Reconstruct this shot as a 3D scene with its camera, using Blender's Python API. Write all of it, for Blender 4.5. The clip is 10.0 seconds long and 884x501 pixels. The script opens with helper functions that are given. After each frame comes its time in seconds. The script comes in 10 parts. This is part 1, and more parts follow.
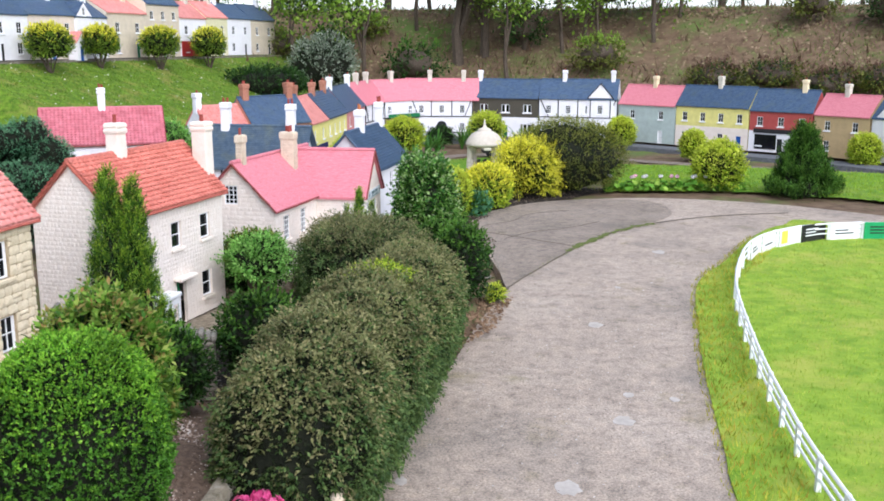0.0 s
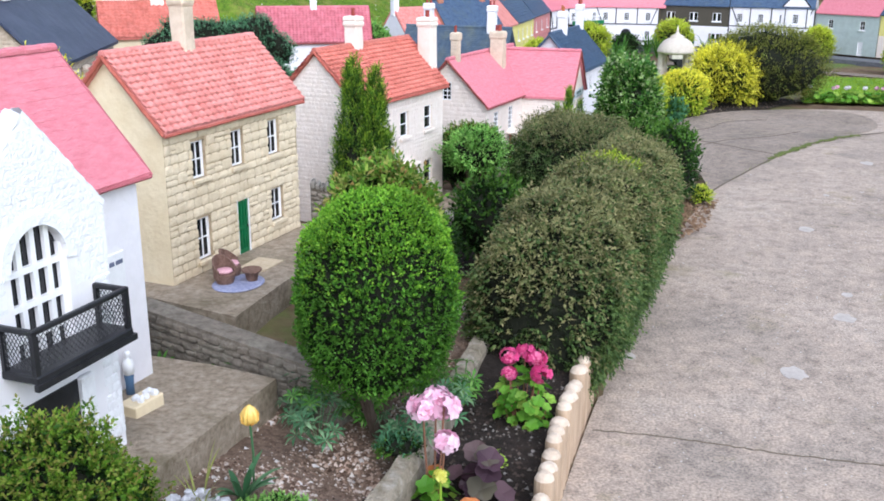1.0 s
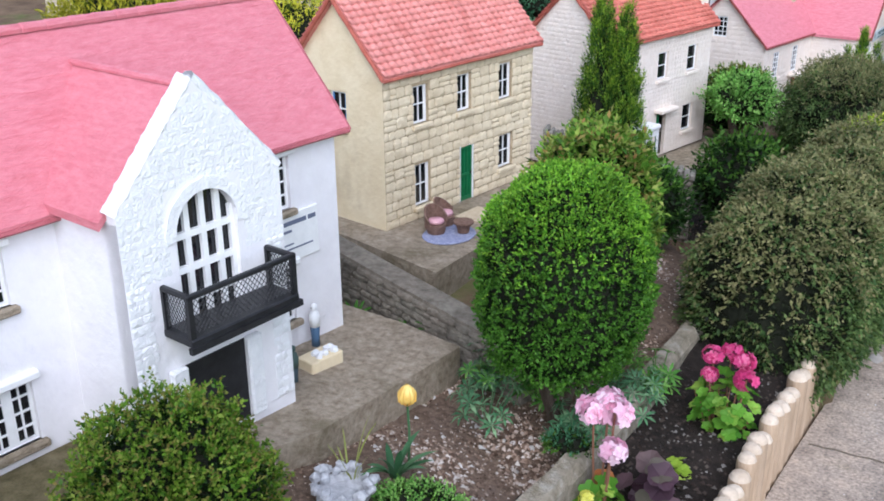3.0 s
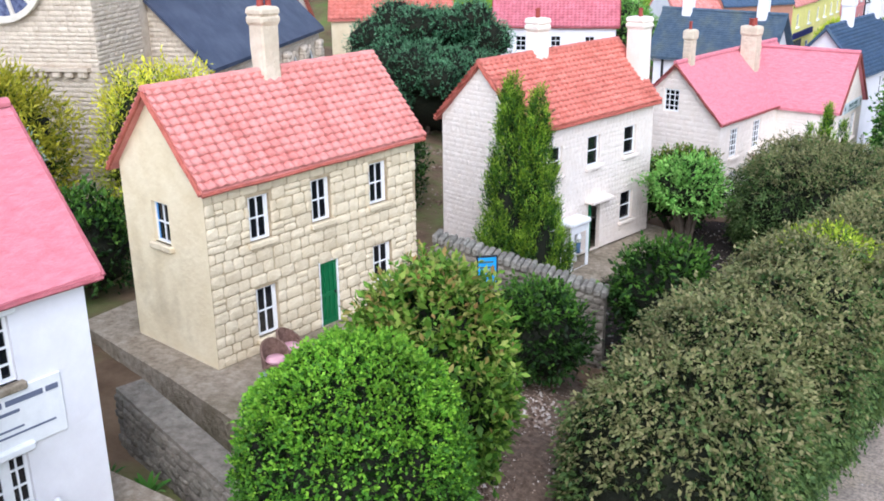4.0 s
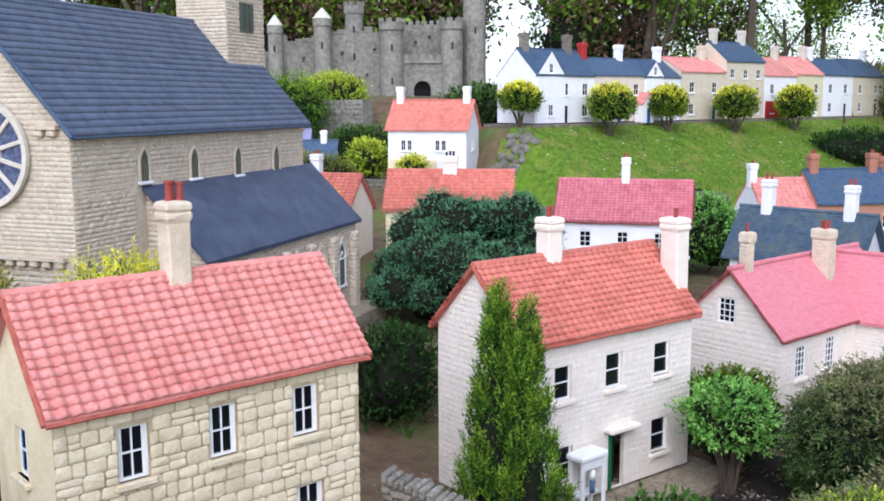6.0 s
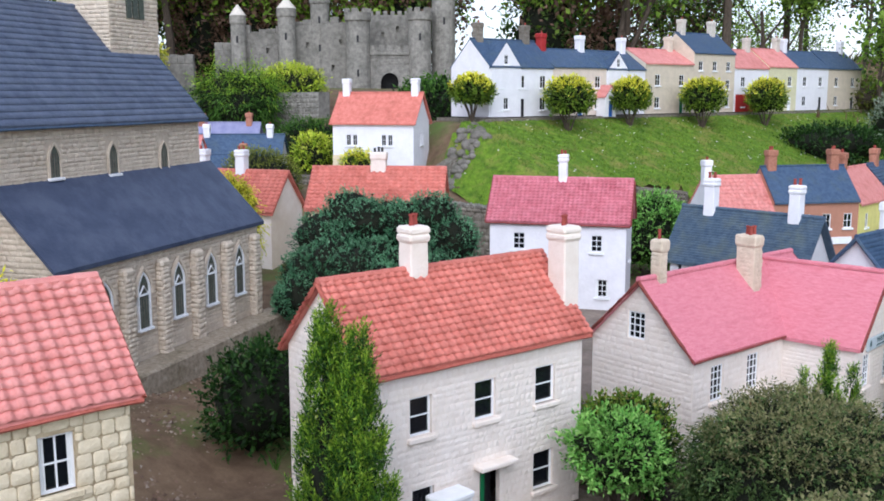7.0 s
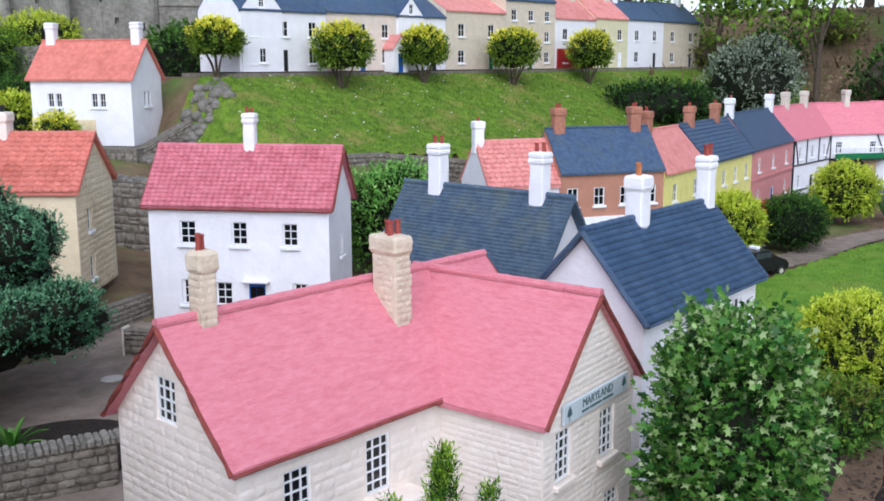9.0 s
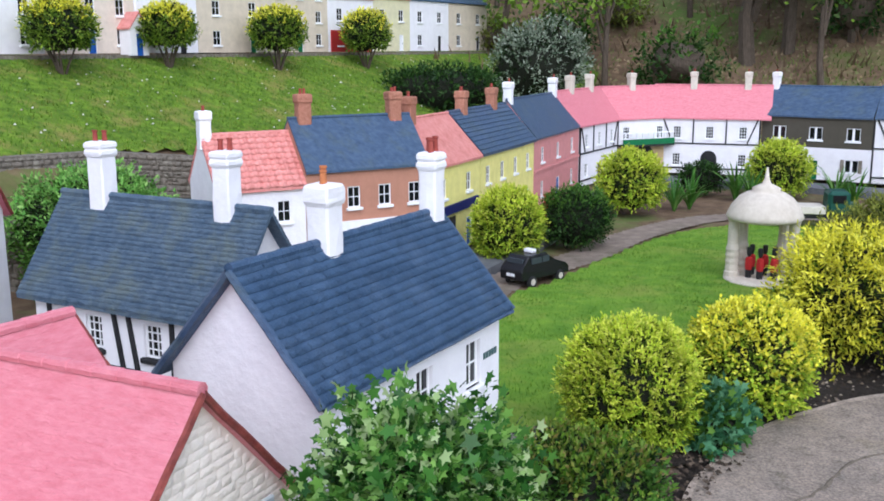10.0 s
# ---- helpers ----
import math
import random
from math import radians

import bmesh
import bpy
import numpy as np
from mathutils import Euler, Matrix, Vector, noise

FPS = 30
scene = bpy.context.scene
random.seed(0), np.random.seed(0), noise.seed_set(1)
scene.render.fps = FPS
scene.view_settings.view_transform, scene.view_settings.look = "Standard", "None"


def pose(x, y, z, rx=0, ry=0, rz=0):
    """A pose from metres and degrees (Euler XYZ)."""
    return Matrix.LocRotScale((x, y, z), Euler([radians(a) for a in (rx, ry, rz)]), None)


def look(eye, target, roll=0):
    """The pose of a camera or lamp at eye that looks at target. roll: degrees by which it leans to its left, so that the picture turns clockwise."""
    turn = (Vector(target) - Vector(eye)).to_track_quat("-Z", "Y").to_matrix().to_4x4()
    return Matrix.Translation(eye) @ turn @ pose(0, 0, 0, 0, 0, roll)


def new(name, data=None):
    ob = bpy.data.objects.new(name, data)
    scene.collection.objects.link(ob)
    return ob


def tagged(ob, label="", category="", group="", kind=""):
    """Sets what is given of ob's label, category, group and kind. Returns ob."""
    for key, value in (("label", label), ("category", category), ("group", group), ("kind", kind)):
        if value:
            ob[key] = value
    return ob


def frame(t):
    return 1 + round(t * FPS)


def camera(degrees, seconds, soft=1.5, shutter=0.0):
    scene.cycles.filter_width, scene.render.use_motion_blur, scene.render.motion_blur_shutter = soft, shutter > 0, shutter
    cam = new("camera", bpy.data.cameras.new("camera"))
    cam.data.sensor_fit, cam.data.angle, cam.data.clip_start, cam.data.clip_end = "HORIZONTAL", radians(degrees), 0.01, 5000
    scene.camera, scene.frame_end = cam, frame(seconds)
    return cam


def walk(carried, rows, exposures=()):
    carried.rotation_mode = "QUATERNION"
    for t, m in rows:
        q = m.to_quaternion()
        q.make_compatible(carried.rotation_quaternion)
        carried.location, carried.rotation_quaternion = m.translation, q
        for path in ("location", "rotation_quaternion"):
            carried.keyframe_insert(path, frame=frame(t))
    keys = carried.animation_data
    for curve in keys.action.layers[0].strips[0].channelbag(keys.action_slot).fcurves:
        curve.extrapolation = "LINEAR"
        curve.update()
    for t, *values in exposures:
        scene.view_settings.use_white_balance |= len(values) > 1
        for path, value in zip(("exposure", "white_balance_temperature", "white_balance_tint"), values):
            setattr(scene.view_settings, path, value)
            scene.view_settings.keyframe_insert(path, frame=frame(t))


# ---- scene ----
cam = camera(48.80, 10.0, soft=1.75)
PATH = [  # seconds, eye, target, roll
    (0, (-0.180, 1.378, 1.572), (-0.186, 3.335, 1.158), 0.05),
    (0.5, (-0.301, 1.202, 1.570), (-0.478, 3.122, 1.038), 0.36),
    (1, (-0.475, 1.106, 1.514), (-0.794, 2.992, 0.928), 0.21),
    (1.5, (-0.529, 0.936, 1.463), (-1.089, 2.743, 0.812), -0.50),
    (2, (-0.542, 0.903, 1.459), (-1.312, 2.599, 0.730), -0.65),
    (2.5, (-0.441, 1.024, 1.518), (-1.290, 2.674, 0.773), -0.70),
    (2.7, (-0.372, 1.161, 1.567), (-1.221, 2.809, 0.815), -0.59),
    (3.8, (-0.211, 2.071, 1.642), (-1.068, 3.723, 0.907), 0.02),
    (4, (-0.159, 2.217, 1.654), (-1.047, 3.881, 0.987), -0.68),
    (4.5, (-0.046, 2.505, 1.677), (-1.088, 4.148, 1.214), -0.10),
    (5, (-0.054, 2.686, 1.660), (-1.150, 4.316, 1.286), 0.28),
    (5.2, (-0.050, 2.757, 1.631), (-1.168, 4.383, 1.307), 0.07),
    (6.3, (0.033, 3.100, 1.629), (-1.107, 4.715, 1.327), -0.16),
    (6.5, (0.092, 3.219, 1.646), (-1.040, 4.837, 1.331), -0.19),
    (7, (0.134, 3.626, 1.630), (-0.996, 5.245, 1.313), -0.06),
    (7.5, (0.182, 4.137, 1.609), (-0.937, 5.761, 1.276), -0.27),
    (8, (0.235, 4.661, 1.564), (-0.866, 6.295, 1.222), -0.10),
    (8.5, (0.174, 5.193, 1.533), (-0.891, 6.847, 1.173), 0.05),
    (9, (0.173, 5.787, 1.468), (-0.757, 7.516, 1.087), -0.13),
    (9.5, (0.132, 6.358, 1.448), (-0.611, 8.169, 1.038), 0.10),
    (10, (0.179, 6.934, 1.399), (-0.411, 8.802, 0.995), -0.28),
]
walk(cam, [(t, look(eye, target, roll)) for t, eye, target, roll in PATH],
     [(t, stops, 5720 + 260 * max(0.0, 1 - t / 1.5), 12) for t, stops in [(0.0, 1.0), (1.0, 1.04), (2.0, 0.82), (2.7, 0.78), (3.8, 1.12), (4.5, 1.14), (5.2, 1.04), (6.3, 0.82), (8.0, 0.60), (9.0, 0.68), (10.0, 0.78)]])
# ---- end of walk
# ---- world, sun, exposure ----
world = bpy.data.worlds.new("overcast_sky")
scene.world = world
world.use_nodes = True
wn = world.node_tree
sky = wn.nodes.new("ShaderNodeTexSky")
sky.sky_type, sky.sun_disc = "NISHITA", False
sky.sun_elevation, sky.sun_rotation = radians(44), radians(152)
sky.air_density, sky.dust_density = 1.0, 1.5
grey = wn.nodes.new("ShaderNodeHueSaturation")
grey.inputs["Saturation"].default_value = 0.42
wn.links.new(sky.outputs[0], grey.inputs["Color"])
wn.links.new(grey.outputs[0], wn.nodes["Background"].inputs[0])
wn.nodes["Background"].inputs[1].default_value = 0.15
sun = new("sun", bpy.data.lights.new("sun", "SUN"))
sun.data.energy, sun.data.angle, sun.data.color = 0.9, radians(60), (1.0, 0.98, 0.96)
sun.matrix_world = look((3.2, -6.0, 6.6), (0, 0, 0))

# ---- materials ----
MATS = {}


def ramp_of(nt, stops):
    node = nt.nodes.new("ShaderNodeValToRGB")
    el = node.color_ramp.elements
    while len(el) < len(stops):
        el.new(0.5)
    for e, (p, c) in zip(el, stops):
        e.position, e.color = p, (*c, 1)
    return node


def surface(name, a, b, scale=30.0, rough=0.8, bump=0.3, fine=200.0, stain=None, stain_scale=4.0, stain_amount=0.5, piece=0.0, stretch=(1, 1, 1), spec=0.3, wave=0.0, coat=0.0):
    """A two-tone surface with grain, stains and relief. piece: how far single pieces differ in brightness."""
    if name in MATS:
        return MATS[name]
    m = bpy.data.materials.new(name)
    m.use_nodes = True
    nt = m.node_tree
    bs = nt.nodes["Principled BSDF"]
    bs.inputs["Specular IOR Level"].default_value = spec
    tc = nt.nodes.new("ShaderNodeTexCoord")
    mp = nt.nodes.new("ShaderNodeMapping")
    mp.inputs["Scale"].default_value = stretch
    where = nt.nodes.new("ShaderNodeNewGeometry")
    nt.links.new(where.outputs["Position"] if piece else tc.outputs["Object"], mp.inputs[0])
    n1 = nt.nodes.new("ShaderNodeTexNoise")
    n1.inputs["Scale"].default_value, n1.inputs["Detail"].default_value, n1.inputs["Roughness"].default_value = scale, 6, 0.65
    n2 = nt.nodes.new("ShaderNodeTexNoise")
    n2.inputs["Scale"].default_value, n2.inputs["Detail"].default_value = fine, 3
    for n in (n1, n2):
        nt.links.new(mp.outputs[0], n.inputs["Vector"])
    r = ramp_of(nt, [(0.32, a), (0.68, b)])
    nt.links.new(n1.outputs[0], r.inputs[0])
    col = r.outputs[0]
    if stain:
        n3 = nt.nodes.new("ShaderNodeTexNoise")
        n3.inputs["Scale"].default_value, n3.inputs["Detail"].default_value, n3.inputs["Roughness"].default_value = stain_scale, 5, 0.7
        nt.links.new(mp.outputs[0], n3.inputs["Vector"])
        rr = ramp_of(nt, [(0.5, (0, 0, 0)), (0.68, (1, 1, 1))])
        nt.links.new(n3.outputs[0], rr.inputs[0])
        mul = nt.nodes.new("ShaderNodeMath")
        mul.operation = "MULTIPLY"
        mul.inputs[1].default_value = stain_amount
        nt.links.new(rr.outputs[0], mul.inputs[0])
        mx = nt.nodes.new("ShaderNodeMix")
        mx.data_type = "RGBA"
        nt.links.new(mul.outputs[0], mx.inputs[0])
        nt.links.new(col, mx.inputs[6])
        mx.inputs[7].default_value = (*stain, 1)
        col = mx.outputs[2]
    if piece:
        oi = nt.nodes.new("ShaderNodeObjectInfo")
        ge = nt.nodes.new("ShaderNodeNewGeometry")
        add = nt.nodes.new("ShaderNodeMath")
        add.operation = "ADD"
        nt.links.new(oi.outputs["Random"], add.inputs[0])
        nt.links.new(ge.outputs["Random Per Island"], add.inputs[1])
        mr = nt.nodes.new("ShaderNodeMapRange")
        mr.inputs[1].default_value, mr.inputs[2].default_value = 0.3, 1.7
        mr.inputs[3].default_value, mr.inputs[4].default_value = 1 - piece, 1 + piece * 0.6
        nt.links.new(add.outputs[0], mr.inputs[0])
        hs = nt.nodes.new("ShaderNodeHueSaturation")
        nt.links.new(mr.outputs[0], hs.inputs["Value"])
        nt.links.new(col, hs.inputs["Color"])
        col = hs.outputs[0]
    nt.links.new(col, bs.inputs["Base Color"])
    bs.inputs["Roughness"].default_value = rough
    if bump:
        add = nt.nodes.new("ShaderNodeMath")
        add.operation = "MULTIPLY_ADD"
        add.inputs[1].default_value = 0.5
        nt.links.new(n2.outputs[0], add.inputs[0])
        nt.links.new(n1.outputs[0], add.inputs[2])
        bp = nt.nodes.new("ShaderNodeBump")
        bp.inputs["Strength"].default_value, bp.inputs["Distance"].default_value = bump, 0.01
        nt.links.new(add.outputs[0], bp.inputs["Height"])
        nt.links.new(bp.outputs[0], bs.inputs["Normal"])
    MATS[name] = m
    return m


def leaf_mat(name, cols, rough=0.5, through_light=0.33, patch=7.0):
    """Leaves: each leaf takes its own tone from the colours."""
    if name in MATS:
        return MATS[name]
    m = bpy.data.materials.new(name)
    m.use_nodes = True
    nt = m.node_tree
    bs = nt.nodes["Principled BSDF"]
    ge = nt.nodes.new("ShaderNodeNewGeometry")
    r = ramp_of(nt, [(i / max(1, len(cols) - 1), c) for i, c in enumerate(cols)])
    nt.links.new(ge.outputs["Random Per Island"], r.inputs[0])
    tc = nt.nodes.new("ShaderNodeTexCoord")
    nz = nt.nodes.new("ShaderNodeTexNoise")
    nz.inputs["Scale"].default_value, nz.inputs["Detail"].default_value = patch, 3
    nt.links.new(tc.outputs["Object"], nz.inputs["Vector"])
    mr = nt.nodes.new("ShaderNodeMapRange")
    mr.inputs[1].default_value, mr.inputs[2].default_value = 0.3, 0.7
    mr.inputs[3].default_value, mr.inputs[4].default_value = 0.68, 1.34
    nt.links.new(nz.outputs[0], mr.inputs[0])
    hs = nt.nodes.new("ShaderNodeHueSaturation")
    nt.links.new(mr.outputs[0], hs.inputs["Value"])
    nt.links.new(r.outputs[0], hs.inputs["Color"])
    r = hs
    nt.links.new(r.outputs[0], bs.inputs["Base Color"])
    bs.inputs["Roughness"].default_value = rough
    bs.inputs["Specular IOR Level"].default_value = 0.2
    tr = nt.nodes.new("ShaderNodeBsdfTranslucent")
    nt.links.new(r.outputs[0], tr.inputs[0])
    mix = nt.nodes.new("ShaderNodeMixShader")
    mix.inputs[0].default_value = through_light
    nt.links.new(bs.outputs[0], mix.inputs[1])
    nt.links.new(tr.outputs[0], mix.inputs[2])
    nt.links.new(mix.outputs[0], nt.nodes["Material Output"].inputs[0])
    MATS[name] = m
    return m


def glass_mat():
    if "window_glass" in MATS:
        return MATS["window_glass"]
    m = bpy.data.materials.new("window_glass")
    m.use_nodes = True
    bs = m.node_tree.nodes["Principled BSDF"]
    bs.inputs["Base Color"].default_value = (0.008, 0.009, 0.012, 1)
    bs.inputs["Roughness"].default_value = 0.08
    MATS["window_glass"] = m
    return m


PINK = surface("pink_painted_roof", (0.62, 0.178, 0.215), (0.71, 0.258, 0.30), 30, 0.42, 0.55, 90, (0.50, 0.12, 0.145), 12, 0.35, stretch=(1, 1, 4))
ROSE = surface("rose_tile_paint", (0.48, 0.125, 0.155), (0.64, 0.225, 0.265), 20, 0.65, 0.4, 120, (0.34, 0.065, 0.085), 7, 0.5, piece=0.14)
CORAL = surface("coral_tile_paint", (0.63, 0.215, 0.185), (0.76, 0.325, 0.29), 25, 0.55, 0.4, 150, (0.47, 0.125, 0.10), 6, 0.5, piece=0.10)
CLAY = surface("orange_tile_paint", (0.54, 0.145, 0.106), (0.68, 0.232, 0.18), 25, 0.6, 0.4, 150, (0.36, 0.085, 0.055), 6, 0.6, piece=0.12)
SLATE = surface("blue_grey_slate_paint", (0.027, 0.058, 0.115), (0.055, 0.103, 0.188), 18, 0.45, 0.5, 140, (0.09, 0.13, 0.20), 7, 0.3, piece=0.09)
NAVY = surface("dark_blue_roof_paint", (0.036, 0.066, 0.125), (0.078, 0.124, 0.205), 22, 0.5, 0.6, 110, (0.085, 0.115, 0.115), 6, 0.55, stretch=(0.8, 1.6, 1.6), piece=0.10)
WHITE = surface("white_masonry_paint", (0.785, 0.765, 0.79), (0.865, 0.845, 0.865), 9, 0.7, 0.45, 40, (0.66, 0.64, 0.62), 3, 0.25)
WHITE_STONE = surface("white_painted_stone", (0.80, 0.80, 0.815), (0.88, 0.88, 0.89), 45, 0.8, 0.7, 150, piece=0.02)
CREAM = surface("cream_painted_stone", (0.83, 0.725, 0.635), (0.90, 0.81, 0.735), 30, 0.75, 0.4, 110, (0.68, 0.58, 0.47), 4, 0.25, piece=0.04)
CREAM_PLAIN = surface("cream_render", (0.81, 0.70, 0.605), (0.88, 0.785, 0.70), 14, 0.75, 0.4, 80, (0.64, 0.54, 0.42), 4, 0.25)
BUFF = surface("buff_painted_stone", (0.68, 0.565, 0.38), (0.80, 0.69, 0.50), 30, 0.75, 0.6, 110, (0.52, 0.41, 0.25), 4, 0.45, piece=0.08)
BUFF_PLAIN = surface("buff_render", (0.74, 0.605, 0.385), (0.85, 0.73, 0.51), 10, 0.75, 0.5, 60, (0.48, 0.375, 0.22), 3, 0.5)
CHURCH = surface("weathered_church_stone", (0.54, 0.44, 0.335), (0.69, 0.595, 0.475), 30, 0.85, 0.7, 110, (0.40, 0.33, 0.25), 5, 0.4, piece=0.10)
CHROOF = surface("church_slate", (0.085, 0.106, 0.168), (0.150, 0.178, 0.250), 14, 0.5, 0.4, 120, (0.15, 0.18, 0.24), 6, 0.4, piece=0.10)
CASTLE = surface("grey_castle_stone", (0.165, 0.155, 0.132), (0.31, 0.29, 0.25), 14, 0.9, 1.0, 45, (0.10, 0.098, 0.082), 4, 0.6, piece=0.2)
GREYSTONE = surface("dark_garden_wall_stone", (0.12, 0.102, 0.08), (0.27, 0.235, 0.19), 35, 0.9, 0.8, 150, (0.33, 0.31, 0.25), 14, 0.6, piece=0.25)
PALESTONE = surface("pale_lintel_stone", (0.55, 0.50, 0.42), (0.68, 0.62, 0.53), 30, 0.8, 0.4, 200)

def path_mat(name="path_concrete", k=1.0):
    """Weathered concrete: broad stains, mottling and a speckle of aggregate."""
    m = bpy.data.materials.new(name)
    m.use_nodes = True
    nt = m.node_tree
    bs = nt.nodes["Principled BSDF"]
    bs.inputs["Roughness"].default_value = 0.85
    bs.inputs["Specular IOR Level"].default_value = 0.25
    tc = nt.nodes.new("ShaderNodeTexCoord")

    def noise(scale, detail, stops):
        n = nt.nodes.new("ShaderNodeTexNoise")
        n.inputs["Scale"].default_value, n.inputs["Detail"].default_value, n.inputs["Roughness"].default_value = scale, detail, 0.68
        nt.links.new(tc.outputs["Object"], n.inputs["Vector"])
        r = ramp_of(nt, stops)
        nt.links.new(n.outputs[0], r.inputs[0])
        return n, r.outputs[0]

    def mul(a, b):
        mx = nt.nodes.new("ShaderNodeMix")
        mx.data_type, mx.blend_type = "RGBA", "MULTIPLY"
        mx.inputs[0].default_value = 1.0
        nt.links.new(a, mx.inputs[6])
        nt.links.new(b, mx.inputs[7])
        return mx.outputs[2]

    _, base = noise(1.1, 6, [(0.3, (0.25 * k, 0.218 * k, 0.188 * k)), (0.5, (0.405 * k, 0.33 * k, 0.268 * k)), (0.72, (0.475 * k, 0.40 * k, 0.335 * k))])
    _, mott = noise(17, 8, [(0.28, (0.60, 0.60, 0.60)), (0.5, (1, 1, 1)), (0.75, (1.2, 1.16, 1.12))])
    n3, speck = noise(110, 3, [(0.3, (0.55, 0.55, 0.55)), (0.5, (1, 1, 1)), (0.70, (1.45, 1.42, 1.38))])
    _, moss = noise(2.7, 5, [(0.58, (1, 1, 1)), (0.72, (0.74, 0.76, 0.62))])
    nt.links.new(mul(mul(mul(base, mott), speck), moss), bs.inputs["Base Color"])
    bp = nt.nodes.new("ShaderNodeBump")
    bp.inputs["Strength"].default_value, bp.inputs["Distance"].default_value = 0.5, 0.004
    nt.links.new(n3.outputs[0], bp.inputs["Height"])
    nt.links.new(bp.outputs[0], bs.inputs["Normal"])
    return m


CONCRETE = path_mat()
OLD_CONCRETE = path_mat("old_path_concrete", 0.70)
SLABS = surface("mossy_slab_concrete", (0.23, 0.18, 0.125), (0.46, 0.385, 0.295), 48, 0.9, 1.0, 170, (0.13, 0.105, 0.055), 4.5, 0.7)
MOSSY = surface("moss_grown_concrete", (0.065, 0.058, 0.022), (0.19, 0.155, 0.085), 26, 0.95, 1.0, 160, (0.30, 0.25, 0.17), 9, 0.55)
# Wall behind the buff stones, darkened: the shade of the joints as colour.
JOINT_SHADE = surface("buff_joint_shade", (0.42, 0.325, 0.20), (0.56, 0.45, 0.30), 30, 0.9, 0.6, 150, (0.22, 0.16, 0.09), 6, 0.6)
SOIL = surface("dark_soil", (0.012, 0.009, 0.007), (0.038, 0.028, 0.022), 45, 0.95, 1.0, 180, (0.06, 0.045, 0.035), 7, 0.4)
EARTH = surface("leaf_littered_earth", (0.095, 0.058, 0.034), (0.20, 0.135, 0.082), 6, 0.95, 0.9, 40, (0.09, 0.17, 0.025), 0.9, 0.85)
LAWN = surface("mown_grass", (0.15, 0.28, 0.018), (0.33, 0.45, 0.045), 9, 0.9, 0.6, 250, (0.47, 0.44, 0.09), 2.2, 0.65)
BANK = surface("rough_bank_grass", (0.045, 0.10, 0.006), (0.165, 0.275, 0.018), 13, 0.9, 1.0, 45, (0.25, 0.215, 0.06), 3.0, 0.85)
LUSH = surface("lush_lawn_grass", (0.085, 0.20, 0.012), (0.185, 0.325, 0.026), 8, 0.9, 0.6, 250, (0.29, 0.31, 0.06), 1.8, 0.6)
WOOD = surface("pale_log_wood", (0.36, 0.255, 0.165), (0.52, 0.39, 0.275), 12, 0.8, 0.5, 120, (0.26, 0.19, 0.13), 5, 0.5, piece=0.18, stretch=(3, 3, 0.4))
BARK = surface("bark", (0.06, 0.045, 0.032), (0.13, 0.10, 0.075), 20, 0.95, 0.9, 90, stretch=(3, 3, 0.5))
# Black paint; also colours the sheets that stand for shade inside openings.
BLACK = surface("black_paint_and_opening_shade", (0.012, 0.012, 0.014), (0.025, 0.025, 0.028), 30, 0.4, 0.1, 200)
TIMBER = surface("black_timber_paint", (0.012, 0.012, 0.014), (0.03, 0.03, 0.032), 30, 0.7, 0.2, 200)
MCHIM = surface("buff_cream_chimney_stone", (0.58, 0.475, 0.355), (0.71, 0.605, 0.475), 25, 0.8, 0.5, 110, (0.45, 0.36, 0.25), 6, 0.4, piece=0.08)
COURT = surface("brown_court_concrete", (0.17, 0.132, 0.105), (0.30, 0.24, 0.195), 9, 0.9, 0.5, 200, (0.11, 0.095, 0.06), 2.0, 0.6)
FRAME = surface("white_window_paint", (0.80, 0.80, 0.80), (0.88, 0.88, 0.88), 40, 0.5, 0.05, 200)
GLASS = glass_mat()


def paint(name, c, rough=0.6):
    return surface(name, tuple(0.85 * v for v in c), c, 14, rough, 0.15, 150, tuple(0.6 * v for v in c), 6, 0.25)


GREEN = paint("green_door_paint", (0.012, 0.16, 0.055), 0.45)
BLUE = paint("blue_door_paint", (0.02, 0.11, 0.42), 0.45)
REDPAINT = paint("red_paint", (0.42, 0.03, 0.03), 0.45)
POT = surface("terracotta_pot", (0.26, 0.045, 0.035), (0.36, 0.08, 0.06), 30, 0.8, 0.2, 150)
POT_ORANGE = surface("orange_pot", (0.42, 0.14, 0.05), (0.55, 0.20, 0.08), 30, 0.8, 0.2, 150)
BRICK = surface("brick_chimney", (0.34, 0.135, 0.085), (0.48, 0.22, 0.15), 60, 0.85, 0.5, 150, (0.25, 0.11, 0.07), 10, 0.5, piece=0.15)

# ---- helpers of the build ----


def link(name, me, parent=None, material=None, label="", m=None):
    ob = new(name, me)
    if parent is not None:
        ob.parent = parent
    if material is not None and not me.materials:
        me.materials.append(material)
    if m is not None:
        ob.matrix_basis = m
    if label:
        tagged(ob, label)
    return ob


def part(name, bm, material, parent, label="", smooth=False):
    me = bpy.data.meshes.new(name)
    bmesh.ops.recalc_face_normals(bm, faces=bm.faces)
    bm.to_mesh(me)
    bm.free()
    if smooth:
        me.shade_smooth()
    return link(name, me, parent, material, label)


def thing(name, label, category, x, y, z, turn=0.0, group="", kind=""):
    ob = new(name)
    ob.empty_display_size = 0.05
    ob.matrix_basis = Matrix.Translation((x, y, z)) @ Matrix.Rotation(turn, 4, "Z")
    return tagged(ob, label, category, group, kind)


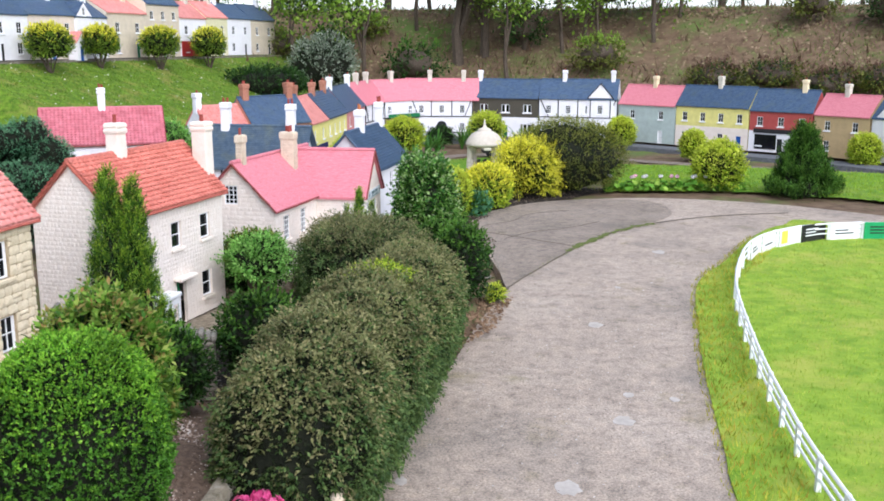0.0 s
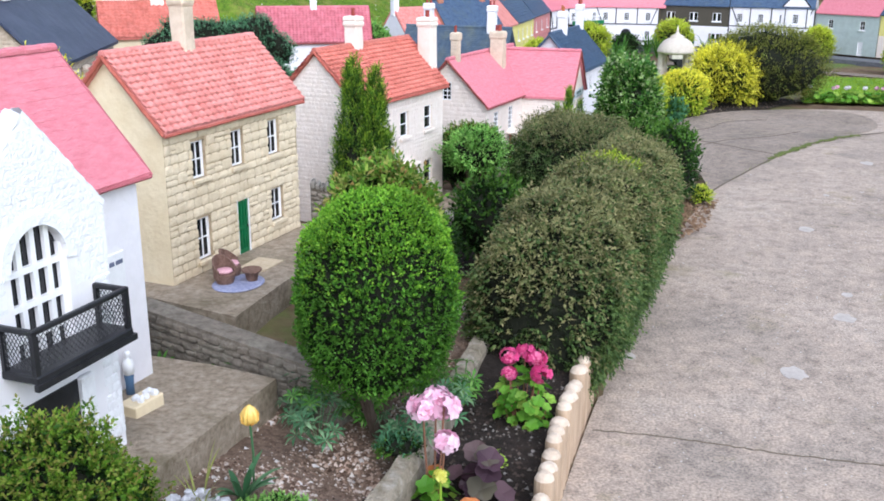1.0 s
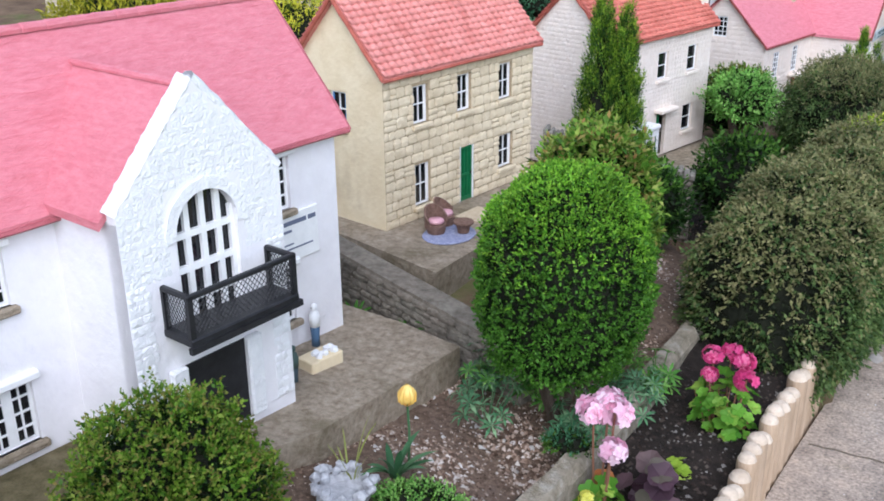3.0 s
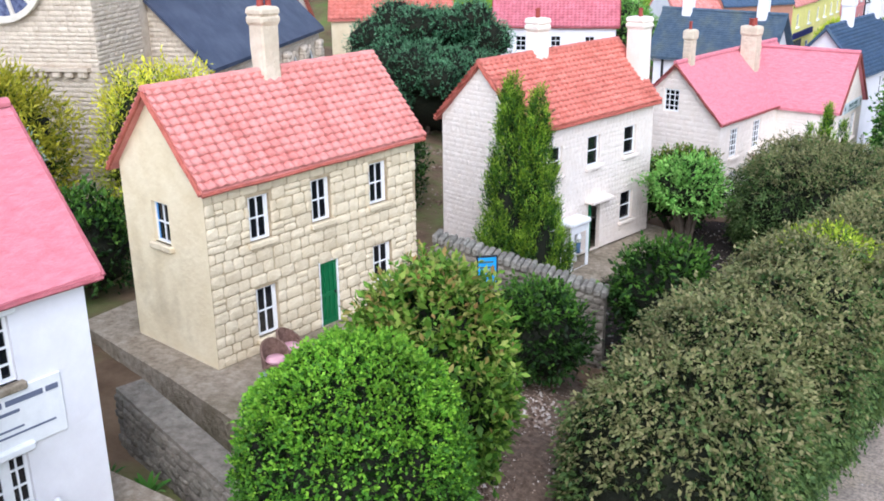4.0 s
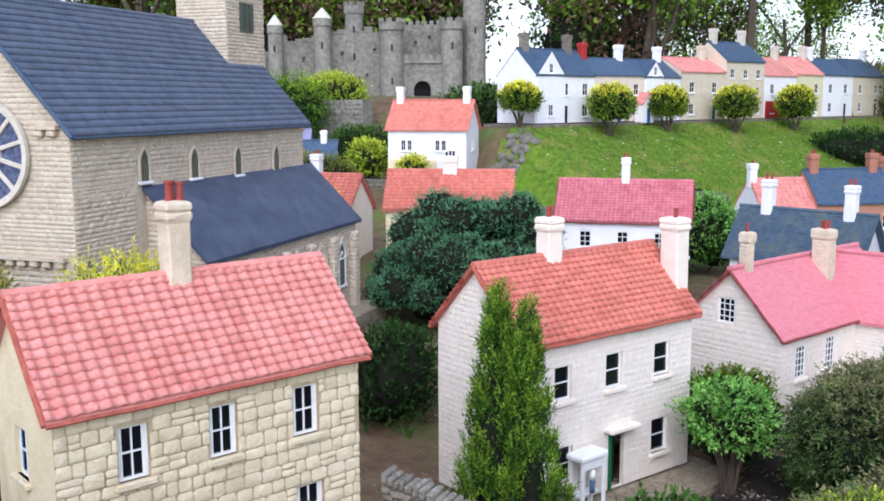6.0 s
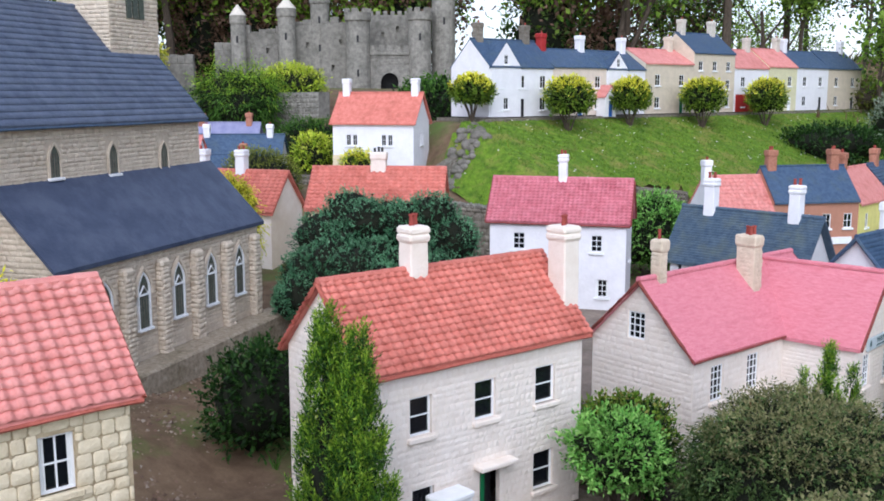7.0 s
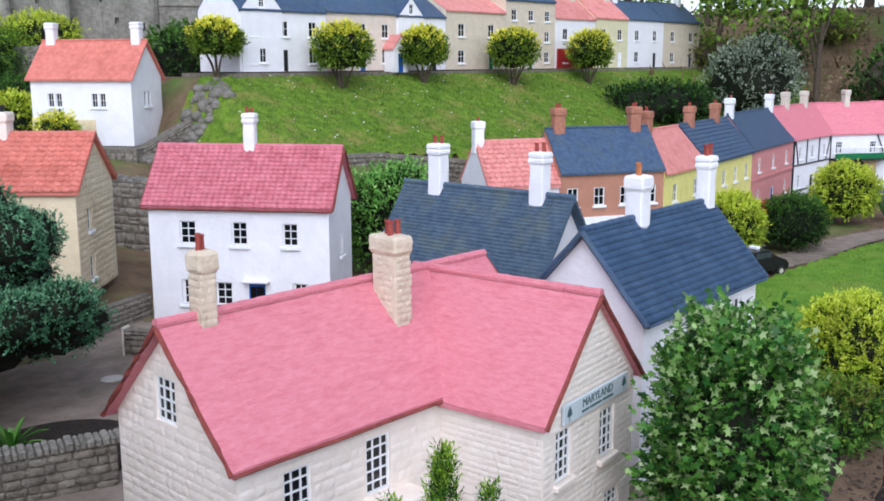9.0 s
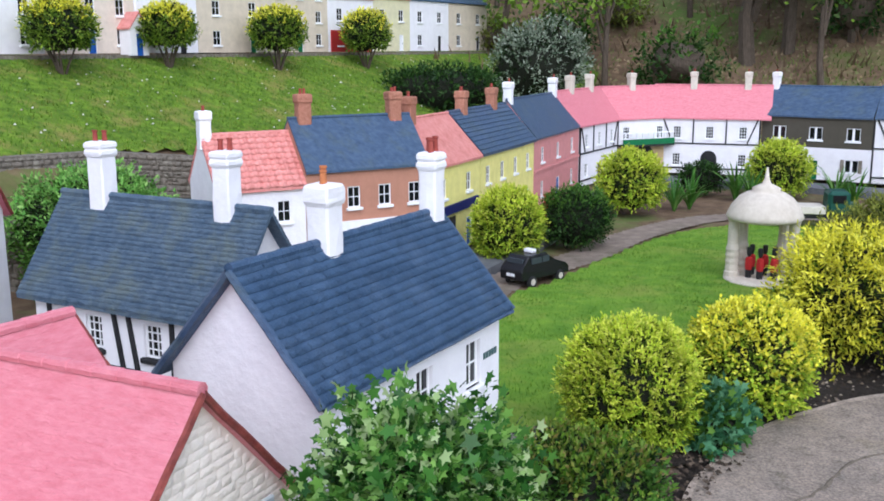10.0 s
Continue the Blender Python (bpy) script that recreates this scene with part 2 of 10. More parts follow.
def mesh_np(name, verts, faces, mats, index=None, smooth=False):
    """A mesh from numpy verts (n, 3) and faces (m, k) of equal corner count."""
    me = bpy.data.meshes.new(name)
    faces = np.asarray(faces, dtype=np.int32)
    m, k = faces.shape
    me.vertices.add(len(verts))
    me.vertices.foreach_set("co", np.asarray(verts, dtype=np.float32).ravel())
    me.loops.add(m * k)
    me.loops.foreach_set("vertex_index", faces.ravel())
    me.polygons.add(m)
    me.polygons.foreach_set("loop_start", np.arange(m, dtype=np.int32) * k)
    for mat in mats:
        me.materials.append(mat)
    if index is not None:
        me.polygons.foreach_set("material_index", np.asarray(index, dtype=np.int32))
    if smooth:
        me.polygons.foreach_set("use_smooth", np.ones(m, dtype=bool))
    me.update(calc_edges=True)
    return me


def add_box(bm, x0, x1, y0, y1, z0, z1, bevel=0.0):
    vs = [bm.verts.new((x, y, z)) for x in (x0, x1) for y in (y0, y1) for z in (z0, z1)]
    fs = [bm.faces.new([vs[i] for i in f]) for f in ((0, 1, 3, 2), (4, 6, 7, 5), (0, 4, 5, 1), (2, 3, 7, 6), (0, 2, 6, 4), (1, 5, 7, 3))]
    if bevel:
        es = list({e for f in fs for e in f.edges})
        bmesh.ops.bevel(bm, geom=es, offset=bevel, segments=1, affect="EDGES", profile=0.5)


def add_rings(bm, rings, seg=12, cap=True, cx=0.0, cy=0.0):
    """A turned shape from (radius, z) rings."""
    last = None
    loops = []
    for r, z in rings:
        loop = [bm.verts.new((cx + r * math.cos(2 * math.pi * i / seg), cy + r * math.sin(2 * math.pi * i / seg), z)) for i in range(seg)]
        if last:
            for i in range(seg):
                bm.faces.new((last[i], last[(i + 1) % seg], loop[(i + 1) % seg], loop[i]))
        loops.append(loop)
        last = loop
    if cap:
        bm.faces.new(loops[0][::-1])
        bm.faces.new(loops[-1])


def box_part(name, dims, material, parent, label="", bevel=0.0):
    bm = bmesh.new()
    add_box(bm, *dims, bevel)
    return part(name, bm, material, parent, label)


def add_tube(bm, pts, r, seg=5):
    """A bent rod through the points."""
    last = None
    for i, p in enumerate(pts):
        p = Vector(p)
        d = (Vector(pts[min(i + 1, len(pts) - 1)]) - Vector(pts[max(i - 1, 0)])).normalized()
        a = d.orthogonal().normalized()
        b = d.cross(a)
        rr = r[i] if isinstance(r, (list, tuple)) else r
        loop = [bm.verts.new(p + rr * (math.cos(2 * math.pi * k / seg) * a + math.sin(2 * math.pi * k / seg) * b)) for k in range(seg)]
        if last:
            for k in range(seg):
                bm.faces.new((last[k], last[(k + 1) % seg], loop[(k + 1) % seg], loop[k]))
        last = loop


# ---- terrain ----
KNOTS = [(0, -3, 0), (0, 3, 0), (0.5, 8, 0), (2, 11, 0), (5, 9, 0), (3, 3, 0), (9, 12, 0), (-0.75, 3.3, 0.08), (-0.97, 1.9, 0.19), (-0.95, 2.5, 0.19), (-0.88, 3.0, 0.18), (-0.84, 3.5, 0.17), (-0.68, 2.2, 0.06), (-0.6, 5.6, 0.04), (-1.2, 3.0, 0.235), (-1.5, 2.8, 0.29), (-1.75, 1.9, 0.30), (-1.35, 1.2, 0.22), (-2.4, 2.6, 0.3),
         (-1.45, 4.3, 0.26), (-2.4, 4.6, 0.33), (-1.2, 5.9, 0.1), (-2.3, 6.2, 0.12), (-3.3, 5.8, 0.33), (-3.3, 7, 0.26), (-0.7, 7.4, 0.04), (-2.3, 8, 0.1), (-0.4, 9.5, 0.02), (-3.2, 9, 0.13)]
KNOTS += [(-4.8, 8.6, 0.3), (-0.2, 11.5, -0.06), (0.4, 13.6, -0.08), (-0.9, 12.8, -0.02), (-2.5, 11.2, 0.12), (-3.1, 11.2, 0.14), (-3.6, 11.6, 0.16), (-0.5, 16.5, 0.0), (3, 15.5, 0.0), (6, 13.5, 0.0), (-6.3, 11.6, 0.75), (-7.5, 13.5, 1.1),
          (-10.5, 16.3, 1.72), (-9, 12, 0.8), (-5.8, 9.5, 0.4), (-14, 14, 1.5), (-4, 4, 0.4)]
KN = np.array(KNOTS)
TER_A, TER_B = np.array((-5.57, 12.69)), np.array((-3.6, 20.3))
TER_D = (TER_B - TER_A) / np.linalg.norm(TER_B - TER_A)
TER_N = np.array((TER_D[1], -TER_D[0]))


def ground_z(x, y):
    x, y = np.asarray(x, float), np.asarray(y, float)
    d2 = (x[..., None] - KN[:, 0]) ** 2 + (y[..., None] - KN[:, 1]) ** 2 + 0.12
    w = d2 ** -2.0
    z = (w * KN[:, 2]).sum(-1) / w.sum(-1)
    # grass bank under the terrace
    s = (x - TER_A[0]) * TER_N[0] + (y - TER_A[1]) * TER_N[1]
    u = (x - TER_A[0]) * TER_D[0] + (y - TER_A[1]) * TER_D[1]
    bank = np.minimum(1.33, 1.33 - 0.43 * (s - 0.05)) * np.clip((u + 1.3) / 0.8, 0, 1)
    bank = bank - 0.4 * np.clip((s - 1.64) / 0.12, 0, 1) * np.clip((1.6 - u) / 0.4, 0, 1)
    bank = np.where((s > -4) & (u > -1.3), bank, -9)
    z = np.maximum(z, bank)
    # earth bank behind the street
    back = np.minimum(2.3, (y + 0.33 * np.maximum(0, x - 1.5) + 0.25 * np.maximum(0, x - 4) - 18.6) * 0.5)
    z = np.maximum(z, np.where(x > -7, back, -9))
    rise = np.clip((-x - 9.0) * 0.25, 0, 2.5) * np.clip((y - 9) / 5, 0, 1)
    return np.maximum(z, np.where(y < 60, rise * 0.9, 0))


def gz(x, y):
    return float(ground_z(np.array(x), np.array(y)))


def drape(name, material, xs, ys, keep, lift, parent=None, thick=0.0, smooth=True, rough=0.0):
    """A sheet that lies on the terrain over the grid where keep(x, y) holds."""
    X, Y = np.meshgrid(xs, ys)
    Zv = ground_z(X, Y) + lift
    if rough:
        Zv = Zv + rough * (np.sin(X * 9.1 + np.cos(Y * 7.3) * 2) * np.sin(Y * 8.3 + np.sin(X * 6.1) * 2))
    idx = np.arange(X.size).reshape(X.shape)
    q = np.stack([idx[:-1, :-1], idx[:-1, 1:], idx[1:, 1:], idx[1:, :-1]], -1).reshape(-1, 4)
    cx, cy = X.ravel()[q].mean(1), Y.ravel()[q].mean(1)
    k = keep(cx, cy)
    q = q[k]
    used, inv = np.unique(q, return_inverse=True)
    v = np.stack([X.ravel(), Y.ravel(), Zv.ravel()], 1)[used]
    return mesh_np(name, v, inv.reshape(q.shape), [material], smooth=smooth)


def spaced(a, b, near0, near1, fine, coarse):
    out = [a]
    while out[-1] < b:
        out.append(out[-1] + (fine if near0 <= out[-1] < near1 else coarse))
    return np.array(out)


def inside(poly, x, y):
    """Points inside a closed plan outline."""
    res = np.zeros(np.shape(x), bool)
    for (x0, y0), (x1, y1) in zip(poly, poly[1:] + poly[:1]):
        c = (y0 > y) != (y1 > y)
        with np.errstate(divide="ignore", invalid="ignore"):
            res ^= c & (x < (x1 - x0) * (y - y0) / (y1 - y0 + 1e-12) + x0)
    return res


def smooth_line(pts, n=8):
    """A smooth line through plan points."""
    out = []
    P = [Vector((*p, 0)) for p in pts]
    for i in range(len(P) - 1):
        p0, p1, p2, p3 = P[max(i - 1, 0)], P[i], P[i + 1], P[min(i + 2, len(P) - 1)]
        for k in range(n):
            t = k / n
            q = 0.5 * ((2 * p1) + (p2 - p0) * t + (2 * p0 - 5 * p1 + 4 * p2 - p3) * t * t + (3 * p1 - p0 - 3 * p2 + p3) * t ** 3)
            out.append((q.x, q.y))
    out.append(tuple(pts[-1]))
    return out


def slab_from(name, outline, top, bottom, material, bevel=0.0, sub=0.0):
    bm = bmesh.new()
    f = bm.faces.new([bm.verts.new((x, y, top)) for x, y in outline])
    r = bmesh.ops.extrude_face_region(bm, geom=[f])
    for v in r["geom"]:
        if isinstance(v, bmesh.types.BMVert):
            v.co.z = bottom
    bmesh.ops.recalc_face_normals(bm, faces=bm.faces)
    me = bpy.data.meshes.new(name)
    bm.to_mesh(me)
    bm.free()
    return link(name, me, None, material)


PATH_LEFT = smooth_line([(-0.64, -3.0), (-0.64, 1.0), (-0.625, 2.5), (-0.565, 3.4), (-0.45, 4.3), (-0.3, 5.2), (-0.14, 6.0), (0.03, 6.8), (0.24, 7.53)])
PATH_FAR = smooth_line([(0.150, 8.562), (0.030, 9.35), (0.045, 9.903), (0.114, 10.16), (0.217, 10.457), (0.47, 10.798), (0.80, 11.09), (1.405, 11.300), (2.077, 11.340), (3.034, 11.009), (3.894, 10.298), (6.630, 7.803)])
PATH_RIGHT = smooth_line([(5.714, 7.053), (3.331, 9.834), (2.761, 9.756), (2.289, 9.138), (1.863, 8.317), (1.492, 7.638), (1.200, 6.459), (1.021, 5.568), (0.918, 4.973), (0.825, 4.376), (0.785, 2.975), (0.886, -3.000)])
path = slab_from("pavement", PATH_LEFT + PATH_FAR + PATH_RIGHT, 0.02, -0.3, CONCRETE)
tagged(path, "worn grey-brown concrete garden path with pale patches", "path", kind="structure")
xs_, ys_ = spaced(-60, 60, -7, 6, 0.1, 1.2), spaced(-12, 90, -1, 19, 0.1, 1.0)
ground_me = drape("ground", EARTH, xs_, ys_, lambda x, y: x > -1e9, 0.0, rough=0.01)
co_ = np.zeros(len(ground_me.vertices) * 3, np.float32)
ground_me.vertices.foreach_get("co", co_)
co_ = co_.reshape(-1, 3)
under = inside(PATH_LEFT + PATH_FAR + PATH_RIGHT, co_[:, 0], co_[:, 1])
co_[under, 2] = np.minimum(co_[under, 2], -0.06)
edge_x = np.interp(co_[:, 1], [p[1] for p in PATH_LEFT], [p[0] for p in PATH_LEFT])
low = (co_[:, 0] > edge_x - 0.05) & (co_[:, 1] < 8.2) & (co_[:, 1] > -4)
co_[low, 2] = np.minimum(co_[low, 2], -0.015)
low = (co_[:, 0] > 0.15) & (co_[:, 1] < 11.4) & (co_[:, 1] > 7.0)
co_[low, 2] = np.minimum(co_[low, 2], -0.005)
ground_me.vertices.foreach_set("co", co_.ravel())
tagged(link("ground", ground_me), "brown earth with leaf litter, rising into banks", "ground", kind="structure")



# ---- building blocks of the model houses ----
random.seed(7)


def panel(u0, u1, z0, z1, holes, at, thick=0.02, clip=None):
    """A wall with through-openings; at(u, depth, z) lays it out. clip: (mid, half width, eave, ridge) cuts a gable."""
    bm = bmesh.new()
    us = sorted({u0, u1, *[v for h in holes for v in (h[0], h[1])]})
    zs = sorted({z0, z1, *[v for h in holes for v in (h[2], h[3])]})

    def solid(u, z):
        return not any(h[0] < u < h[1] and h[2] < z < h[3] for h in holes)

    cache = {}

    def v(u, d, z):
        k = (round(u, 5), round(d, 5), round(z, 5))
        if k not in cache:
            cache[k] = bm.verts.new((u, d, z))
        return cache[k]

    for ua, ub in zip(us, us[1:]):
        for za, zb in zip(zs, zs[1:]):
            if solid((ua + ub) / 2, (za + zb) / 2):
                bm.faces.new((v(ua, 0, za), v(ub, 0, za), v(ub, 0, zb), v(ua, 0, zb)))
                bm.faces.new((v(ua, thick, za), v(ua, thick, zb), v(ub, thick, zb), v(ub, thick, za)))
    for a, b, c, d in holes:
        for p, q in (((a, c), (b, c)), ((b, c), (b, d)), ((b, d), (a, d)), ((a, d), (a, c))):
            bm.faces.new((v(p[0], 0, p[1]), v(q[0], 0, q[1]), v(q[0], thick, q[1]), v(p[0], thick, p[1])))
    if clip:
        mid, half, ze, zr = clip
        for sx in (-1, 1):
            n = Vector((sx * (zr - ze), 0, half)).normalized()
            bmesh.ops.bisect_plane(bm, geom=bm.verts[:] + bm.edges[:] + bm.faces[:], plane_co=(mid, 0, zr), plane_no=n, clear_outer=True)
    for w in bm.verts:
        w.co = at(w.co.x, w.co.y, w.co.z)
    return bm


def pillow(seed):
    """A small unit stone face: 1 wide, 1 high, 1 proud, edges drawn in."""
    rnd = random.Random(seed)
    g = (-0.5, -0.34, 0.34, 0.5)
    vs = []
    for j, z in enumerate(g):
        for i, x in enumerate((-0.5, -0.40, 0.40, 0.5)):
            rim = i in (0, 3) or j in (0, 3)
            corner = i in (0, 3) and j in (0, 3)
            k = 0.86 if corner else 1.0
            vs.append((x * k + rnd.uniform(-0.03, 0.03), -(0.0 if rim else rnd.uniform(0.75, 1.15)), z * k + rnd.uniform(-0.04, 0.04)))
    fs = [(4 * j + i, 4 * j + i + 1, 4 * j + i + 5, 4 * j + i + 4) for j in range(3) for i in range(3)]
    return np.array(vs), np.array(fs)


PILLOWS = [pillow(s) for s in range(7)]
STONE_MESH = {}


def stone_mesh(k, material):
    key = (k, material.name)
    if key not in STONE_MESH:
        STONE_MESH[key] = mesh_np("stone", PILLOWS[k][0], PILLOWS[k][1], [material], smooth=True)
    return STONE_MESH[key]


def stones(parent, material, u0, u1, z0, z1, holes, frame_m, course, length, proud, limit=300, clip=None, joint=0.07, name="stone"):
    """Courses of stones over a wall. frame_m maps (u, out, z) to the parent's space."""
    rnd = random.Random(int(u0 * 977 + z1 * 7919 + u1 * 313 + len(name)) & 0xffff)
    todo = []
    gap = min(0.008, course * joint)
    z = z0
    while z < z1 - course * 0.4:
        h = min(course * rnd.uniform(0.8, 1.2), z1 - z)
        u = u0 - rnd.uniform(0, length[0]) * 0.5
        while u < u1:
            w = rnd.uniform(*length)
            a, b = max(u, u0), min(u + w, u1)
            spans = [(a, b)]
            for ha, hb, hc, hd in holes:
                if z + h * 0.8 > hc and z + h * 0.2 < hd:
                    nxt = []
                    for p, q in spans:
                        if q <= ha or p >= hb:
                            nxt.append((p, q))
                        else:
                            if p < ha:
                                nxt.append((p, ha))
                            if q > hb:
                                nxt.append((hb, q))
                    spans = nxt
            for p, q in spans:
                if q - p > 0.012:
                    if clip:
                        mid, half, ze, zr = clip
                        lim = half * (zr - (z + h)) / (zr - ze)
                        p, q = max(p, mid - lim), min(q, mid + lim)
                        if q - p < 0.012:
                            continue
                    if h > 0.037 and rnd.random() < 0.25:
                        e = h * rnd.uniform(0.4, 0.6)
                        for zz, hh in ((z, e), (z + e, h - e)):
                            todo.append(((p + q) / 2, zz + hh / 2, max(0.006, q - p - gap), max(0.006, hh - gap), proud * rnd.uniform(0.6, 1.2), rnd.randrange(7)))
                        continue
                    todo.append(((p + q) / 2, z + h / 2, max(0.006, q - p - gap), max(0.006, h - gap), proud * rnd.uniform(0.7, 1.25), rnd.randrange(7)))
            u += w
        z += h
    rest_v, rest_f = [], []
    n = 0
    for i, (u, zc, w, h, d, k) in enumerate(todo):
        m = frame_m @ Matrix.Translation((u, 0, zc)) @ Matrix.Diagonal((w, d, h, 1))
        if i < limit:
            link(name, stone_mesh(k, material), parent, None, "", m)
        else:
            m = frame_m @ Matrix.Translation((u, 0, zc)) @ Matrix.Diagonal((w, d * (1 if limit else 0.3), h, 1))
            v = PILLOWS[k][0] @ np.array(m.to_3x3()).T + np.array(m.translation)
            rest_v.append(v)
            rest_f.append(PILLOWS[k][1] + n)
            n += len(v)
    if rest_v:
        ob = link("stonework", mesh_np("stonework", np.concatenate(rest_v), np.concatenate(rest_f), [material], smooth=True), parent)
        tagged(ob, kind="stuff")


def tile_shape(kind, w, h):
    """One roof piece in slope space: u across, v up the slope, n off the roof."""
    if kind == "pantile":
        us = np.array([0.0, 0.12, 0.26, 0.40, 0.52, 0.62, 0.72, 0.84, 0.95, 1.05])
        prof = np.array([0.30, 0.80, 1.0, 0.80, 0.30, -0.05, -0.18, -0.12, 0.05, 0.40]) * w * 0.175
        lo, hi = 0.0100, 0.0015
    else:
        us = np.array([0.015, 0.985])
        prof = np.zeros(2)
        lo, hi = min(0.0075, h * 0.22), 0.0012
    k = len(us)
    a = np.stack([us * w, np.zeros(k), prof + lo], 1)
    b = np.stack([us * w, np.full(k, h * 1.12), prof + hi], 1)
    c = np.stack([us * w, np.zeros(k), prof + lo - 0.0095], 1)
    v = np.concatenate([a, b, c])
    f = [(i, i + 1, k + i + 1, k + i) for i in range(k - 1)] + [(2 * k + i, 2 * k + i + 1, i + 1, i) for i in range(k - 1)]
    return v, np.array(f)


def tiles(parent, material, kind, origin, along, up, length, slope, w, h, limit, name, stagger=False, jitter=0.0):
    """Rows of roof pieces over one slope, first the single ones, then the joined rest."""
    along, up, origin = Vector(along), Vector(up), Vector(origin)
    nrm = along.cross(up).normalized()
    cols, rows = max(1, round(length / w)), max(1, round(slope / h))
    w, h = length / cols, slope / rows
    v, f = tile_shape(kind, w, h)
    me = mesh_np(name, v, f, [material], smooth=(kind == "pantile"))
    base = Matrix((along, up, nrm)).transposed().to_4x4()
    rnd = random.Random(cols * 31 + rows)
    rest_v, rest_f, n, cnt = [], [], 0, 0
    for r in range(rows):
        odd = bool(stagger and r % 2)
        for c in range(cols + odd):
            half = odd and c in (0, cols)
            p = origin + along * max(0.0, c * w - (0.5 * w if odd else 0.0)) + up * (r * h + rnd.uniform(-jitter, jitter)) + nrm * rnd.uniform(0, jitter)
            m = Matrix.Translation(p) @ base @ Matrix.Rotation(rnd.uniform(-1, 1) * jitter * 6, 4, "Z") @ Matrix.Diagonal((0.5 if half else 1, 1, 1, 1))
            if cnt < limit:
                link(name, me, parent, None, "", m)
            else:
                vv = v @ np.array(m.to_3x3()).T + np.array(m.translation)
                rest_v.append(vv)
                rest_f.append(f + n)
                n += len(v)
            cnt += 1
    if rest_v:
        ob = link(name + "_field", mesh_np(name + "_field", np.concatenate(rest_v), np.concatenate(rest_f), [material], smooth=(kind == "pantile")), parent)
        tagged(ob, kind="stuff")


def strips(parent, material, origin, along, up, length, slope, h, name="roof_course", lip=0.008):
    """Long lapped courses across a roof slope."""
    along, up, origin = Vector(along), Vector(up), Vector(origin)
    nrm = along.cross(up).normalized()
    rows = max(1, round(slope / h))
    h = slope / rows
    rnd = random.Random(rows)
    for r in range(rows):
        bm = bmesh.new()
        seg = 14
        lo, hi, un = [], [], []
        for i in range(seg + 1):
            p = origin + along * (length * i / seg) + up * (r * h + rnd.uniform(-1, 1) * 0.0018)
            lo.append(bm.verts.new(p + nrm * (lip + rnd.uniform(0, 0.25) * lip)))
            un.append(bm.verts.new(p - nrm * 0.0015))
            hi.append(bm.verts.new(p + up * h * 1.1 + nrm * lip * 0.25))
        for i in range(seg):
            bm.faces.new((lo[i], lo[i + 1], hi[i + 1], hi[i]))
            bm.faces.new((un[i], un[i + 1], lo[i + 1], lo[i]))
        part(name, bm, material, parent)


def window(parent, at_m, w, h, bars=(2, 3), frame_mat=None, sill=True, lintel=False, sill_mat=None, recess=0.0115, curtain=None, double=False):
    """A window in an opening w x h; at_m maps (u, depth inwards, z) with u from the middle and z from the sill."""
    fm = frame_mat or FRAME
    t = min(0.0075, w * 0.095)
    y0, y1 = recess, recess + 0.006
    b = min(0.0042, w * 0.055)
    xs = [-w / 2 + t] + [-w / 2 + w * i / bars[0] for i in range(1, bars[0])] + [w / 2 - t]
    zs = [t] + [h * j / bars[1] for j in range(1, bars[1])] + [h - t]
    holes = []
    for i in range(bars[0]):
        wide = b * 5.5 if double and i == bars[0] // 2 else b
        wide2 = b * 5.5 if double and i + 1 == bars[0] // 2 else b
        for j in range(bars[1]):
            holes.append((xs[i] + (wide / 2 if i else 0), xs[i + 1] - (wide2 / 2 if i < bars[0] - 1 else 0), zs[j] + (b / 2 if j else 0), zs[j + 1] - (b / 2 if j < bars[1] - 1 else 0)))
    bm = panel(-w / 2, w / 2, 0, h, holes, lambda u, d, z: Vector((u, y0 + d, z)), 0.006)
    bm.transform(at_m)
    win = part("window", bm, fm, parent)
    bm = bmesh.new()
    bm.faces.new([bm.verts.new(p) for p in ((-w / 2, y1 - 0.002, 0), (w / 2, y1 - 0.002, 0), (w / 2, y1 - 0.002, h), (-w / 2, y1 - 0.002, h))])
    bm.transform(at_m)
    part("pane", bm, GLASS, win)
    if curtain:
        bm = bmesh.new()
        n = 5
        for side in (-1, 1):
            for i in range(n):
                xa, xb = side * w * (0.46 - 0.03 * i), side * w * (0.46 - 0.03 * (i + 1))
                ya, yb = y1 - 0.004 - 0.001 * (i % 2), y1 - 0.004 - 0.001 * ((i + 1) % 2)
                bm.faces.new([bm.verts.new(p) for p in ((xa, ya, t), (xb, yb, t), (xb, yb, h - t), (xa, ya, h - t))])
        bm.transform(at_m)
        part("curtain", bm, curtain, win)
    if sill:
        bm = bmesh.new()
        add_box(bm, -w / 2 - 0.012, w / 2 + 0.012, -0.016, recess, -0.018, 0.0, 0.003)
        bm.transform(at_m)
        part("sill", bm, sill_mat or FRAME, win)
    if lintel:
        bm = bmesh.new()
        add_box(bm, -w / 2 - 0.016, w / 2 + 0.016, -0.016, recess, h, h + 0.022, 0.005)
        bm.transform(at_m)
        part("lintel", bm, FRAME, win)
    return win


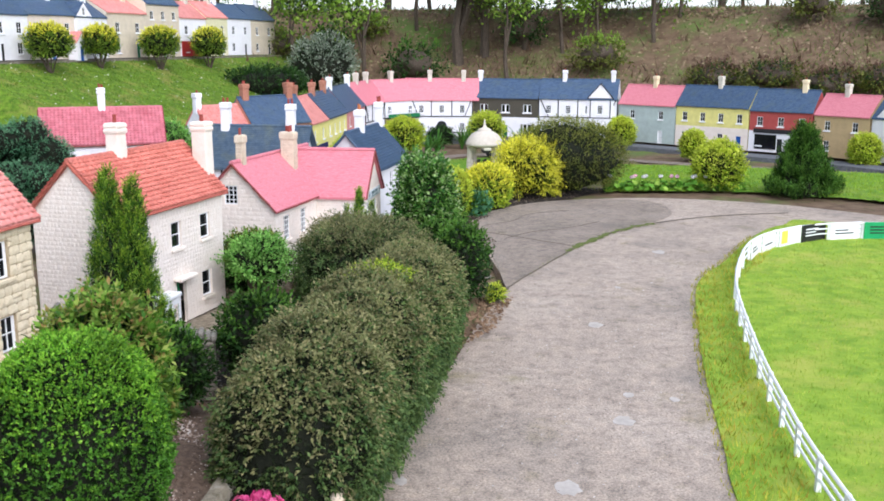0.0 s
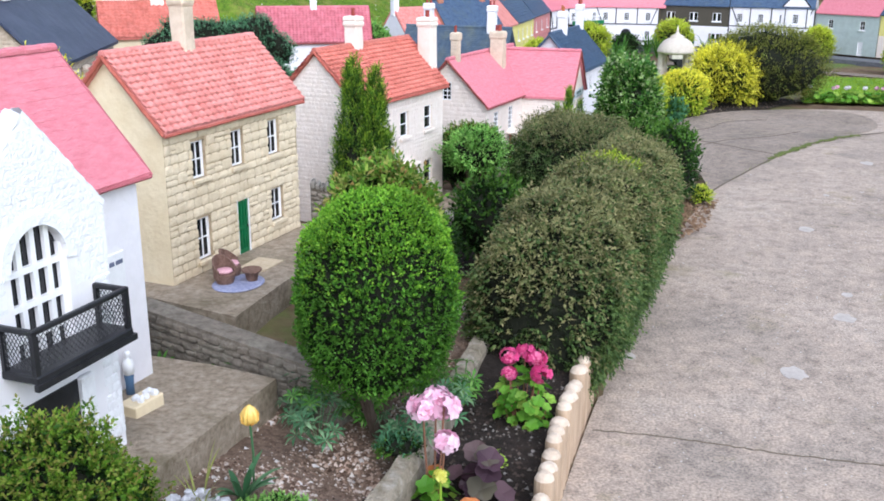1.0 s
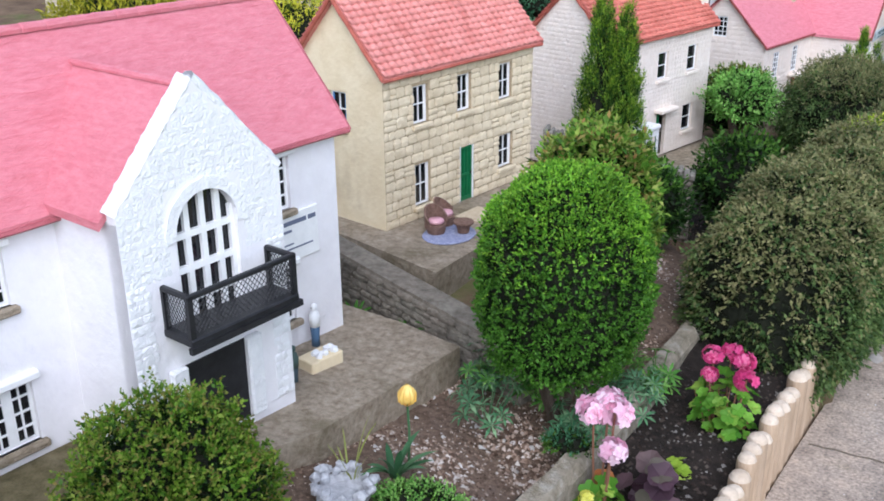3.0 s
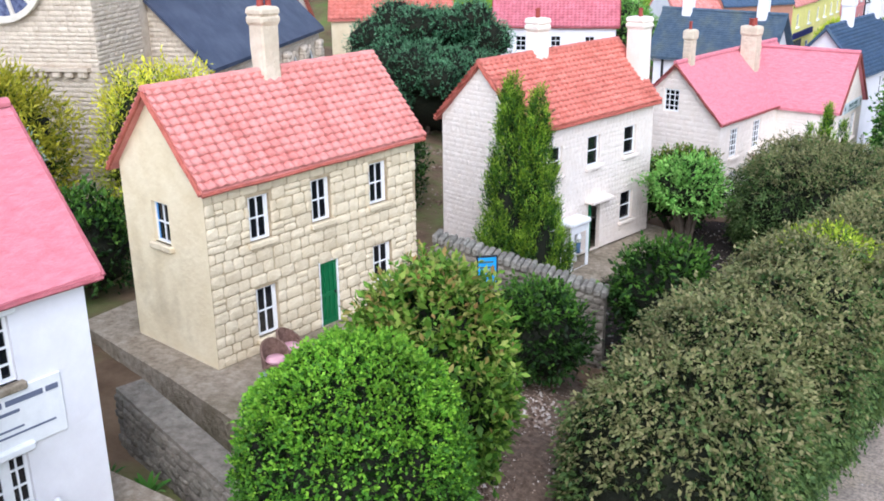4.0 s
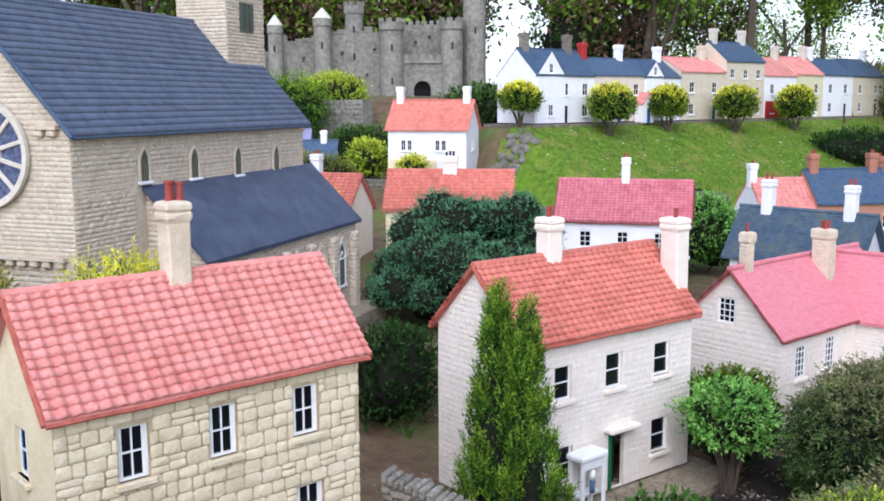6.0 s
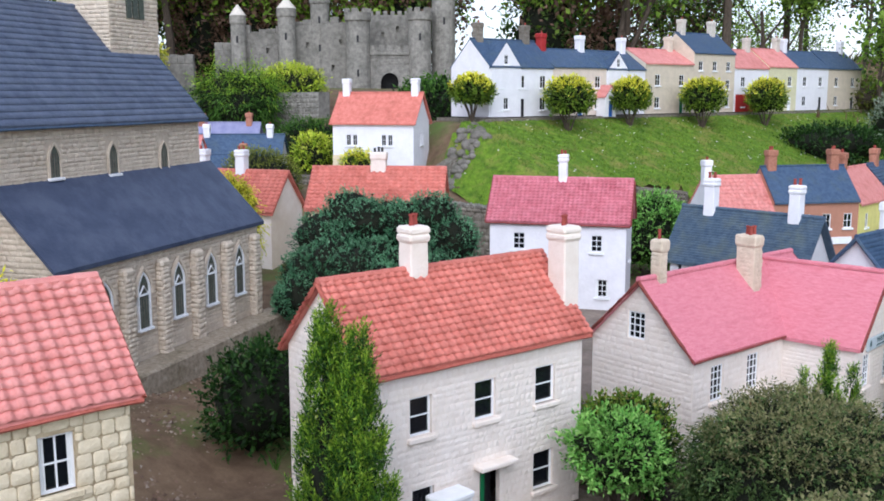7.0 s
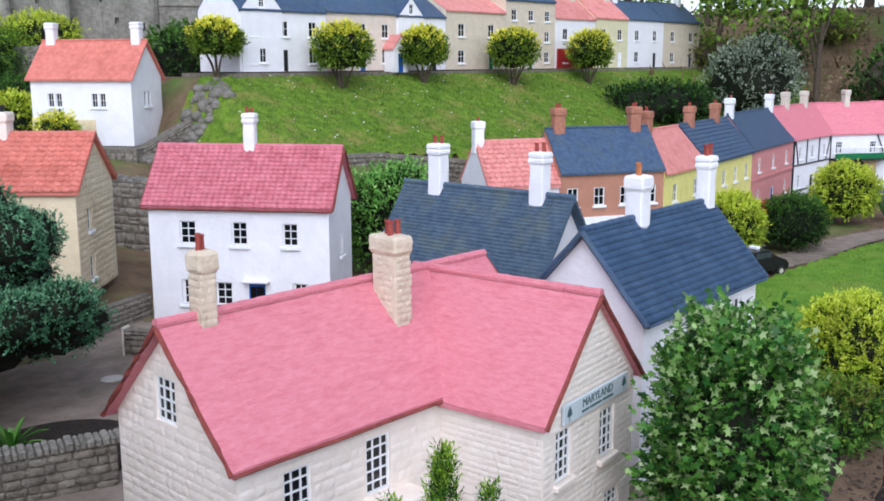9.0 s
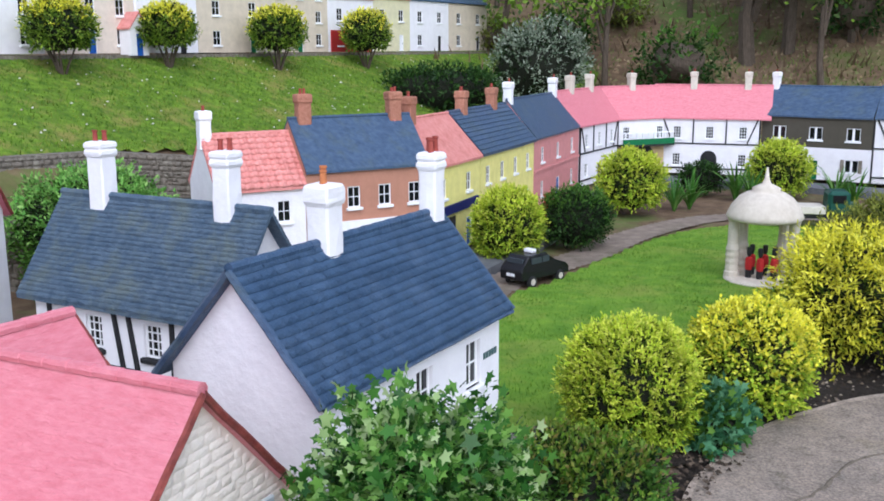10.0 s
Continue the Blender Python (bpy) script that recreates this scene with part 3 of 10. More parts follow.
def door(parent, at_m, w, h, material, panels=2, frame_mat=None, glazed=False):
    holes = []
    for i in range(panels):
        x0 = -w / 2 + 0.012 + i * (w - 0.024) / panels
        x1 = x0 + (w - 0.024) / panels - 0.005
        holes += [(x0, x1, h * 0.08, h * 0.44), (x0, x1, h * 0.50, h * 0.92)]
    bm = panel(-w / 2 + 0.004, w / 2 - 0.004, 0.0, h - 0.004, holes, lambda u, dd, z: Vector((u, 0.004 + dd, z)), 0.004)
    bm.transform(at_m)
    d = part("door", bm, material, parent)
    bm = bmesh.new()
    add_box(bm, -w / 2 + 0.004, w / 2 - 0.004, 0.0085, 0.012, 0.0, h - 0.004)
    bm.transform(at_m)
    part("door_panel", bm, material, d)
    bm = panel(-w / 2, w / 2, 0, h, [(-w / 2 + 0.005, w / 2 - 0.005, -0.001, h - 0.005)], lambda u, dd, z: Vector((u, dd - 0.001, z)), 0.012)
    bm.transform(at_m)
    part("door_frame", bm, frame_mat or FRAME, d)
    if glazed:
        bm = bmesh.new()
        add_box(bm, -w / 2 + 0.012, w / 2 - 0.012, 0.004, 0.0065, h * 0.5, h * 0.9)
        bm.transform(at_m)
        part("pane", bm, GLASS, d)
    bm = bmesh.new()
    add_box(bm, w * 0.30, w * 0.36, -0.001, 0.004, h * 0.46, h * 0.5)
    bm.transform(at_m)
    part("handle", bm, BLACK, d)
    return d


def chimney(parent, x, y, zb, zt, w, d, material, pots=2, pot_mat=None, bands=2, pot_h=0.045, rough_stones=None):
    """A hand-made stack: a lumpy shaft with a swollen, softly grooved head and thin pots."""
    bm = bmesh.new()
    rnd = random.Random(int(x * 999 + zt * 777))
    e = 0.0065
    shaft = zt - 0.058
    prof = [(0.002, zb)] + [(rnd.uniform(-0.0008, 0.0012), zb + (shaft - zb) * k / 4) for k in range(1, 5)]
    prof += [(e * 0.55, zt - 0.052), (e, zt - 0.045), (e * 0.95, zt - 0.034)]
    if bands > 1:
        prof += [(e * 0.45, zt - 0.029), (e * 0.5, zt - 0.026)]
    prof += [(e, zt - 0.020), (e * 0.9, zt - 0.009), (e * 0.2, zt - 0.002), (-w * 0.22, zt + 0.001)]
    last = None
    lean = (rnd.uniform(-1, 1) * 0.003, rnd.uniform(-1, 1) * 0.003)
    for k, z in prof:
        hx, hy = w / 2 + k, d / 2 + k
        f = (z - zb) / max(1e-6, zt - zb)
        loop = []
        c = 0.0055
        for a, b in ((hx, hy - c), (hx - c, hy), (0, hy + 0.001), (c - hx, hy), (-hx, hy - c), (-hx - 0.001, 0), (-hx, c - hy), (c - hx, -hy), (0, -hy - 0.001), (hx - c, -hy), (hx, c - hy), (hx + 0.001, 0)):
            loop.append(bm.verts.new((x + lean[0] * f + a + rnd.uniform(-1, 1) * 0.0012, y + lean[1] * f + b + rnd.uniform(-1, 1) * 0.0012, z + rnd.uniform(-1, 1) * 0.0012)))
        if last:
            for i in range(12):
                bm.faces.new((last[i], last[(i + 1) % 12], loop[(i + 1) % 12], loop[i]))
        last = loop
    bm.faces.new(last)
    c = part("chimney", bm, material, parent)
    for i in range(pots):
        bm = bmesh.new()
        px = x + (i - (pots - 1) / 2) * (w * 0.72 / max(1, pots)) + rnd.uniform(-1, 1) * 0.001
        py = y + (d * 0.14 if i % 2 else -d * 0.1)
        r = min(0.0095, w * 0.15)
        ph = pot_h * rnd.uniform(0.85, 1.1)
        add_rings(bm, [(r * 1.15, zt - 0.004), (r * 0.95, zt + ph * 0.3), (r * 0.88, zt + ph * 0.82), (r * 1.12, zt + ph * 0.88), (r * 1.08, zt + ph), (r * 0.7, zt + ph), (r * 0.65, zt + ph * 0.6)], 10, False, px, py)
        part("chimney_pot", bm, pot_mat or POT, c, smooth=False)
    if rough_stones:
        for fm in (pose(x, y - d / 2 - 0.001, 0), pose(x + w / 2 + 0.001, y, 0, 0, 0, 90), pose(x - w / 2 - 0.001, y, 0, 0, 0, -90)):
            stones(c, rough_stones, -w / 2, w / 2, zb, zt - 0.06, [], fm, 0.02, (0.02, 0.04), 0.004, 0, name="chimney_stone")
    return c


def ridge_cap(parent, material, a, b, r=0.012, segs=0):
    a, b = Vector(a), Vector(b)
    n = segs or max(3, int((b - a).length / 0.06))
    bm = bmesh.new()
    d = (b - a).normalized()
    side = d.cross(Vector((0, 0, 1))).normalized()
    last = None
    for i in range(n):
        for f, rr in ((i / n, r * 1.06), ((i + 0.97) / n, r * 0.94)):
            c = a + (b - a) * f
            loop = [bm.verts.new(c + rr * (math.cos(t) * side + math.sin(t) * Vector((0, 0, 1)))) for t in np.linspace(-0.5, math.pi + 0.5, 7)]
            if last:
                for k in range(6):
                    bm.faces.new((last[k], last[k + 1], loop[k + 1], loop[k]))
            else:
                bm.faces.new(loop)
            last = loop
    bm.faces.new(last[::-1])
    return part("ridge", bm, material, parent)


def roof_slab(parent, material, x0, x1, D, ze, zr, over, thick=0.016, over_side=None, ridge_y=None, name="roof", sub=10):
    """A pitched roof with its ridge along x, over a block of depth D."""
    os_ = over if over_side is None else over_side
    ry = D / 2 if ridge_y is None else ridge_y
    slope_f = (zr - ze) / ry
    slope_b = (zr - ze) / (D - ry)
    bm = bmesh.new()
    rnd = random.Random(int(x1 * 1000))
    top, bot = [], []
    yf = [-over, -over * 0.3 + ry * 0.33, ry * 0.66, ry, ry + (D - ry) * 0.5, D + over]
    for i in range(sub + 1):
        x = x0 - os_ + (x1 - x0 + 2 * os_) * i / sub
        row = []
        for k, y in enumerate(yf):
            z = ze + slope_f * y if y <= ry else ze + slope_b * (D - y)
            row.append((x, y, z + thick + rnd.uniform(-0.002, 0.002)))
        top.append([bm.verts.new(p) for p in row])
        bot.append([bm.verts.new((p[0], p[1], p[2] - thick)) for p in row])
    n = len(yf)
    for i in range(sub):
        for k in range(n - 1):
            bm.faces.new((top[i][k], top[i + 1][k], top[i + 1][k + 1], top[i][k + 1]))
            bm.faces.new((bot[i][k], bot[i][k + 1], bot[i + 1][k + 1], bot[i + 1][k]))
        for k in (0, n - 1):
            bm.faces.new((top[i][k], bot[i][k], bot[i + 1][k], top[i + 1][k]))
    for i in (0, sub):
        for k in range(n - 1):
            bm.faces.new((top[i][k], top[i][k + 1], bot[i][k + 1], bot[i][k]))
    return part(name, bm, material, parent)


def block(parent, L, D, h, rise, wall, roof, kind="felt", axis="x", over=0.025, over_side=None, x0=0.0, y0=0.0, z0=0.0, front=(), back=(), left=(), right=(), tile=(0.046, 0.03), limit=0, stone=None, stone_sides="flr", cap=True, thick=0.02, roof_thick=0.016, verge=None, mortar=None):
    """One gabled block. Openings are (kind, middle, sill, width, height, options). axis: the ridge's direction."""
    sides = {
        "f": (pose(x0, y0, z0), L, front), "r": (pose(x0 + L, y0, z0, 0, 0, 90), D, right),
        "b": (pose(x0 + L, y0 + D, z0, 0, 0, 180), L, back), "l": (pose(x0, y0 + D, z0, 0, 0, -90), D, left)}
    for key, (fm, length, ops) in sides.items():
        gable = (key in "lr") == (axis == "x")
        holes = [(o[1] - o[3] / 2, o[1] + o[3] / 2, o[2], o[2] + o[4]) for o in ops]
        clip = (length / 2, length / 2, h, h + rise) if gable else None
        bm = panel(0, length, 0, h + rise if gable else h, holes, lambda u, d, z: fm @ Vector((u, d, z)), thick, clip)
        # mortar: wall colour behind the stones that carries the joints' shade
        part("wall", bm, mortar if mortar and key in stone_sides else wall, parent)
        for o in ops:
            opt = dict(o[5]) if len(o) > 5 else {}
            am = fm @ Matrix.Translation((o[1], 0, o[2]))
            if o[0] == "w":
                window(parent, am, o[3], o[4], **opt)
            elif o[0] == "d":
                door(parent, am, o[3], o[4], **opt)
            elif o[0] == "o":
                # black sheet added behind the doorway as the shade of the inside
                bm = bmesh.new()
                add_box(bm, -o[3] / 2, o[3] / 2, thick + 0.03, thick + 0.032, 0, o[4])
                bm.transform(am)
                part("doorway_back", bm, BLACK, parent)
        if stone and key in stone_sides:
            mat_s, course, length_s, proud, lim = stone
            stones(parent, mat_s, 0, length, 0.0, h + rise if gable else h - 0.005, holes, fm @ Matrix.Translation((0, -0.0005, 0)), course, length_s, proud, lim if key == "f" else 0, clip)
    base = pose(x0, y0, z0) if axis == "x" else pose(x0 + L, y0, z0, 0, 0, 90)
    RL, RD = (L, D) if axis == "x" else (D, L)
    rs = roof_slab_in(parent, base, roof, RL, RD, h, h + rise, over, over_side, roof_thick)
    os_ = over if over_side is None else over_side
    ry = RD / 2
    run = ry + over
    sl = math.hypot(run, rise * run / ry)
    b3 = base.to_3x3()
    al, upv = b3 @ Vector((1, 0, 0)), (b3 @ Vector((0, 1, rise / ry))).normalized()
    of = base @ Vector((-os_, -over, h - rise / ry * over + roof_thick))
    al2, upv2 = b3 @ Vector((-1, 0, 0)), (b3 @ Vector((0, -1, rise / ry))).normalized()
    ob_ = base @ Vector((RL + os_, RD + over, h - rise / ry * over + roof_thick))
    if kind in ("pantile", "slate"):
        tiles(rs, roof, kind, of, al, upv, RL + 2 * os_, sl, *tile, limit, "roof_tile" if kind == "pantile" else "slate", kind == "slate", 0.0007)
        tiles(rs, roof, kind, ob_, al2, upv2, RL + 2 * os_, sl, *tile, 0, "back_tile" if kind == "pantile" else "back_slate", kind == "slate", 0.001)
    elif kind == "lap":
        strips(rs, roof, of, al, upv, RL + 2 * os_, sl, tile[1], lip=0.0009)
        strips(rs, roof, ob_, al2, upv2, RL + 2 * os_, sl, tile[1], lip=0.0009)
    elif kind == "strip":
        strips(rs, roof, of, al, upv, RL + 2 * os_, sl, tile[1])
        strips(rs, roof, ob_, al2, upv2, RL + 2 * os_, sl, tile[1])
    if cap:
        ridge_cap(rs, roof, base @ Vector((-os_ - 0.002, ry, h + rise + roof_thick)), base @ Vector((RL + os_ + 0.002, ry, h + rise + roof_thick)), 0.014 if kind != "felt" else 0.010)
    if verge:
        bm = bmesh.new()
        add_tube(bm, [base @ Vector((-os_ + (RL + 2 * os_) * k / 8, -over - 0.002, h - rise / ry * over + roof_thick * 0.35 + 0.0015 * math.sin(k * 2.1))) for k in range(9)], 0.006, 5)
        part("eave_edge", bm, verge, rs)
        for xx in (-os_ - 0.003, RL + os_ + 0.003):
            for ya, sg in ((-over, 1), (RD + over, -1)):
                bm = bmesh.new()
                pts = []
                for k in range(7):
                    y = ya + (ry - ya) * k / 6
                    z = h + rise - rise / ry * abs(ry - y)
                    pts.append(base @ Vector((xx, y, z + roof_thick * 0.5 + 0.002 * math.sin(k * 2.3 + xx * 9))))
                add_tube(bm, pts, 0.0105 if kind == "slate" else 0.0075, 6)
                part("verge", bm, verge, rs)
    return rs


def roof_slab_in(parent, base, material, L, D, ze, zr, over, over_side, thick):
    ob = roof_slab(parent, material, 0, L, D, ze, zr, over, thick, over_side)
    ob.data.transform(base)
    return ob


def house_at(label, a, b, z0, name="model_house", category="model house", group=""):
    """A house whose front runs from plan point a (its left, seen from the front) to b. Returns the thing and the front's length."""
    t = math.atan2(b[1] - a[1], b[0] - a[0])
    return thing(name, label, category, a[0], a[1], z0, t, group), math.hypot(b[0] - a[0], b[1] - a[1])


VERGE_RED = surface("dark_red_verge_paint", (0.17, 0.035, 0.03), (0.30, 0.07, 0.055), 40, 0.7, 0.6, 120, (0.09, 0.03, 0.025), 15, 0.5)
VERGE_ROSE = surface("dark_rose_verge_paint", (0.36, 0.085, 0.10), (0.52, 0.16, 0.185), 30, 0.7, 0.6, 120, (0.2, 0.05, 0.06), 10, 0.5)
VERGE_ORANGE = surface("weathered_verge_paint", (0.38, 0.09, 0.06), (0.52, 0.15, 0.11), 30, 0.7, 0.6, 120, (0.2, 0.06, 0.04), 10, 0.5)
# ---- buff stone house with a coral pantile roof ----
hb, L = house_at("buff stone model house with coral pantile roof and green door", (-1.973, 4.204), (-1.770, 5.043), 0.362)
cur = surface("net_curtain", (0.75, 0.75, 0.73), (0.85, 0.85, 0.83), 30, 0.9, 0.1)
o = {"bars": (2, 2), "sill_mat": BUFF, "curtain": cur}
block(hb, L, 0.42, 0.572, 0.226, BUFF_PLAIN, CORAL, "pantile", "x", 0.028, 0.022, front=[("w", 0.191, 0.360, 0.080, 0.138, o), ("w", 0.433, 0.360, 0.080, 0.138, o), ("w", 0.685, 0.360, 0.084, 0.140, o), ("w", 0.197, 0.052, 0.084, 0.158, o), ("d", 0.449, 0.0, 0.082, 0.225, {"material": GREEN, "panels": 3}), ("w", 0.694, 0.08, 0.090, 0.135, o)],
      left=[("w", 0.196, 0.35, 0.085, 0.128, {"bars": (2, 2), "sill_mat": BUFF, "curtain": paint("sky_blue_curtain", (0.10, 0.30, 0.62), 0.4)})], tile=(0.0345, 0.027), limit=300, verge=VERGE_ORANGE, stone=(BUFF, 0.0345, (0.030, 0.066), 0.0062, 300), stone_sides="f", mortar=JOINT_SHADE)
chimney(hb, 0.423, 0.21, 0.72, 1.010, 0.065, 0.066, MCHIM, 3, POT, 2, 0.05)

# ---- cream stone house with an orange pantile roof ----
hc, L = house_at("cream rough-stone model house with orange pantile roof and two broad chimneys", (-1.714, 5.856), (-1.431, 6.763), 0.128)
o = {"bars": (1, 2), "sill_mat": CREAM_PLAIN}
block(hc, L, 0.474, 0.655, 0.238, CREAM_PLAIN, CLAY, "pantile", "x", 0.028, 0.018, front=[("w", 0.216, 0.410, 0.088, 0.132, o), ("w", 0.488, 0.410, 0.092, 0.138, o), ("w", 0.768, 0.414, 0.096, 0.135, o), ("w", 0.225, 0.09, 0.09, 0.14, o), ("o", 0.510, 0.0, 0.09, 0.236), ("w", 0.764, 0.092, 0.098, 0.142, o)],
      tile=(0.0345, 0.027), limit=300, verge=VERGE_ORANGE, stone=(CREAM, 0.023, (0.018, 0.036), 0.0030, 0), stone_sides="fl")
bm = bmesh.new()
add_box(bm, 0.435, 0.60, -0.05, 0.0, 0.240, 0.258, 0.004)
part("door_canopy", bm, CREAM_PLAIN, hc, "white door canopy")
bm = bmesh.new()
add_box(bm, 0.468, 0.484, -0.002, 0.004, 0.0, 0.232)
d_ = part("door", bm, GREEN, hc, "dark green open door")
chimney(hc, 0.363, 0.237, 0.84, 1.06, 0.075, 0.074, CREAM_PLAIN, 2, POT, 2, 0.04)
chimney(hc, 0.950, 0.100, 0.60, 1.027, 0.077, 0.09, CREAM_PLAIN, 2, POT, 2, 0.04)

# ---- rubble stone house with a pink roof and a cross wing ----
hm, L = house_at("cream rubble model house with pink roof, cross wing and sign", (-1.250, 7.431), (-0.953, 8.552), 0.103)
o = {"bars": (3, 5), "sill_mat": CREAM_PLAIN, "recess": 0.006}
block(hm, L, 0.548, 0.449, 0.275, CREAM_PLAIN, PINK, "lap", "x", 0.022, 0.03, tile=(0.1, 0.031), verge=VERGE_RED, front=[("w", 0.172, 0.228, 0.088, 0.158, o), ("w", 0.444, 0.230, 0.088, 0.160, o), ("w", 0.19, 0.0, 0.085, 0.14, o), ("d", 0.46, 0.0, 0.08, 0.2, {"material": REDPAINT})],
      left=[("w", 0.246, 0.47, 0.092, 0.122, {"bars": (3, 4), "sill": False, "recess": 0.006})], stone=(CREAM, 0.027, (0.025, 0.065), 0.0034, 0), stone_sides="fl")
bm = bmesh.new()
add_box(bm, 0.36, 0.56, -0.09, 0.0, 0.205, 0.222, 0.004)
part("porch_roof", bm, CREAM_PLAIN, hm, "cream porch slab")
fm_ = hm.matrix_basis.inverted() @ Matrix.Translation((-0.740, 8.043, 0.103)) @ Matrix.Rotation(1.4243, 4, "Z")
wing = new("cross_wing")
wing.parent = hm
wing.matrix_basis = fm_
tagged(wing, "gabled cross wing with sign")
block(wing, 0.534, 0.62, 0.439, 0.279, CREAM_PLAIN, PINK, "lap", "y", 0.022, 0.02, tile=(0.1, 0.031), verge=VERGE_RED, front=[("w", 0.110, 0.235, 0.085, 0.15, o), ("w", 0.366, 0.222, 0.090, 0.148, o), ("w", 0.19, -0.03, 0.14, 0.135, o), ("w", 0.41, -0.02, 0.09, 0.12, o)], stone=(CREAM, 0.019, (0.025, 0.06), 0.0032, 0), stone_sides="fl")
chimney(hm, 0.105, 0.274, 0.66, 0.905, 0.048, 0.054, MCHIM, 2, POT, 1, 0.04, rough_stones=MCHIM)
chimney(hm, 0.695, 0.20, 0.45, 0.877, 0.062, 0.10, MCHIM, 3, POT, 1, 0.04, rough_stones=MCHIM)

# ---- white house with a slate roof by the lawn ----
hn, L = house_at("white rendered model house with dark blue slate roof", (-0.716, 8.848), (-0.523, 9.733), 0.02)
o = {"bars": (2, 2), "sill_mat": FRAME}
block(hn, L, 0.455, 0.620, 0.252, WHITE, SLATE, "slate", "x", 0.03, 0.03, verge=NAVY, front=[("w", 0.46, 0.405, 0.085, 0.135, o), ("w", 0.738, 0.405, 0.085, 0.138, o), ("w", 0.22, 0.06, 0.075, 0.13, o), ("d", 0.46, 0.0, 0.075, 0.2, {"material": BLACK}), ("w", 0.738, 0.06, 0.075, 0.13, o)], tile=(0.052, 0.0265), limit=300)
chimney(hn, 0.340, 0.227, 0.80, 1.042, 0.070, 0.070, WHITE, 2, POT_ORANGE, 1, 0.04)
chimney(hn, 0.890, 0.227, 0.82, 1.073, 0.060, 0.060, WHITE, 3, POT, 2, 0.045)

# ---- half-timbered house with a dark roof ----
hs, L = house_at("half-timbered white model house with dark blue roof", (-2.308, 9.812), (-1.421, 9.634), 0.0)
o = {"bars": (3, 4), "sill_mat": TIMBER}
WORN = surface("worn_slate_paint", (0.050, 0.085, 0.135), (0.105, 0.150, 0.205), 26, 0.6, 0.8, 120, (0.15, 0.175, 0.145), 6, 0.6, piece=0.12)
block(hs, L, 0.417, 0.567, 0.292, WHITE, WORN, "slate", "x", 0.04, 0.05, tile=(0.034, 0.019), front=[("w", 0.30, 0.36, 0.08, 0.12, o), ("w", 0.583, 0.36, 0.08, 0.12, o)])
for i, (u0, u1, z0, z1) in enumerate([(0.08, 0.08, 0.3, 0.55), (0.2, 0.2, 0.3, 0.55), (0.40, 0.44, 0.55, 0.3), (0.47, 0.51, 0.55, 0.3), (0.68, 0.68, 0.55, 0.3), (0.8, 0.8, 0.3, 0.55), (0.0, 0.9, 0.30, 0.30), (0.0, 0.9, 0.545, 0.545)]):
    bm = bmesh.new()
    add_tube(bm, [(u0, -0.003, z0), (u1, -0.003, z1)], 0.011, 4)
    part("timber", bm, TIMBER, hs)
chimney(hs, 0.167, 0.208, 0.80, 1.075, 0.078, 0.074, WHITE, 2, POT, 2, 0.04)
chimney(hs, 0.765, 0.208, 0.80, 1.068, 0.074, 0.072, WHITE, 2, POT, 2, 0.04)

# ---- white house with a rose pantile roof ----
hr, L = house_at("white rendered model house with rose pantile roof and blue door", (-3.510, 9.441), (-2.609, 9.762), 0.132)
o = {"bars": (2, 3), "sill_mat": FRAME}
oc = {"bars": (2, 3), "sill_mat": FRAME, "curtain": cur}
block(hr, L, 0.46, 0.625, 0.262, WHITE, ROSE, "pantile", "x", 0.025, 0.025, verge=VERGE_RED, front=[("w", 0.209, 0.416, 0.087, 0.121, o), ("w", 0.486, 0.416, 0.083, 0.121, o), ("w", 0.754, 0.416, 0.080, 0.118, o), ("w", 0.206, 0.099, 0.087, 0.130, oc), ("w", 0.392, 0.098, 0.087, 0.122, o), ("d", 0.570, 0.0, 0.10, 0.221, {"material": BLUE, "glazed": True}), ("w", 0.80, 0.10, 0.085, 0.125, oc)],
      right=[("w", 0.25, 0.33, 0.06, 0.12, o)], tile=(0.031, 0.026), limit=0)
chimney(hr, 0.482, 0.23, 0.84, 1.075, 0.060, 0.060, WHITE, 2, POT, 2, 0.03)
bm = bmesh.new()
add_box(bm, 0.50, 0.64, -0.04, 0.0, 0.226, 0.238, 0.003)
part("door_canopy", bm, WHITE, hr, "white door canopy")

# ---- white house with balcony gable ----
hw, L = house_at("white rendered model house with pink roof, arched window and black balcony", (-1.998, 2.369), (-1.758, 3.575), 0.375)
o = {"bars": (4, 4), "sill_mat": SLABS, "lintel": True, "double": True}
block(hw, L, 0.524, 0.564, 0.30, WHITE, PINK, "lap", "x", 0.028, 0.03, tile=(0.1, 0.031), verge=VERGE_ROSE, front=[("w", 0.210, 0.372, 0.104, 0.132, o), ("w", 0.218, 0.042, 0.112, 0.15, o), ("w", 0.999, 0.362, 0.115, 0.150, o), ("w", 1.001, 0.036, 0.10, 0.165, o)], left=[("w", 0.24, 0.36, 0.10, 0.14, {"bars": (4, 4), "double": True, "sill": False})])
gx, gy, gw, gp = 0.383, -0.235, 0.431, 0.235


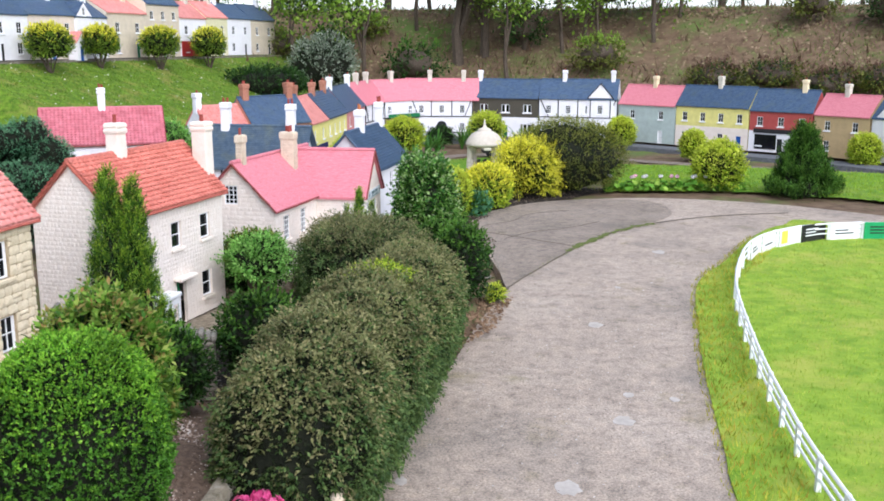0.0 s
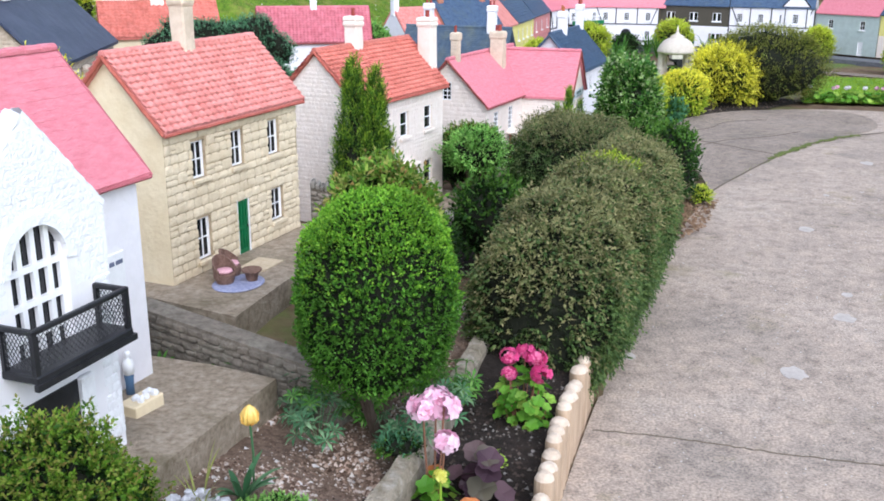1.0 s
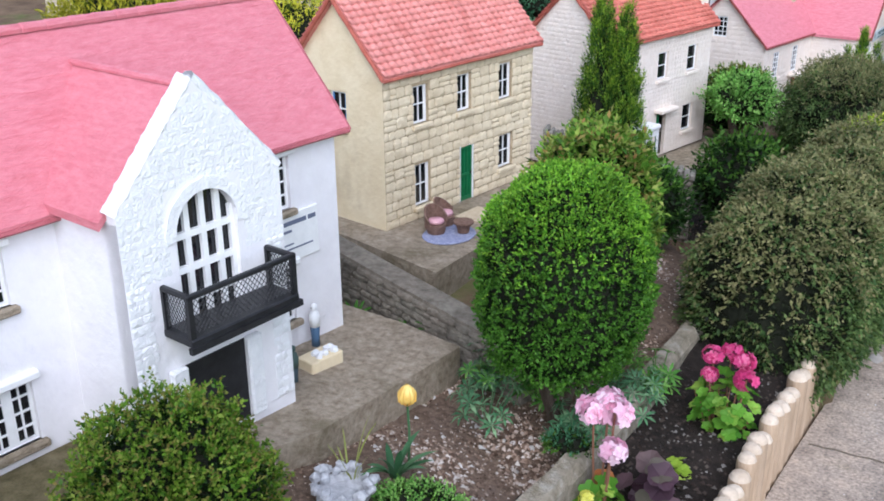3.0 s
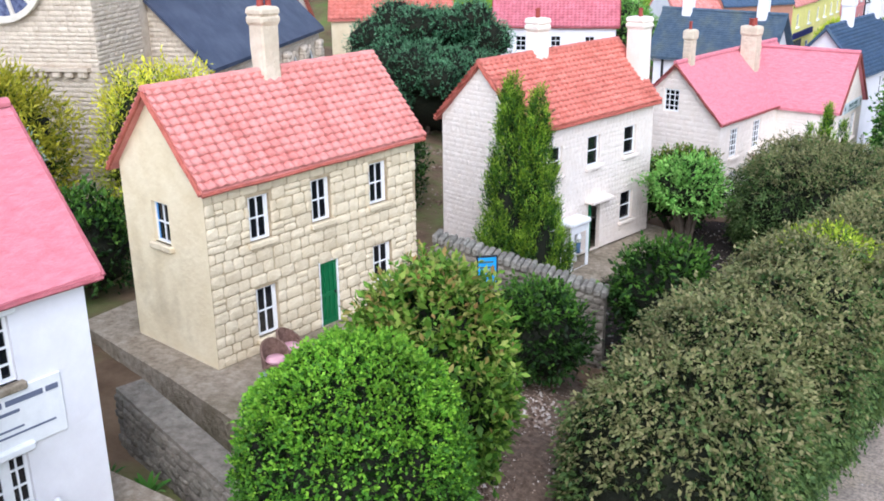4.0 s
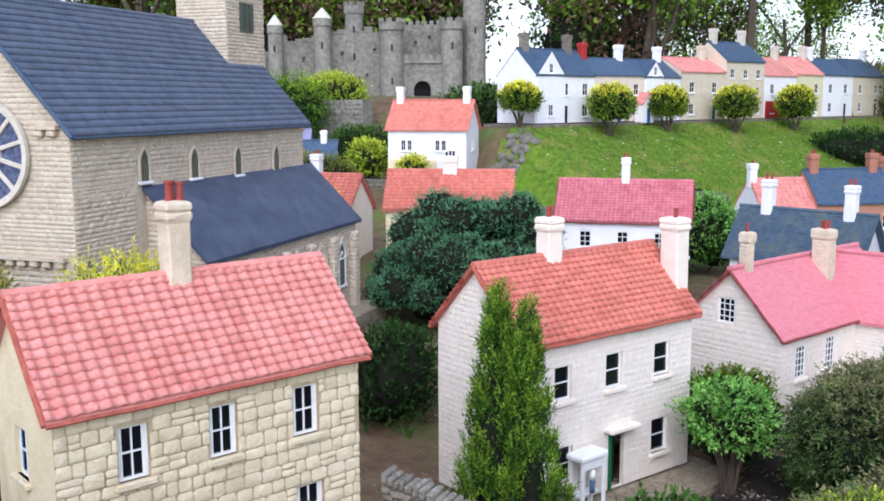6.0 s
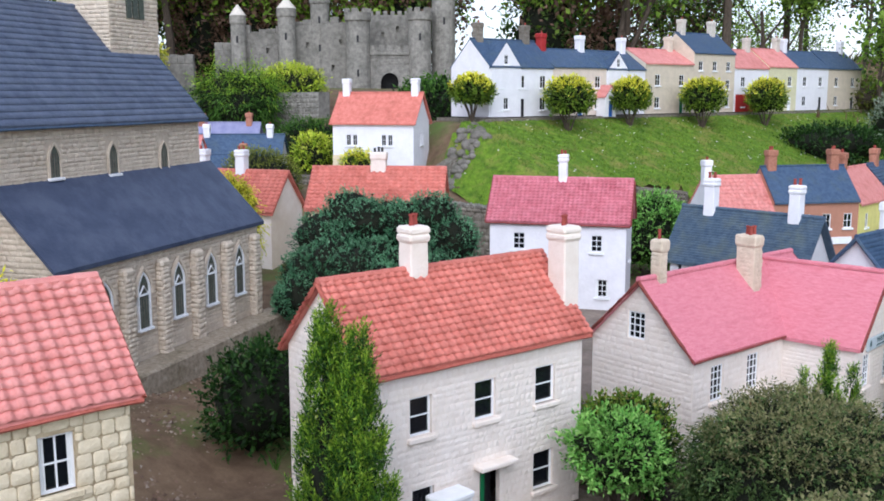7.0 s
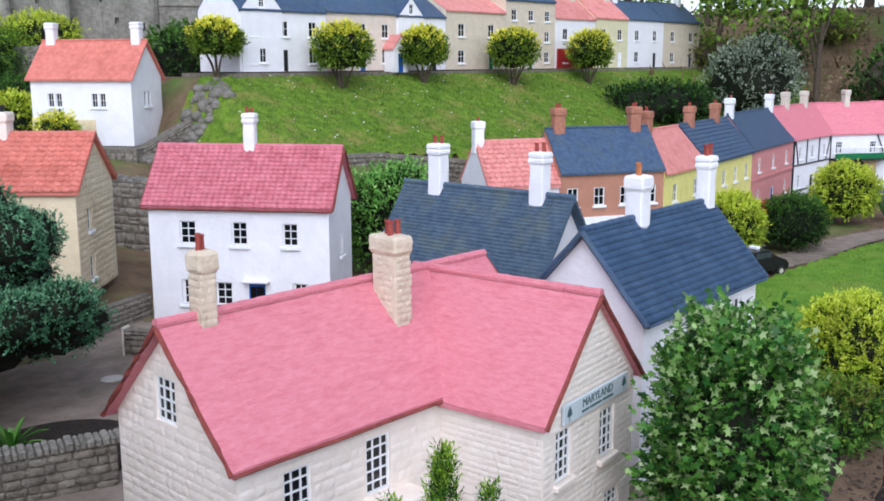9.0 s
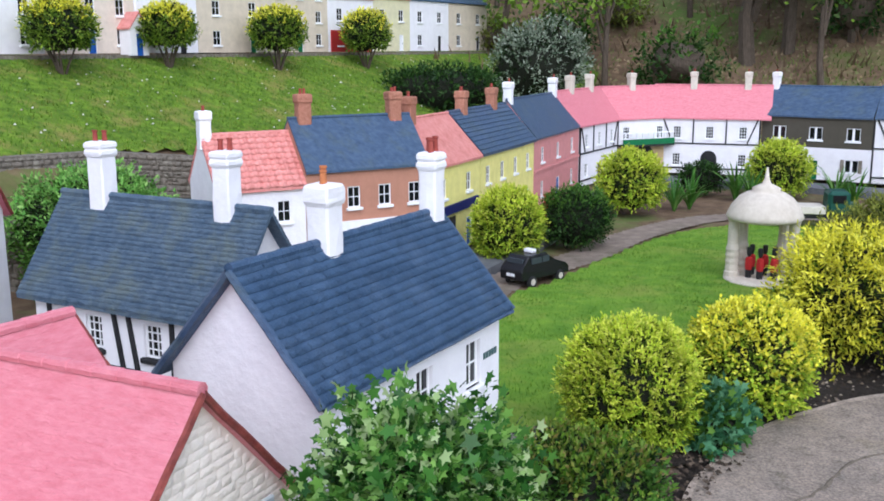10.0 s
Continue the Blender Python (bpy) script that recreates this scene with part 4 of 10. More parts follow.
def arch_wall(parent, fm, width, height, rise, hole, material, thick=0.03):
    """A gable wall with a round-headed opening: hole = (middle, sill, half width, spring)."""
    mid, sill, hw_, spring = hole
    bm = bmesh.new()
    outer = [(0, 0), (width, 0), (width, height), (width / 2, height + rise), (0, height)]
    arc = [(mid + hw_ * math.cos(t), spring + hw_ * math.sin(t)) for t in np.linspace(0, math.pi, 13)]
    ring = [(mid - hw_, sill), (mid + hw_, sill)] + arc
    low, up = [], []

    def top_at(u):
        return height + rise * (1 - abs(u - width / 2) / (width / 2))

    cols = sorted({0.0, width / 2, width, mid - hw_, mid + hw_, *[p[0] for p in arc]})

    def edge(u):
        if abs(u - mid) > hw_:
            return None
        return spring + math.sqrt(max(0, hw_ ** 2 - (u - mid) ** 2))

    for d in (0, thick):
        for a, b in zip(cols, cols[1:]):
            c = (a + b) / 2
            if abs(c - mid) < hw_:
                quads = [((a, 0), (b, 0), (b, sill), (a, sill)), ((a, edge(a) or spring), (b, edge(b) or spring), (b, top_at(b)), (a, top_at(a)))]
            else:
                quads = [((a, 0), (b, 0), (b, top_at(b)), (a, top_at(a)))]
            for q in quads:
                bm.faces.new([bm.verts.new((p[0], d, p[1])) for p in q])
    loop = ring
    for p, q in zip(loop, loop[1:] + loop[:1]):
        bm.faces.new([bm.verts.new(v) for v in ((p[0], 0, p[1]), (q[0], 0, q[1]), (q[0], thick, q[1]), (p[0], thick, p[1]))])
    for p, q in zip(outer, outer[1:] + outer[:1]):
        bm.faces.new([bm.verts.new(v) for v in ((p[0], 0, p[1]), (p[0], thick, p[1]), (q[0], thick, q[1]), (q[0], 0, q[1]))])
    bmesh.ops.remove_doubles(bm, verts=bm.verts, dist=1e-5)
    bm.transform(fm)
    return part("gable_wall", bm, material, parent)


gm = pose(gx, gy, 0)
box_part("plinth", (0.0, L, 0.0, 0.6, -0.14, 0.002), WHITE, hw)
box_part("plinth", (gx, gx + gw, gy, 0.0, -0.14, 0.002), WHITE, hw)
GM, GR, GSP, GE, GA = 0.216, 0.083, 0.503, 0.59, 0.225  # middle, half width and spring of the arch; eave and rise of the gable
arch_wall(hw, gm, gw, GE, GA, (GM, 0.27, GR, GSP), WHITE, 0.045)
stones(hw, WHITE_STONE, 0.0, gw, 0.42, GE + GA, [(GM - 0.10, GM + 0.10, 0.2, 0.60)], gm, 0.019, (0.016, 0.034), 0.0011, 300, (gw / 2, gw / 2, GE, GE + GA))
stones(hw, WHITE_STONE, 0.0, 0.06, 0.0, 0.42, [], gm, 0.024, (0.016, 0.034), 0.0032, 60)
stones(hw, WHITE_STONE, 0.375, gw, 0.0, 0.42, [], gm, 0.024, (0.016, 0.034), 0.0032, 60)
bm = bmesh.new()
inner, outer = [], []
for k, t in enumerate(np.linspace(-0.12, math.pi + 0.12, 19)):
    c, s_ = math.cos(t), math.sin(t)
    for ring, r_, out_ in ((inner, GR - 0.001, -0.005), (outer, GR + 0.026 + 0.0015 * math.sin(k * 2.3), -0.0055)):
        ring.append([bm.verts.new(gm @ Vector((GM + r_ * c, q, GSP + r_ * s_))) for q in (out_, 0.004)])
for k in range(18):
    bm.faces.new((inner[k][0], inner[k + 1][0], outer[k + 1][0], outer[k][0]))
    bm.faces.new((outer[k][0], outer[k + 1][0], outer[k + 1][1], outer[k][1]))
    bm.faces.new((inner[k][0], inner[k][1], inner[k + 1][1], inner[k + 1][0]))
part("arch_surround", bm, WHITE_STONE, hw)
for sx, key in ((0.0, -1), (gw, 1)):
    p0, p1 = gm @ Vector((sx, 0.02, GE - 0.01)), gm @ Vector((gw / 2, 0.02, GE + GA + 0.004))
    n = 13
    for i in range(n):
        a_, b_ = p0.lerp(p1, i / n), p0.lerp(p1, (i + 0.99) / n)
        bm = bmesh.new()
        add_tube(bm, [a_, a_.lerp(b_, 0.5), b_], 0.021, 8)
        for v in bm.verts:
            v.co += Vector((math.sin(v.co.x * 190 + v.co.z * 130), math.sin(v.co.z * 170), math.cos(v.co.x * 150 + v.co.y * 90))) * 0.0013
        part("coping_stone", bm, WHITE_STONE, hw)
bm = panel(0, gp, 0, 0.565, [], lambda u, d, z: Vector((gx + d, gy + gp - u, z)), 0.02)
part("wall", bm, WHITE, hw)
bm = panel(0, gp, 0, 0.565, [], lambda u, d, z: Vector((gx + gw - d, gy + u, z)), 0.02)
part("wall", bm, WHITE, hw)
bm = bmesh.new()
rz, ez = 0.785, 0.572
for sgn in (-1, 1):
    xe = gx + gw / 2 + sgn * (gw / 2 + 0.02)
    q = [(gx + gw / 2, gy + 0.03, rz), (xe, gy + 0.03, ez - 0.02), (xe, 0.0, ez - 0.02), (gx + gw / 2, 0.21, rz)]
    lo_ = [bm.verts.new(p) for p in q]
    hi_ = [bm.verts.new((p[0], p[1], p[2] + 0.018)) for p in q]
    bm.faces.new(lo_)
    bm.faces.new(hi_[::-1])
    for i in range(4):
        bm.faces.new((lo_[i], lo_[(i + 1) % 4], hi_[(i + 1) % 4], hi_[i]))
part("wing_roof", bm, PINK, hw)
ridge_cap(hw, PINK, (gx + gw / 2, gy + 0.04, rz + 0.018), (gx + gw / 2, 0.21, rz + 0.018), 0.010)
# arched window: bars and dark panes
aw = new("arched_window")
aw.parent = hw
aw.matrix_basis = gm
tagged(aw, "white arched window with dark panes")
for i in range(5):
    x = GM + (i - 2) * (0.042 if 0 < i < 4 else 0.0395)
    top = GSP + math.sqrt(max(0, GR ** 2 - (x - GM) ** 2))
    box_part("upright_bar", (x - 0.007, x + 0.007, 0.012, 0.022, 0.27, top), FRAME, aw)
for z in (0.275, 0.345, 0.415, 0.492):
    box_part("cross_bar", (GM - GR, GM + GR, 0.011, 0.023, z - 0.007, z + 0.007), FRAME, aw)
bm = bmesh.new()
bm.faces.new([bm.verts.new((GM + GR * c, 0.024, z)) for c, z in [(-1, 0.27), (1, 0.27)] + [(math.cos(t), GSP + GR * math.sin(t)) for t in np.linspace(0, math.pi, 15)]])
part("pane", bm, GLASS, aw)
# porch below the balcony, its inner shade laid on as a black slab
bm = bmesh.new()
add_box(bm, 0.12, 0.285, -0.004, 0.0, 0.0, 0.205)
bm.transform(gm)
part("porch_opening", bm, BLACK, hw, "black slab for the shade inside the porch")
for x in (0.095, 0.305):
    bm = bmesh.new()
    add_box(bm, x - 0.022, x + 0.022, -0.02, 0.0, 0.0, 0.21, 0.005)
    bm.transform(gm)
    part("porch_pier", bm, WHITE_STONE, hw)
# balcony
bal = new("balcony")
bal.parent = hw
bal.matrix_basis = gm @ pose(0.082, -0.088, 0.290) @ Matrix.Diagonal((0.80, 0.68, 0.90, 1))
tagged(bal, "black balcony with lattice railing")
box_part("deck", (-0.005, 0.375, -0.01, 0.135, 0.0, 0.022), BLACK, bal, "", 0.004)
box_part("deck_lip", (-0.012, 0.382, -0.017, 0.0, -0.012, 0.004), BLACK, bal)
for x, y in ((0.005, 0.003), (0.365, 0.003), (0.005, 0.125), (0.365, 0.125)):
    box_part("post", (x - 0.008, x + 0.008, y - 0.008, y + 0.008, 0.02, 0.128), BLACK, bal)
for a_, b_ in (((-0.005, -0.005), (0.375, 0.011)), ((-0.003, 0.0), (0.013, 0.13)), ((0.357, 0.0), (0.373, 0.13))):
    box_part("handrail", (a_[0], b_[0], a_[1], b_[1], 0.118, 0.132), BLACK, bal, "", 0.003)
for (ax_, ay_), (bx_, by_), n in (((0.01, 0.003), (0.36, 0.003), 22), ((0.005, 0.01), (0.005, 0.125), 8), ((0.365, 0.01), (0.365, 0.125), 8)):
    bm = bmesh.new()
    for i in range(-5, n + 1):
        for sg in (1, -1):
            p, q = [], []
            t0, t1 = i / n, (i + 5) / n
            lo, hi = max(0, t0), min(1, t1)
            if hi <= lo:
                continue
            f0, f1 = (lo - t0) / (t1 - t0), (hi - t0) / (t1 - t0)
            z0_, z1_ = (0.03 + 0.085 * f0, 0.03 + 0.085 * f1) if sg > 0 else (0.115 - 0.085 * f0, 0.115 - 0.085 * f1)
            add_tube(bm, [(ax_ + (bx_ - ax_) * lo, ay_ + (by_ - ay_) * lo, z0_), (ax_ + (bx_ - ax_) * hi, ay_ + (by_ - ay_) * hi, z1_)], 0.0013, 3)
    part("lattice", bm, BLACK, bal)

# ---- church ----
dn = Vector((-0.304, 0.953, 0))
ch, L = house_at("large sandstone model church with slate roofs and rose window", (-3.581, 5.381), (-4.171, 7.388), 0.34, "model_church", "model church")
LEAD = surface("leaded_church_glass", (0.05, 0.06, 0.05), (0.11, 0.125, 0.10), 60, 0.3, 0.2, 200)
BLUEGLASS = surface("blue_stained_glass", (0.025, 0.035, 0.09), (0.15, 0.17, 0.28), 50, 0.3, 0.2, 200)
nave = block(ch, L, 1.0, 1.183, 0.555, CHURCH, CHROOF, "slate", "x", 0.04, 0.03, verge=NAVY, tile=(0.064, 0.04), limit=300, stone=(CHURCH, 0.021, (0.03, 0.09), 0.010, 0), stone_sides="l")
stones(ch, CHURCH, 0, L, 0.88, 1.18, [(x - 0.05, x + 0.05, 0.88, 1.09) for x in (0.487, 0.897, 1.315, 1.742)], pose(0, -0.001, 0), 0.02, (0.03, 0.09), 0.003, 160)
stones(ch, CHURCH, 0, 0.42, 0.0, 0.92, [], pose(0, -0.001, 0), 0.02, (0.03, 0.09), 0.010, 0)


def lancet(parent, fm, w, h, surround=0.014, glass=None, edge=None, hood=False):
    """A pointed window: a proud stone surround, a recessed dark pane and a sill."""
    n = 7
    def outline(ww, top, low):
        pts = [(-ww / 2, low), (ww / 2, low)]
        for i in range(n + 1):
            t = i / n
            pts.append((ww / 2 * (1 - t ** 1.8), h - w * 0.9 + (top - h + w * 0.9) * t))
        for i in range(n - 1, -1, -1):
            t = i / n
            pts.append((-ww / 2 * (1 - t ** 1.8), h - w * 0.9 + (top - h + w * 0.9) * t))
        return pts
    inn, out = outline(w, h, 0), outline(w + 2 * surround, h + surround * 1.3, 0)
    bm = bmesh.new()
    k = len(inn)
    vi = [[bm.verts.new((x, y, z)) for x, z in inn] for y in (-0.012, 0.012)]
    vo = [[bm.verts.new((x, y, z)) for x, z in out] for y in (-0.012, 0.0)]
    for i in range(1, k):
        j = (i + 1) % k
        bm.faces.new((vi[0][i], vi[0][j], vo[0][j], vo[0][i]))
        bm.faces.new((vo[0][i], vo[0][j], vo[1][j], vo[1][i]))
        bm.faces.new((vi[0][i], vi[1][i], vi[1][j], vi[0][j]))
    bm.transform(fm)
    win = part("lancet_window", bm, edge or CHURCH, parent, "pointed window in a pale stone surround")
    bm = bmesh.new()
    bm.faces.new([bm.verts.new((x, -0.004, z)) for x, z in inn])
    bm.transform(fm)
    part("pane", bm, glass or LEAD, win)
    bm = bmesh.new()
    add_box(bm, -w / 2 - 0.015, w / 2 + 0.015, -0.022, 0.0, -0.014, 0.0, 0.003)
    bm.transform(fm)
    part("sill", bm, WHITE_STONE, win)
    bm = bmesh.new()
    for i in (-1, 0, 1):
        add_box(bm, i * w / 4 - 0.0012, i * w / 4 + 0.0012, -0.006, -0.003, 0, h - w * 0.55)
    bm.transform(fm)
    part("mullion", bm, GREYSTONE, win)
    if hood:
        bm = bmesh.new()
        add_box(bm, -w / 2, w / 2, -0.011, -0.003, h * 0.60, h * 0.60 + 0.009)
        add_tube(bm, [(-w / 2, -0.008, h * 0.60), (0.0, -0.008, h * 0.78), (w / 2, -0.008, h * 0.60)], 0.005, 5)
        bm.transform(fm)
        part("transom", bm, FRAME, win)
        bm = bmesh.new()
        arch = outline(w + 0.042, h + 0.030, h * 0.62)
        add_tube(bm, [(x, -0.010, z) for x, z in arch[1:] + arch[:1]], 0.010, 6)
        bm.transform(fm)
        part("hood_mould", bm, CHURCH, win, "stone hood moulding")


for x, z in ((0.487, 0.93), (0.897, 0.917), (1.315, 0.904), (1.742, 0.89)):
    lancet(ch, pose(x, 0, z), 0.068, 0.15, 0.008)
# lean-to aisle
AX0, AX1, AP = 0.497, 2.176, 0.306
aisle = new("aisle")
aisle.parent = ch
aisle.matrix_basis = pose(AX0, -AP, 0)
tagged(aisle, "lean-to aisle with slate roof")
AL = AX1 - AX0
bm = panel(0, AL, 0.0, 0.573, [], lambda u, d, z: Vector((u, d, z)), 0.03)
part("wall", bm, CHURCH, aisle)
for x in (0.0, AL - 0.03):
    bm = bmesh.new()
    f = [bm.verts.new(p) for p in ((x, 0.03, 0), (x, AP, 0), (x, AP, 0.885), (x, 0.03, 0.585))]
    g = [bm.verts.new((v.co.x + 0.03, v.co.y, v.co.z)) for v in f]
    bm.faces.new(f)
    bm.faces.new(g[::-1])
    for i in range(4):
        bm.faces.new((f[i], f[(i + 1) % 4], g[(i + 1) % 4], g[i]))
    part("wall", bm, CHURCH, aisle)
stones(aisle, CHURCH, 0, AL, 0.02, 0.565, [], pose(0, -0.001, 0), 0.021, (0.03, 0.09), 0.003, 200)
stones(aisle, CHURCH, 0.02, AP, 0.02, 0.60, [], pose(-0.001, AP, 0, 0, 0, -90), 0.021, (0.03, 0.09), 0.010, 0)
for k in range(11):
    zc = 0.60 + 0.024 * k
    stones(aisle, CHURCH, 0.0, (AP - 0.03) * (1 - (zc + 0.024 - 0.585) / 0.3), zc, zc + 0.024, [], pose(-0.001, AP, 0, 0, 0, -90), 0.022, (0.03, 0.09), 0.010, 0)
bm = bmesh.new()
q = [(-0.03, -0.03, 0.553), (AL + 0.03, -0.03, 0.553), (AL + 0.03, AP, 0.892), (-0.03, AP, 0.892)]
lo_, hi_ = [bm.verts.new(p) for p in q], [bm.verts.new((p[0], p[1], p[2] + 0.02)) for p in q]
bm.faces.new(lo_[::-1])
bm.faces.new(hi_)
for i in range(4):
    bm.faces.new((lo_[i], lo_[(i + 1) % 4], hi_[(i + 1) % 4], hi_[i]))
part("aisle_roof", bm, surface("dark_aisle_slate", (0.040, 0.052, 0.092), (0.070, 0.086, 0.138), 8, 0.45, 0.3, 90, (0.10, 0.115, 0.16), 4, 0.4), aisle, "smooth dark slate lean-to roof")
for i, x in enumerate((-0.02 + 0.13, 0.30, 0.58, 0.868, 1.167, 1.455)):
    lancet(aisle, pose(x, -0.002, 0.20), 0.080, 0.26, 0.009, edge=FRAME, hood=True)
for x in (0.0, 0.205, 0.44, 0.724, 1.018, 1.311, 1.61):
    bm = bmesh.new()
    add_box(bm, x - 0.033, x + 0.033, -0.040, 0.0, 0, 0.50, 0.006)
    add_box(bm, x - 0.038, x + 0.038, -0.046, 0.0, 0.47, 0.51, 0.012)
    but = part("buttress", bm, CHURCH, aisle)
    stones(but, CHURCH, x - 0.034, x + 0.034, 0.02, 0.47, [], pose(0, -0.041, 0), 0.024, (0.03, 0.07), 0.016, 0)
    stones(but, CHURCH, 0.0, 0.040, 0.02, 0.47, [], pose(x - 0.034, 0, 0, 0, 0, -90), 0.024, (0.03, 0.07), 0.012, 0)
box_part("plinth", (-0.12, AL + 0.1, -0.16, 0.0, -0.3, 0.05), SLABS, aisle, "mossy concrete plinth", 0.01)
# rose window on the gable (the left side wall)
gl = pose(0, 0, 0, 0, 0, -90)
rose = new("rose_window")
rose.parent = ch
rose.matrix_basis = pose(-0.0125, 0.43, 1.075, 0, 0, -90)
tagged(rose, "round stone rose window with blue glass")


def ring_part(name, r0, r1, y0, y1, material, parent, seg=32):
    bm = bmesh.new()
    rows = [[bm.verts.new((r * math.cos(2 * math.pi * i / seg), y, r * math.sin(2 * math.pi * i / seg))) for i in range(seg)] for r, y in ((r0, y1), (r0, y0), (r1, y0), (r1, y1))]
    for a_, b_ in zip(rows, rows[1:]):
        for i in range(seg):
            bm.faces.new((a_[i], a_[(i + 1) % seg], b_[(i + 1) % seg], b_[i]))
    return part(name, bm, material, parent)


ring_part("rim", 0.215, 0.235, -0.022, 0.0, PALESTONE, rose)
ring_part("inner_rim", 0.205, 0.216, -0.013, 0.0, PALESTONE, rose)
ring_part("hub", 0.019, 0.092, -0.016, 0.0, PALESTONE, rose)
for i in range(12):
    t = math.radians(30 * i)
    bm = bmesh.new()
    add_rings(bm, [(0.0075, -0.0168), (0.0075, -0.0162)], 10)
    bm.transform(Matrix.Translation((0.07 * math.cos(t), 0, 0.07 * math.sin(t))) @ Matrix.Rotation(math.pi / 2, 4, "X") @ Matrix.Translation((0, 0, 0.033)))
    part("hub_hole", bm, BLACK, rose)
bm = bmesh.new()
bm.faces.new([bm.verts.new((0.212 * math.cos(t), -0.003, 0.212 * math.sin(t))) for t in np.linspace(0, 2 * math.pi, 33)[:-1]])
part("pane", bm, BLUEGLASS, rose, "blue patterned glass")
for i in range(12):
    bm = bmesh.new()
    add_box(bm, 0.085, 0.207, -0.014, 0.0, -0.0095, 0.0095, 0.003)
    bm.transform(Matrix.Rotation(math.radians(30 * i + 15), 4, "Y"))
    part("spoke", bm, PALESTONE, rose)
for z, spots in ((1.50, (5, 6, 7, 8)), (1.15, (0, 1, 2, 3, 12, 13)), (0.60, range(14))):
    for k in spots:
        bm = bmesh.new()
        add_box(bm, 0.06 + k * 0.065, 0.10 + k * 0.065, -0.03, 0.0, z, z + 0.03, 0.006)
        add_box(bm, 0.05 + k * 0.065, 0.115 + k * 0.065, -0.035, 0.0, z + 0.03, z + 0.045)
        bm.transform(gl @ Matrix.Translation((-1.0, 0, 0)))
        part("corbel", bm, CHURCH, ch)
bm = bmesh.new()
add_box(bm, 1.72, 2.16, 0.28, 0.61, 1.0, 2.45, 0.005)
tower = part("tower", bm, CHURCH, ch, "square church tower")
box_part("string_course", (1.70, 2.18, 0.26, 0.63, 1.94, 1.98), CHURCH, tower)
box_part("parapet", (1.69, 2.19, 0.25, 0.64, 2.36, 2.50), CHURCH, tower)
stones(tower, CHURCH, 1.72, 2.16, 1.25, 2.36, [], pose(0, 0.279, 0), 0.021, (0.03, 0.09), 0.003, 100)
stones(tower, CHURCH, -0.61, -0.28, 1.25, 2.36, [], pose(1.719, 0, 0, 0, 0, -90), 0.021, (0.03, 0.09), 0.010, 0)
for x in (1.885, 1.94, 1.995):
    bm = bmesh.new()
    add_box(bm, x - 0.02, x + 0.02, 0.268, 0.282, 1.70, 1.87)
    part("belfry_opening", bm, LEAD, tower)

# ---- castle ----
ca = thing("model_castle", "grey stone model castle with round towers and arched gate", "model castle", -10.92, 17.37, 1.70, math.atan2(0.61, 0.79))


def round_tower(parent, x, y, r, z0, z1, cone=False, slits=((0, 0.75),)):
    bm = bmesh.new()
    add_rings(bm, [(r * 1.03, z0), (r, z1 - 0.16), (r * 1.12, z1 - 0.13), (r * 1.12, z1)], 16, True, x, y)
    tw = part("round_tower", bm, CASTLE, parent, "", False)
    if cone:
        bm = bmesh.new()
        add_rings(bm, [(r * 1.15, z1), (r * 0.5, z1 + 0.12), (0.012, z1 + 0.19)], 14, True, x, y)
        part("cone_roof", bm, PALESTONE, tw)
    else:
        for i in range(7):
            t = 2 * math.pi * i / 7
            bm = bmesh.new()
            add_box(bm, r * 0.85, r * 1.14, -r * 0.24, r * 0.24, z1, z1 + 0.07)
            bm.transform(Matrix.Translation((x, y, 0)) @ Matrix.Rotation(t, 4, "Z"))
            part("merlon", bm, CASTLE, tw)
    for k, fz in slits:
        bm = bmesh.new()
        add_box(bm, x - 0.018, x + 0.018, y - r * 1.06, y - r * 0.9, z0 + (z1 - z0) * fz, z0 + (z1 - z0) * fz + 0.12)
        part("slit", bm, BLACK, tw)
    return tw


def castle_wall(parent, x0, x1, y, z0, z1, wins=(), thick=0.15, teeth=True, ragged=False):
    rnd = random.Random(int((x0 + 20) * 100))
    bm = panel(x0, x1, z0, z1, [(w[0] - 0.03, w[0] + 0.03, w[1], w[1] + 0.1) for w in wins], lambda u, d, z: Vector((u, y + d, z)), thick)
    w_ = part("curtain_wall", bm, CASTLE, parent)
    box_part("core", (x0, x1, y + thick * 0.5, y + thick * 1.2, z0, z1 - 0.002), CASTLE, w_)
    n = max(2, int((x1 - x0) / 0.13))
    for i in range(n):
        xa = x0 + (x1 - x0) * i / n
        hgt = rnd.uniform(0.02, 0.16) if ragged else 0.07
        bm = bmesh.new()
        add_box(bm, xa, xa + (x1 - x0) / n * (0.98 if ragged else 0.6), y, y + thick, z1, z1 + hgt, 0.006)
        part("merlon", bm, CASTLE, w_)
    return w_


round_tower(ca, -0.28, 0.0, 0.21, -0.5, 1.34, slits=((0, 0.72), (0, 0.4)))
round_tower(ca, 0.81, 0.05, 0.20, -0.3, 1.36, slits=((0, 0.7),))
round_tower(ca, -0.98, 0.5, 0.17, -0.3, 1.68, slits=((0, 0.75), (0, 0.5)))
round_tower(ca, 1.25, 0.4, 0.21, -0.4, 2.2, slits=((0, 0.6),))
round_tower(ca, -1.54, 0.1, 0.155, 0.2, 1.42, True, ((0, 0.55),))
round_tower(ca, -2.40, 0.15, 0.13, 0.1, 1.30, True, ((0, 0.6),))
castle_wall(ca, -1.45, -0.95, 0.35, -0.4, 1.15, [(-1.2, 0.75)], ragged=True)
castle_wall(ca, -0.95, -0.3, 0.30, -0.4, 1.18, [(-0.6, 0.8), (-0.75, 0.35)], ragged=True)
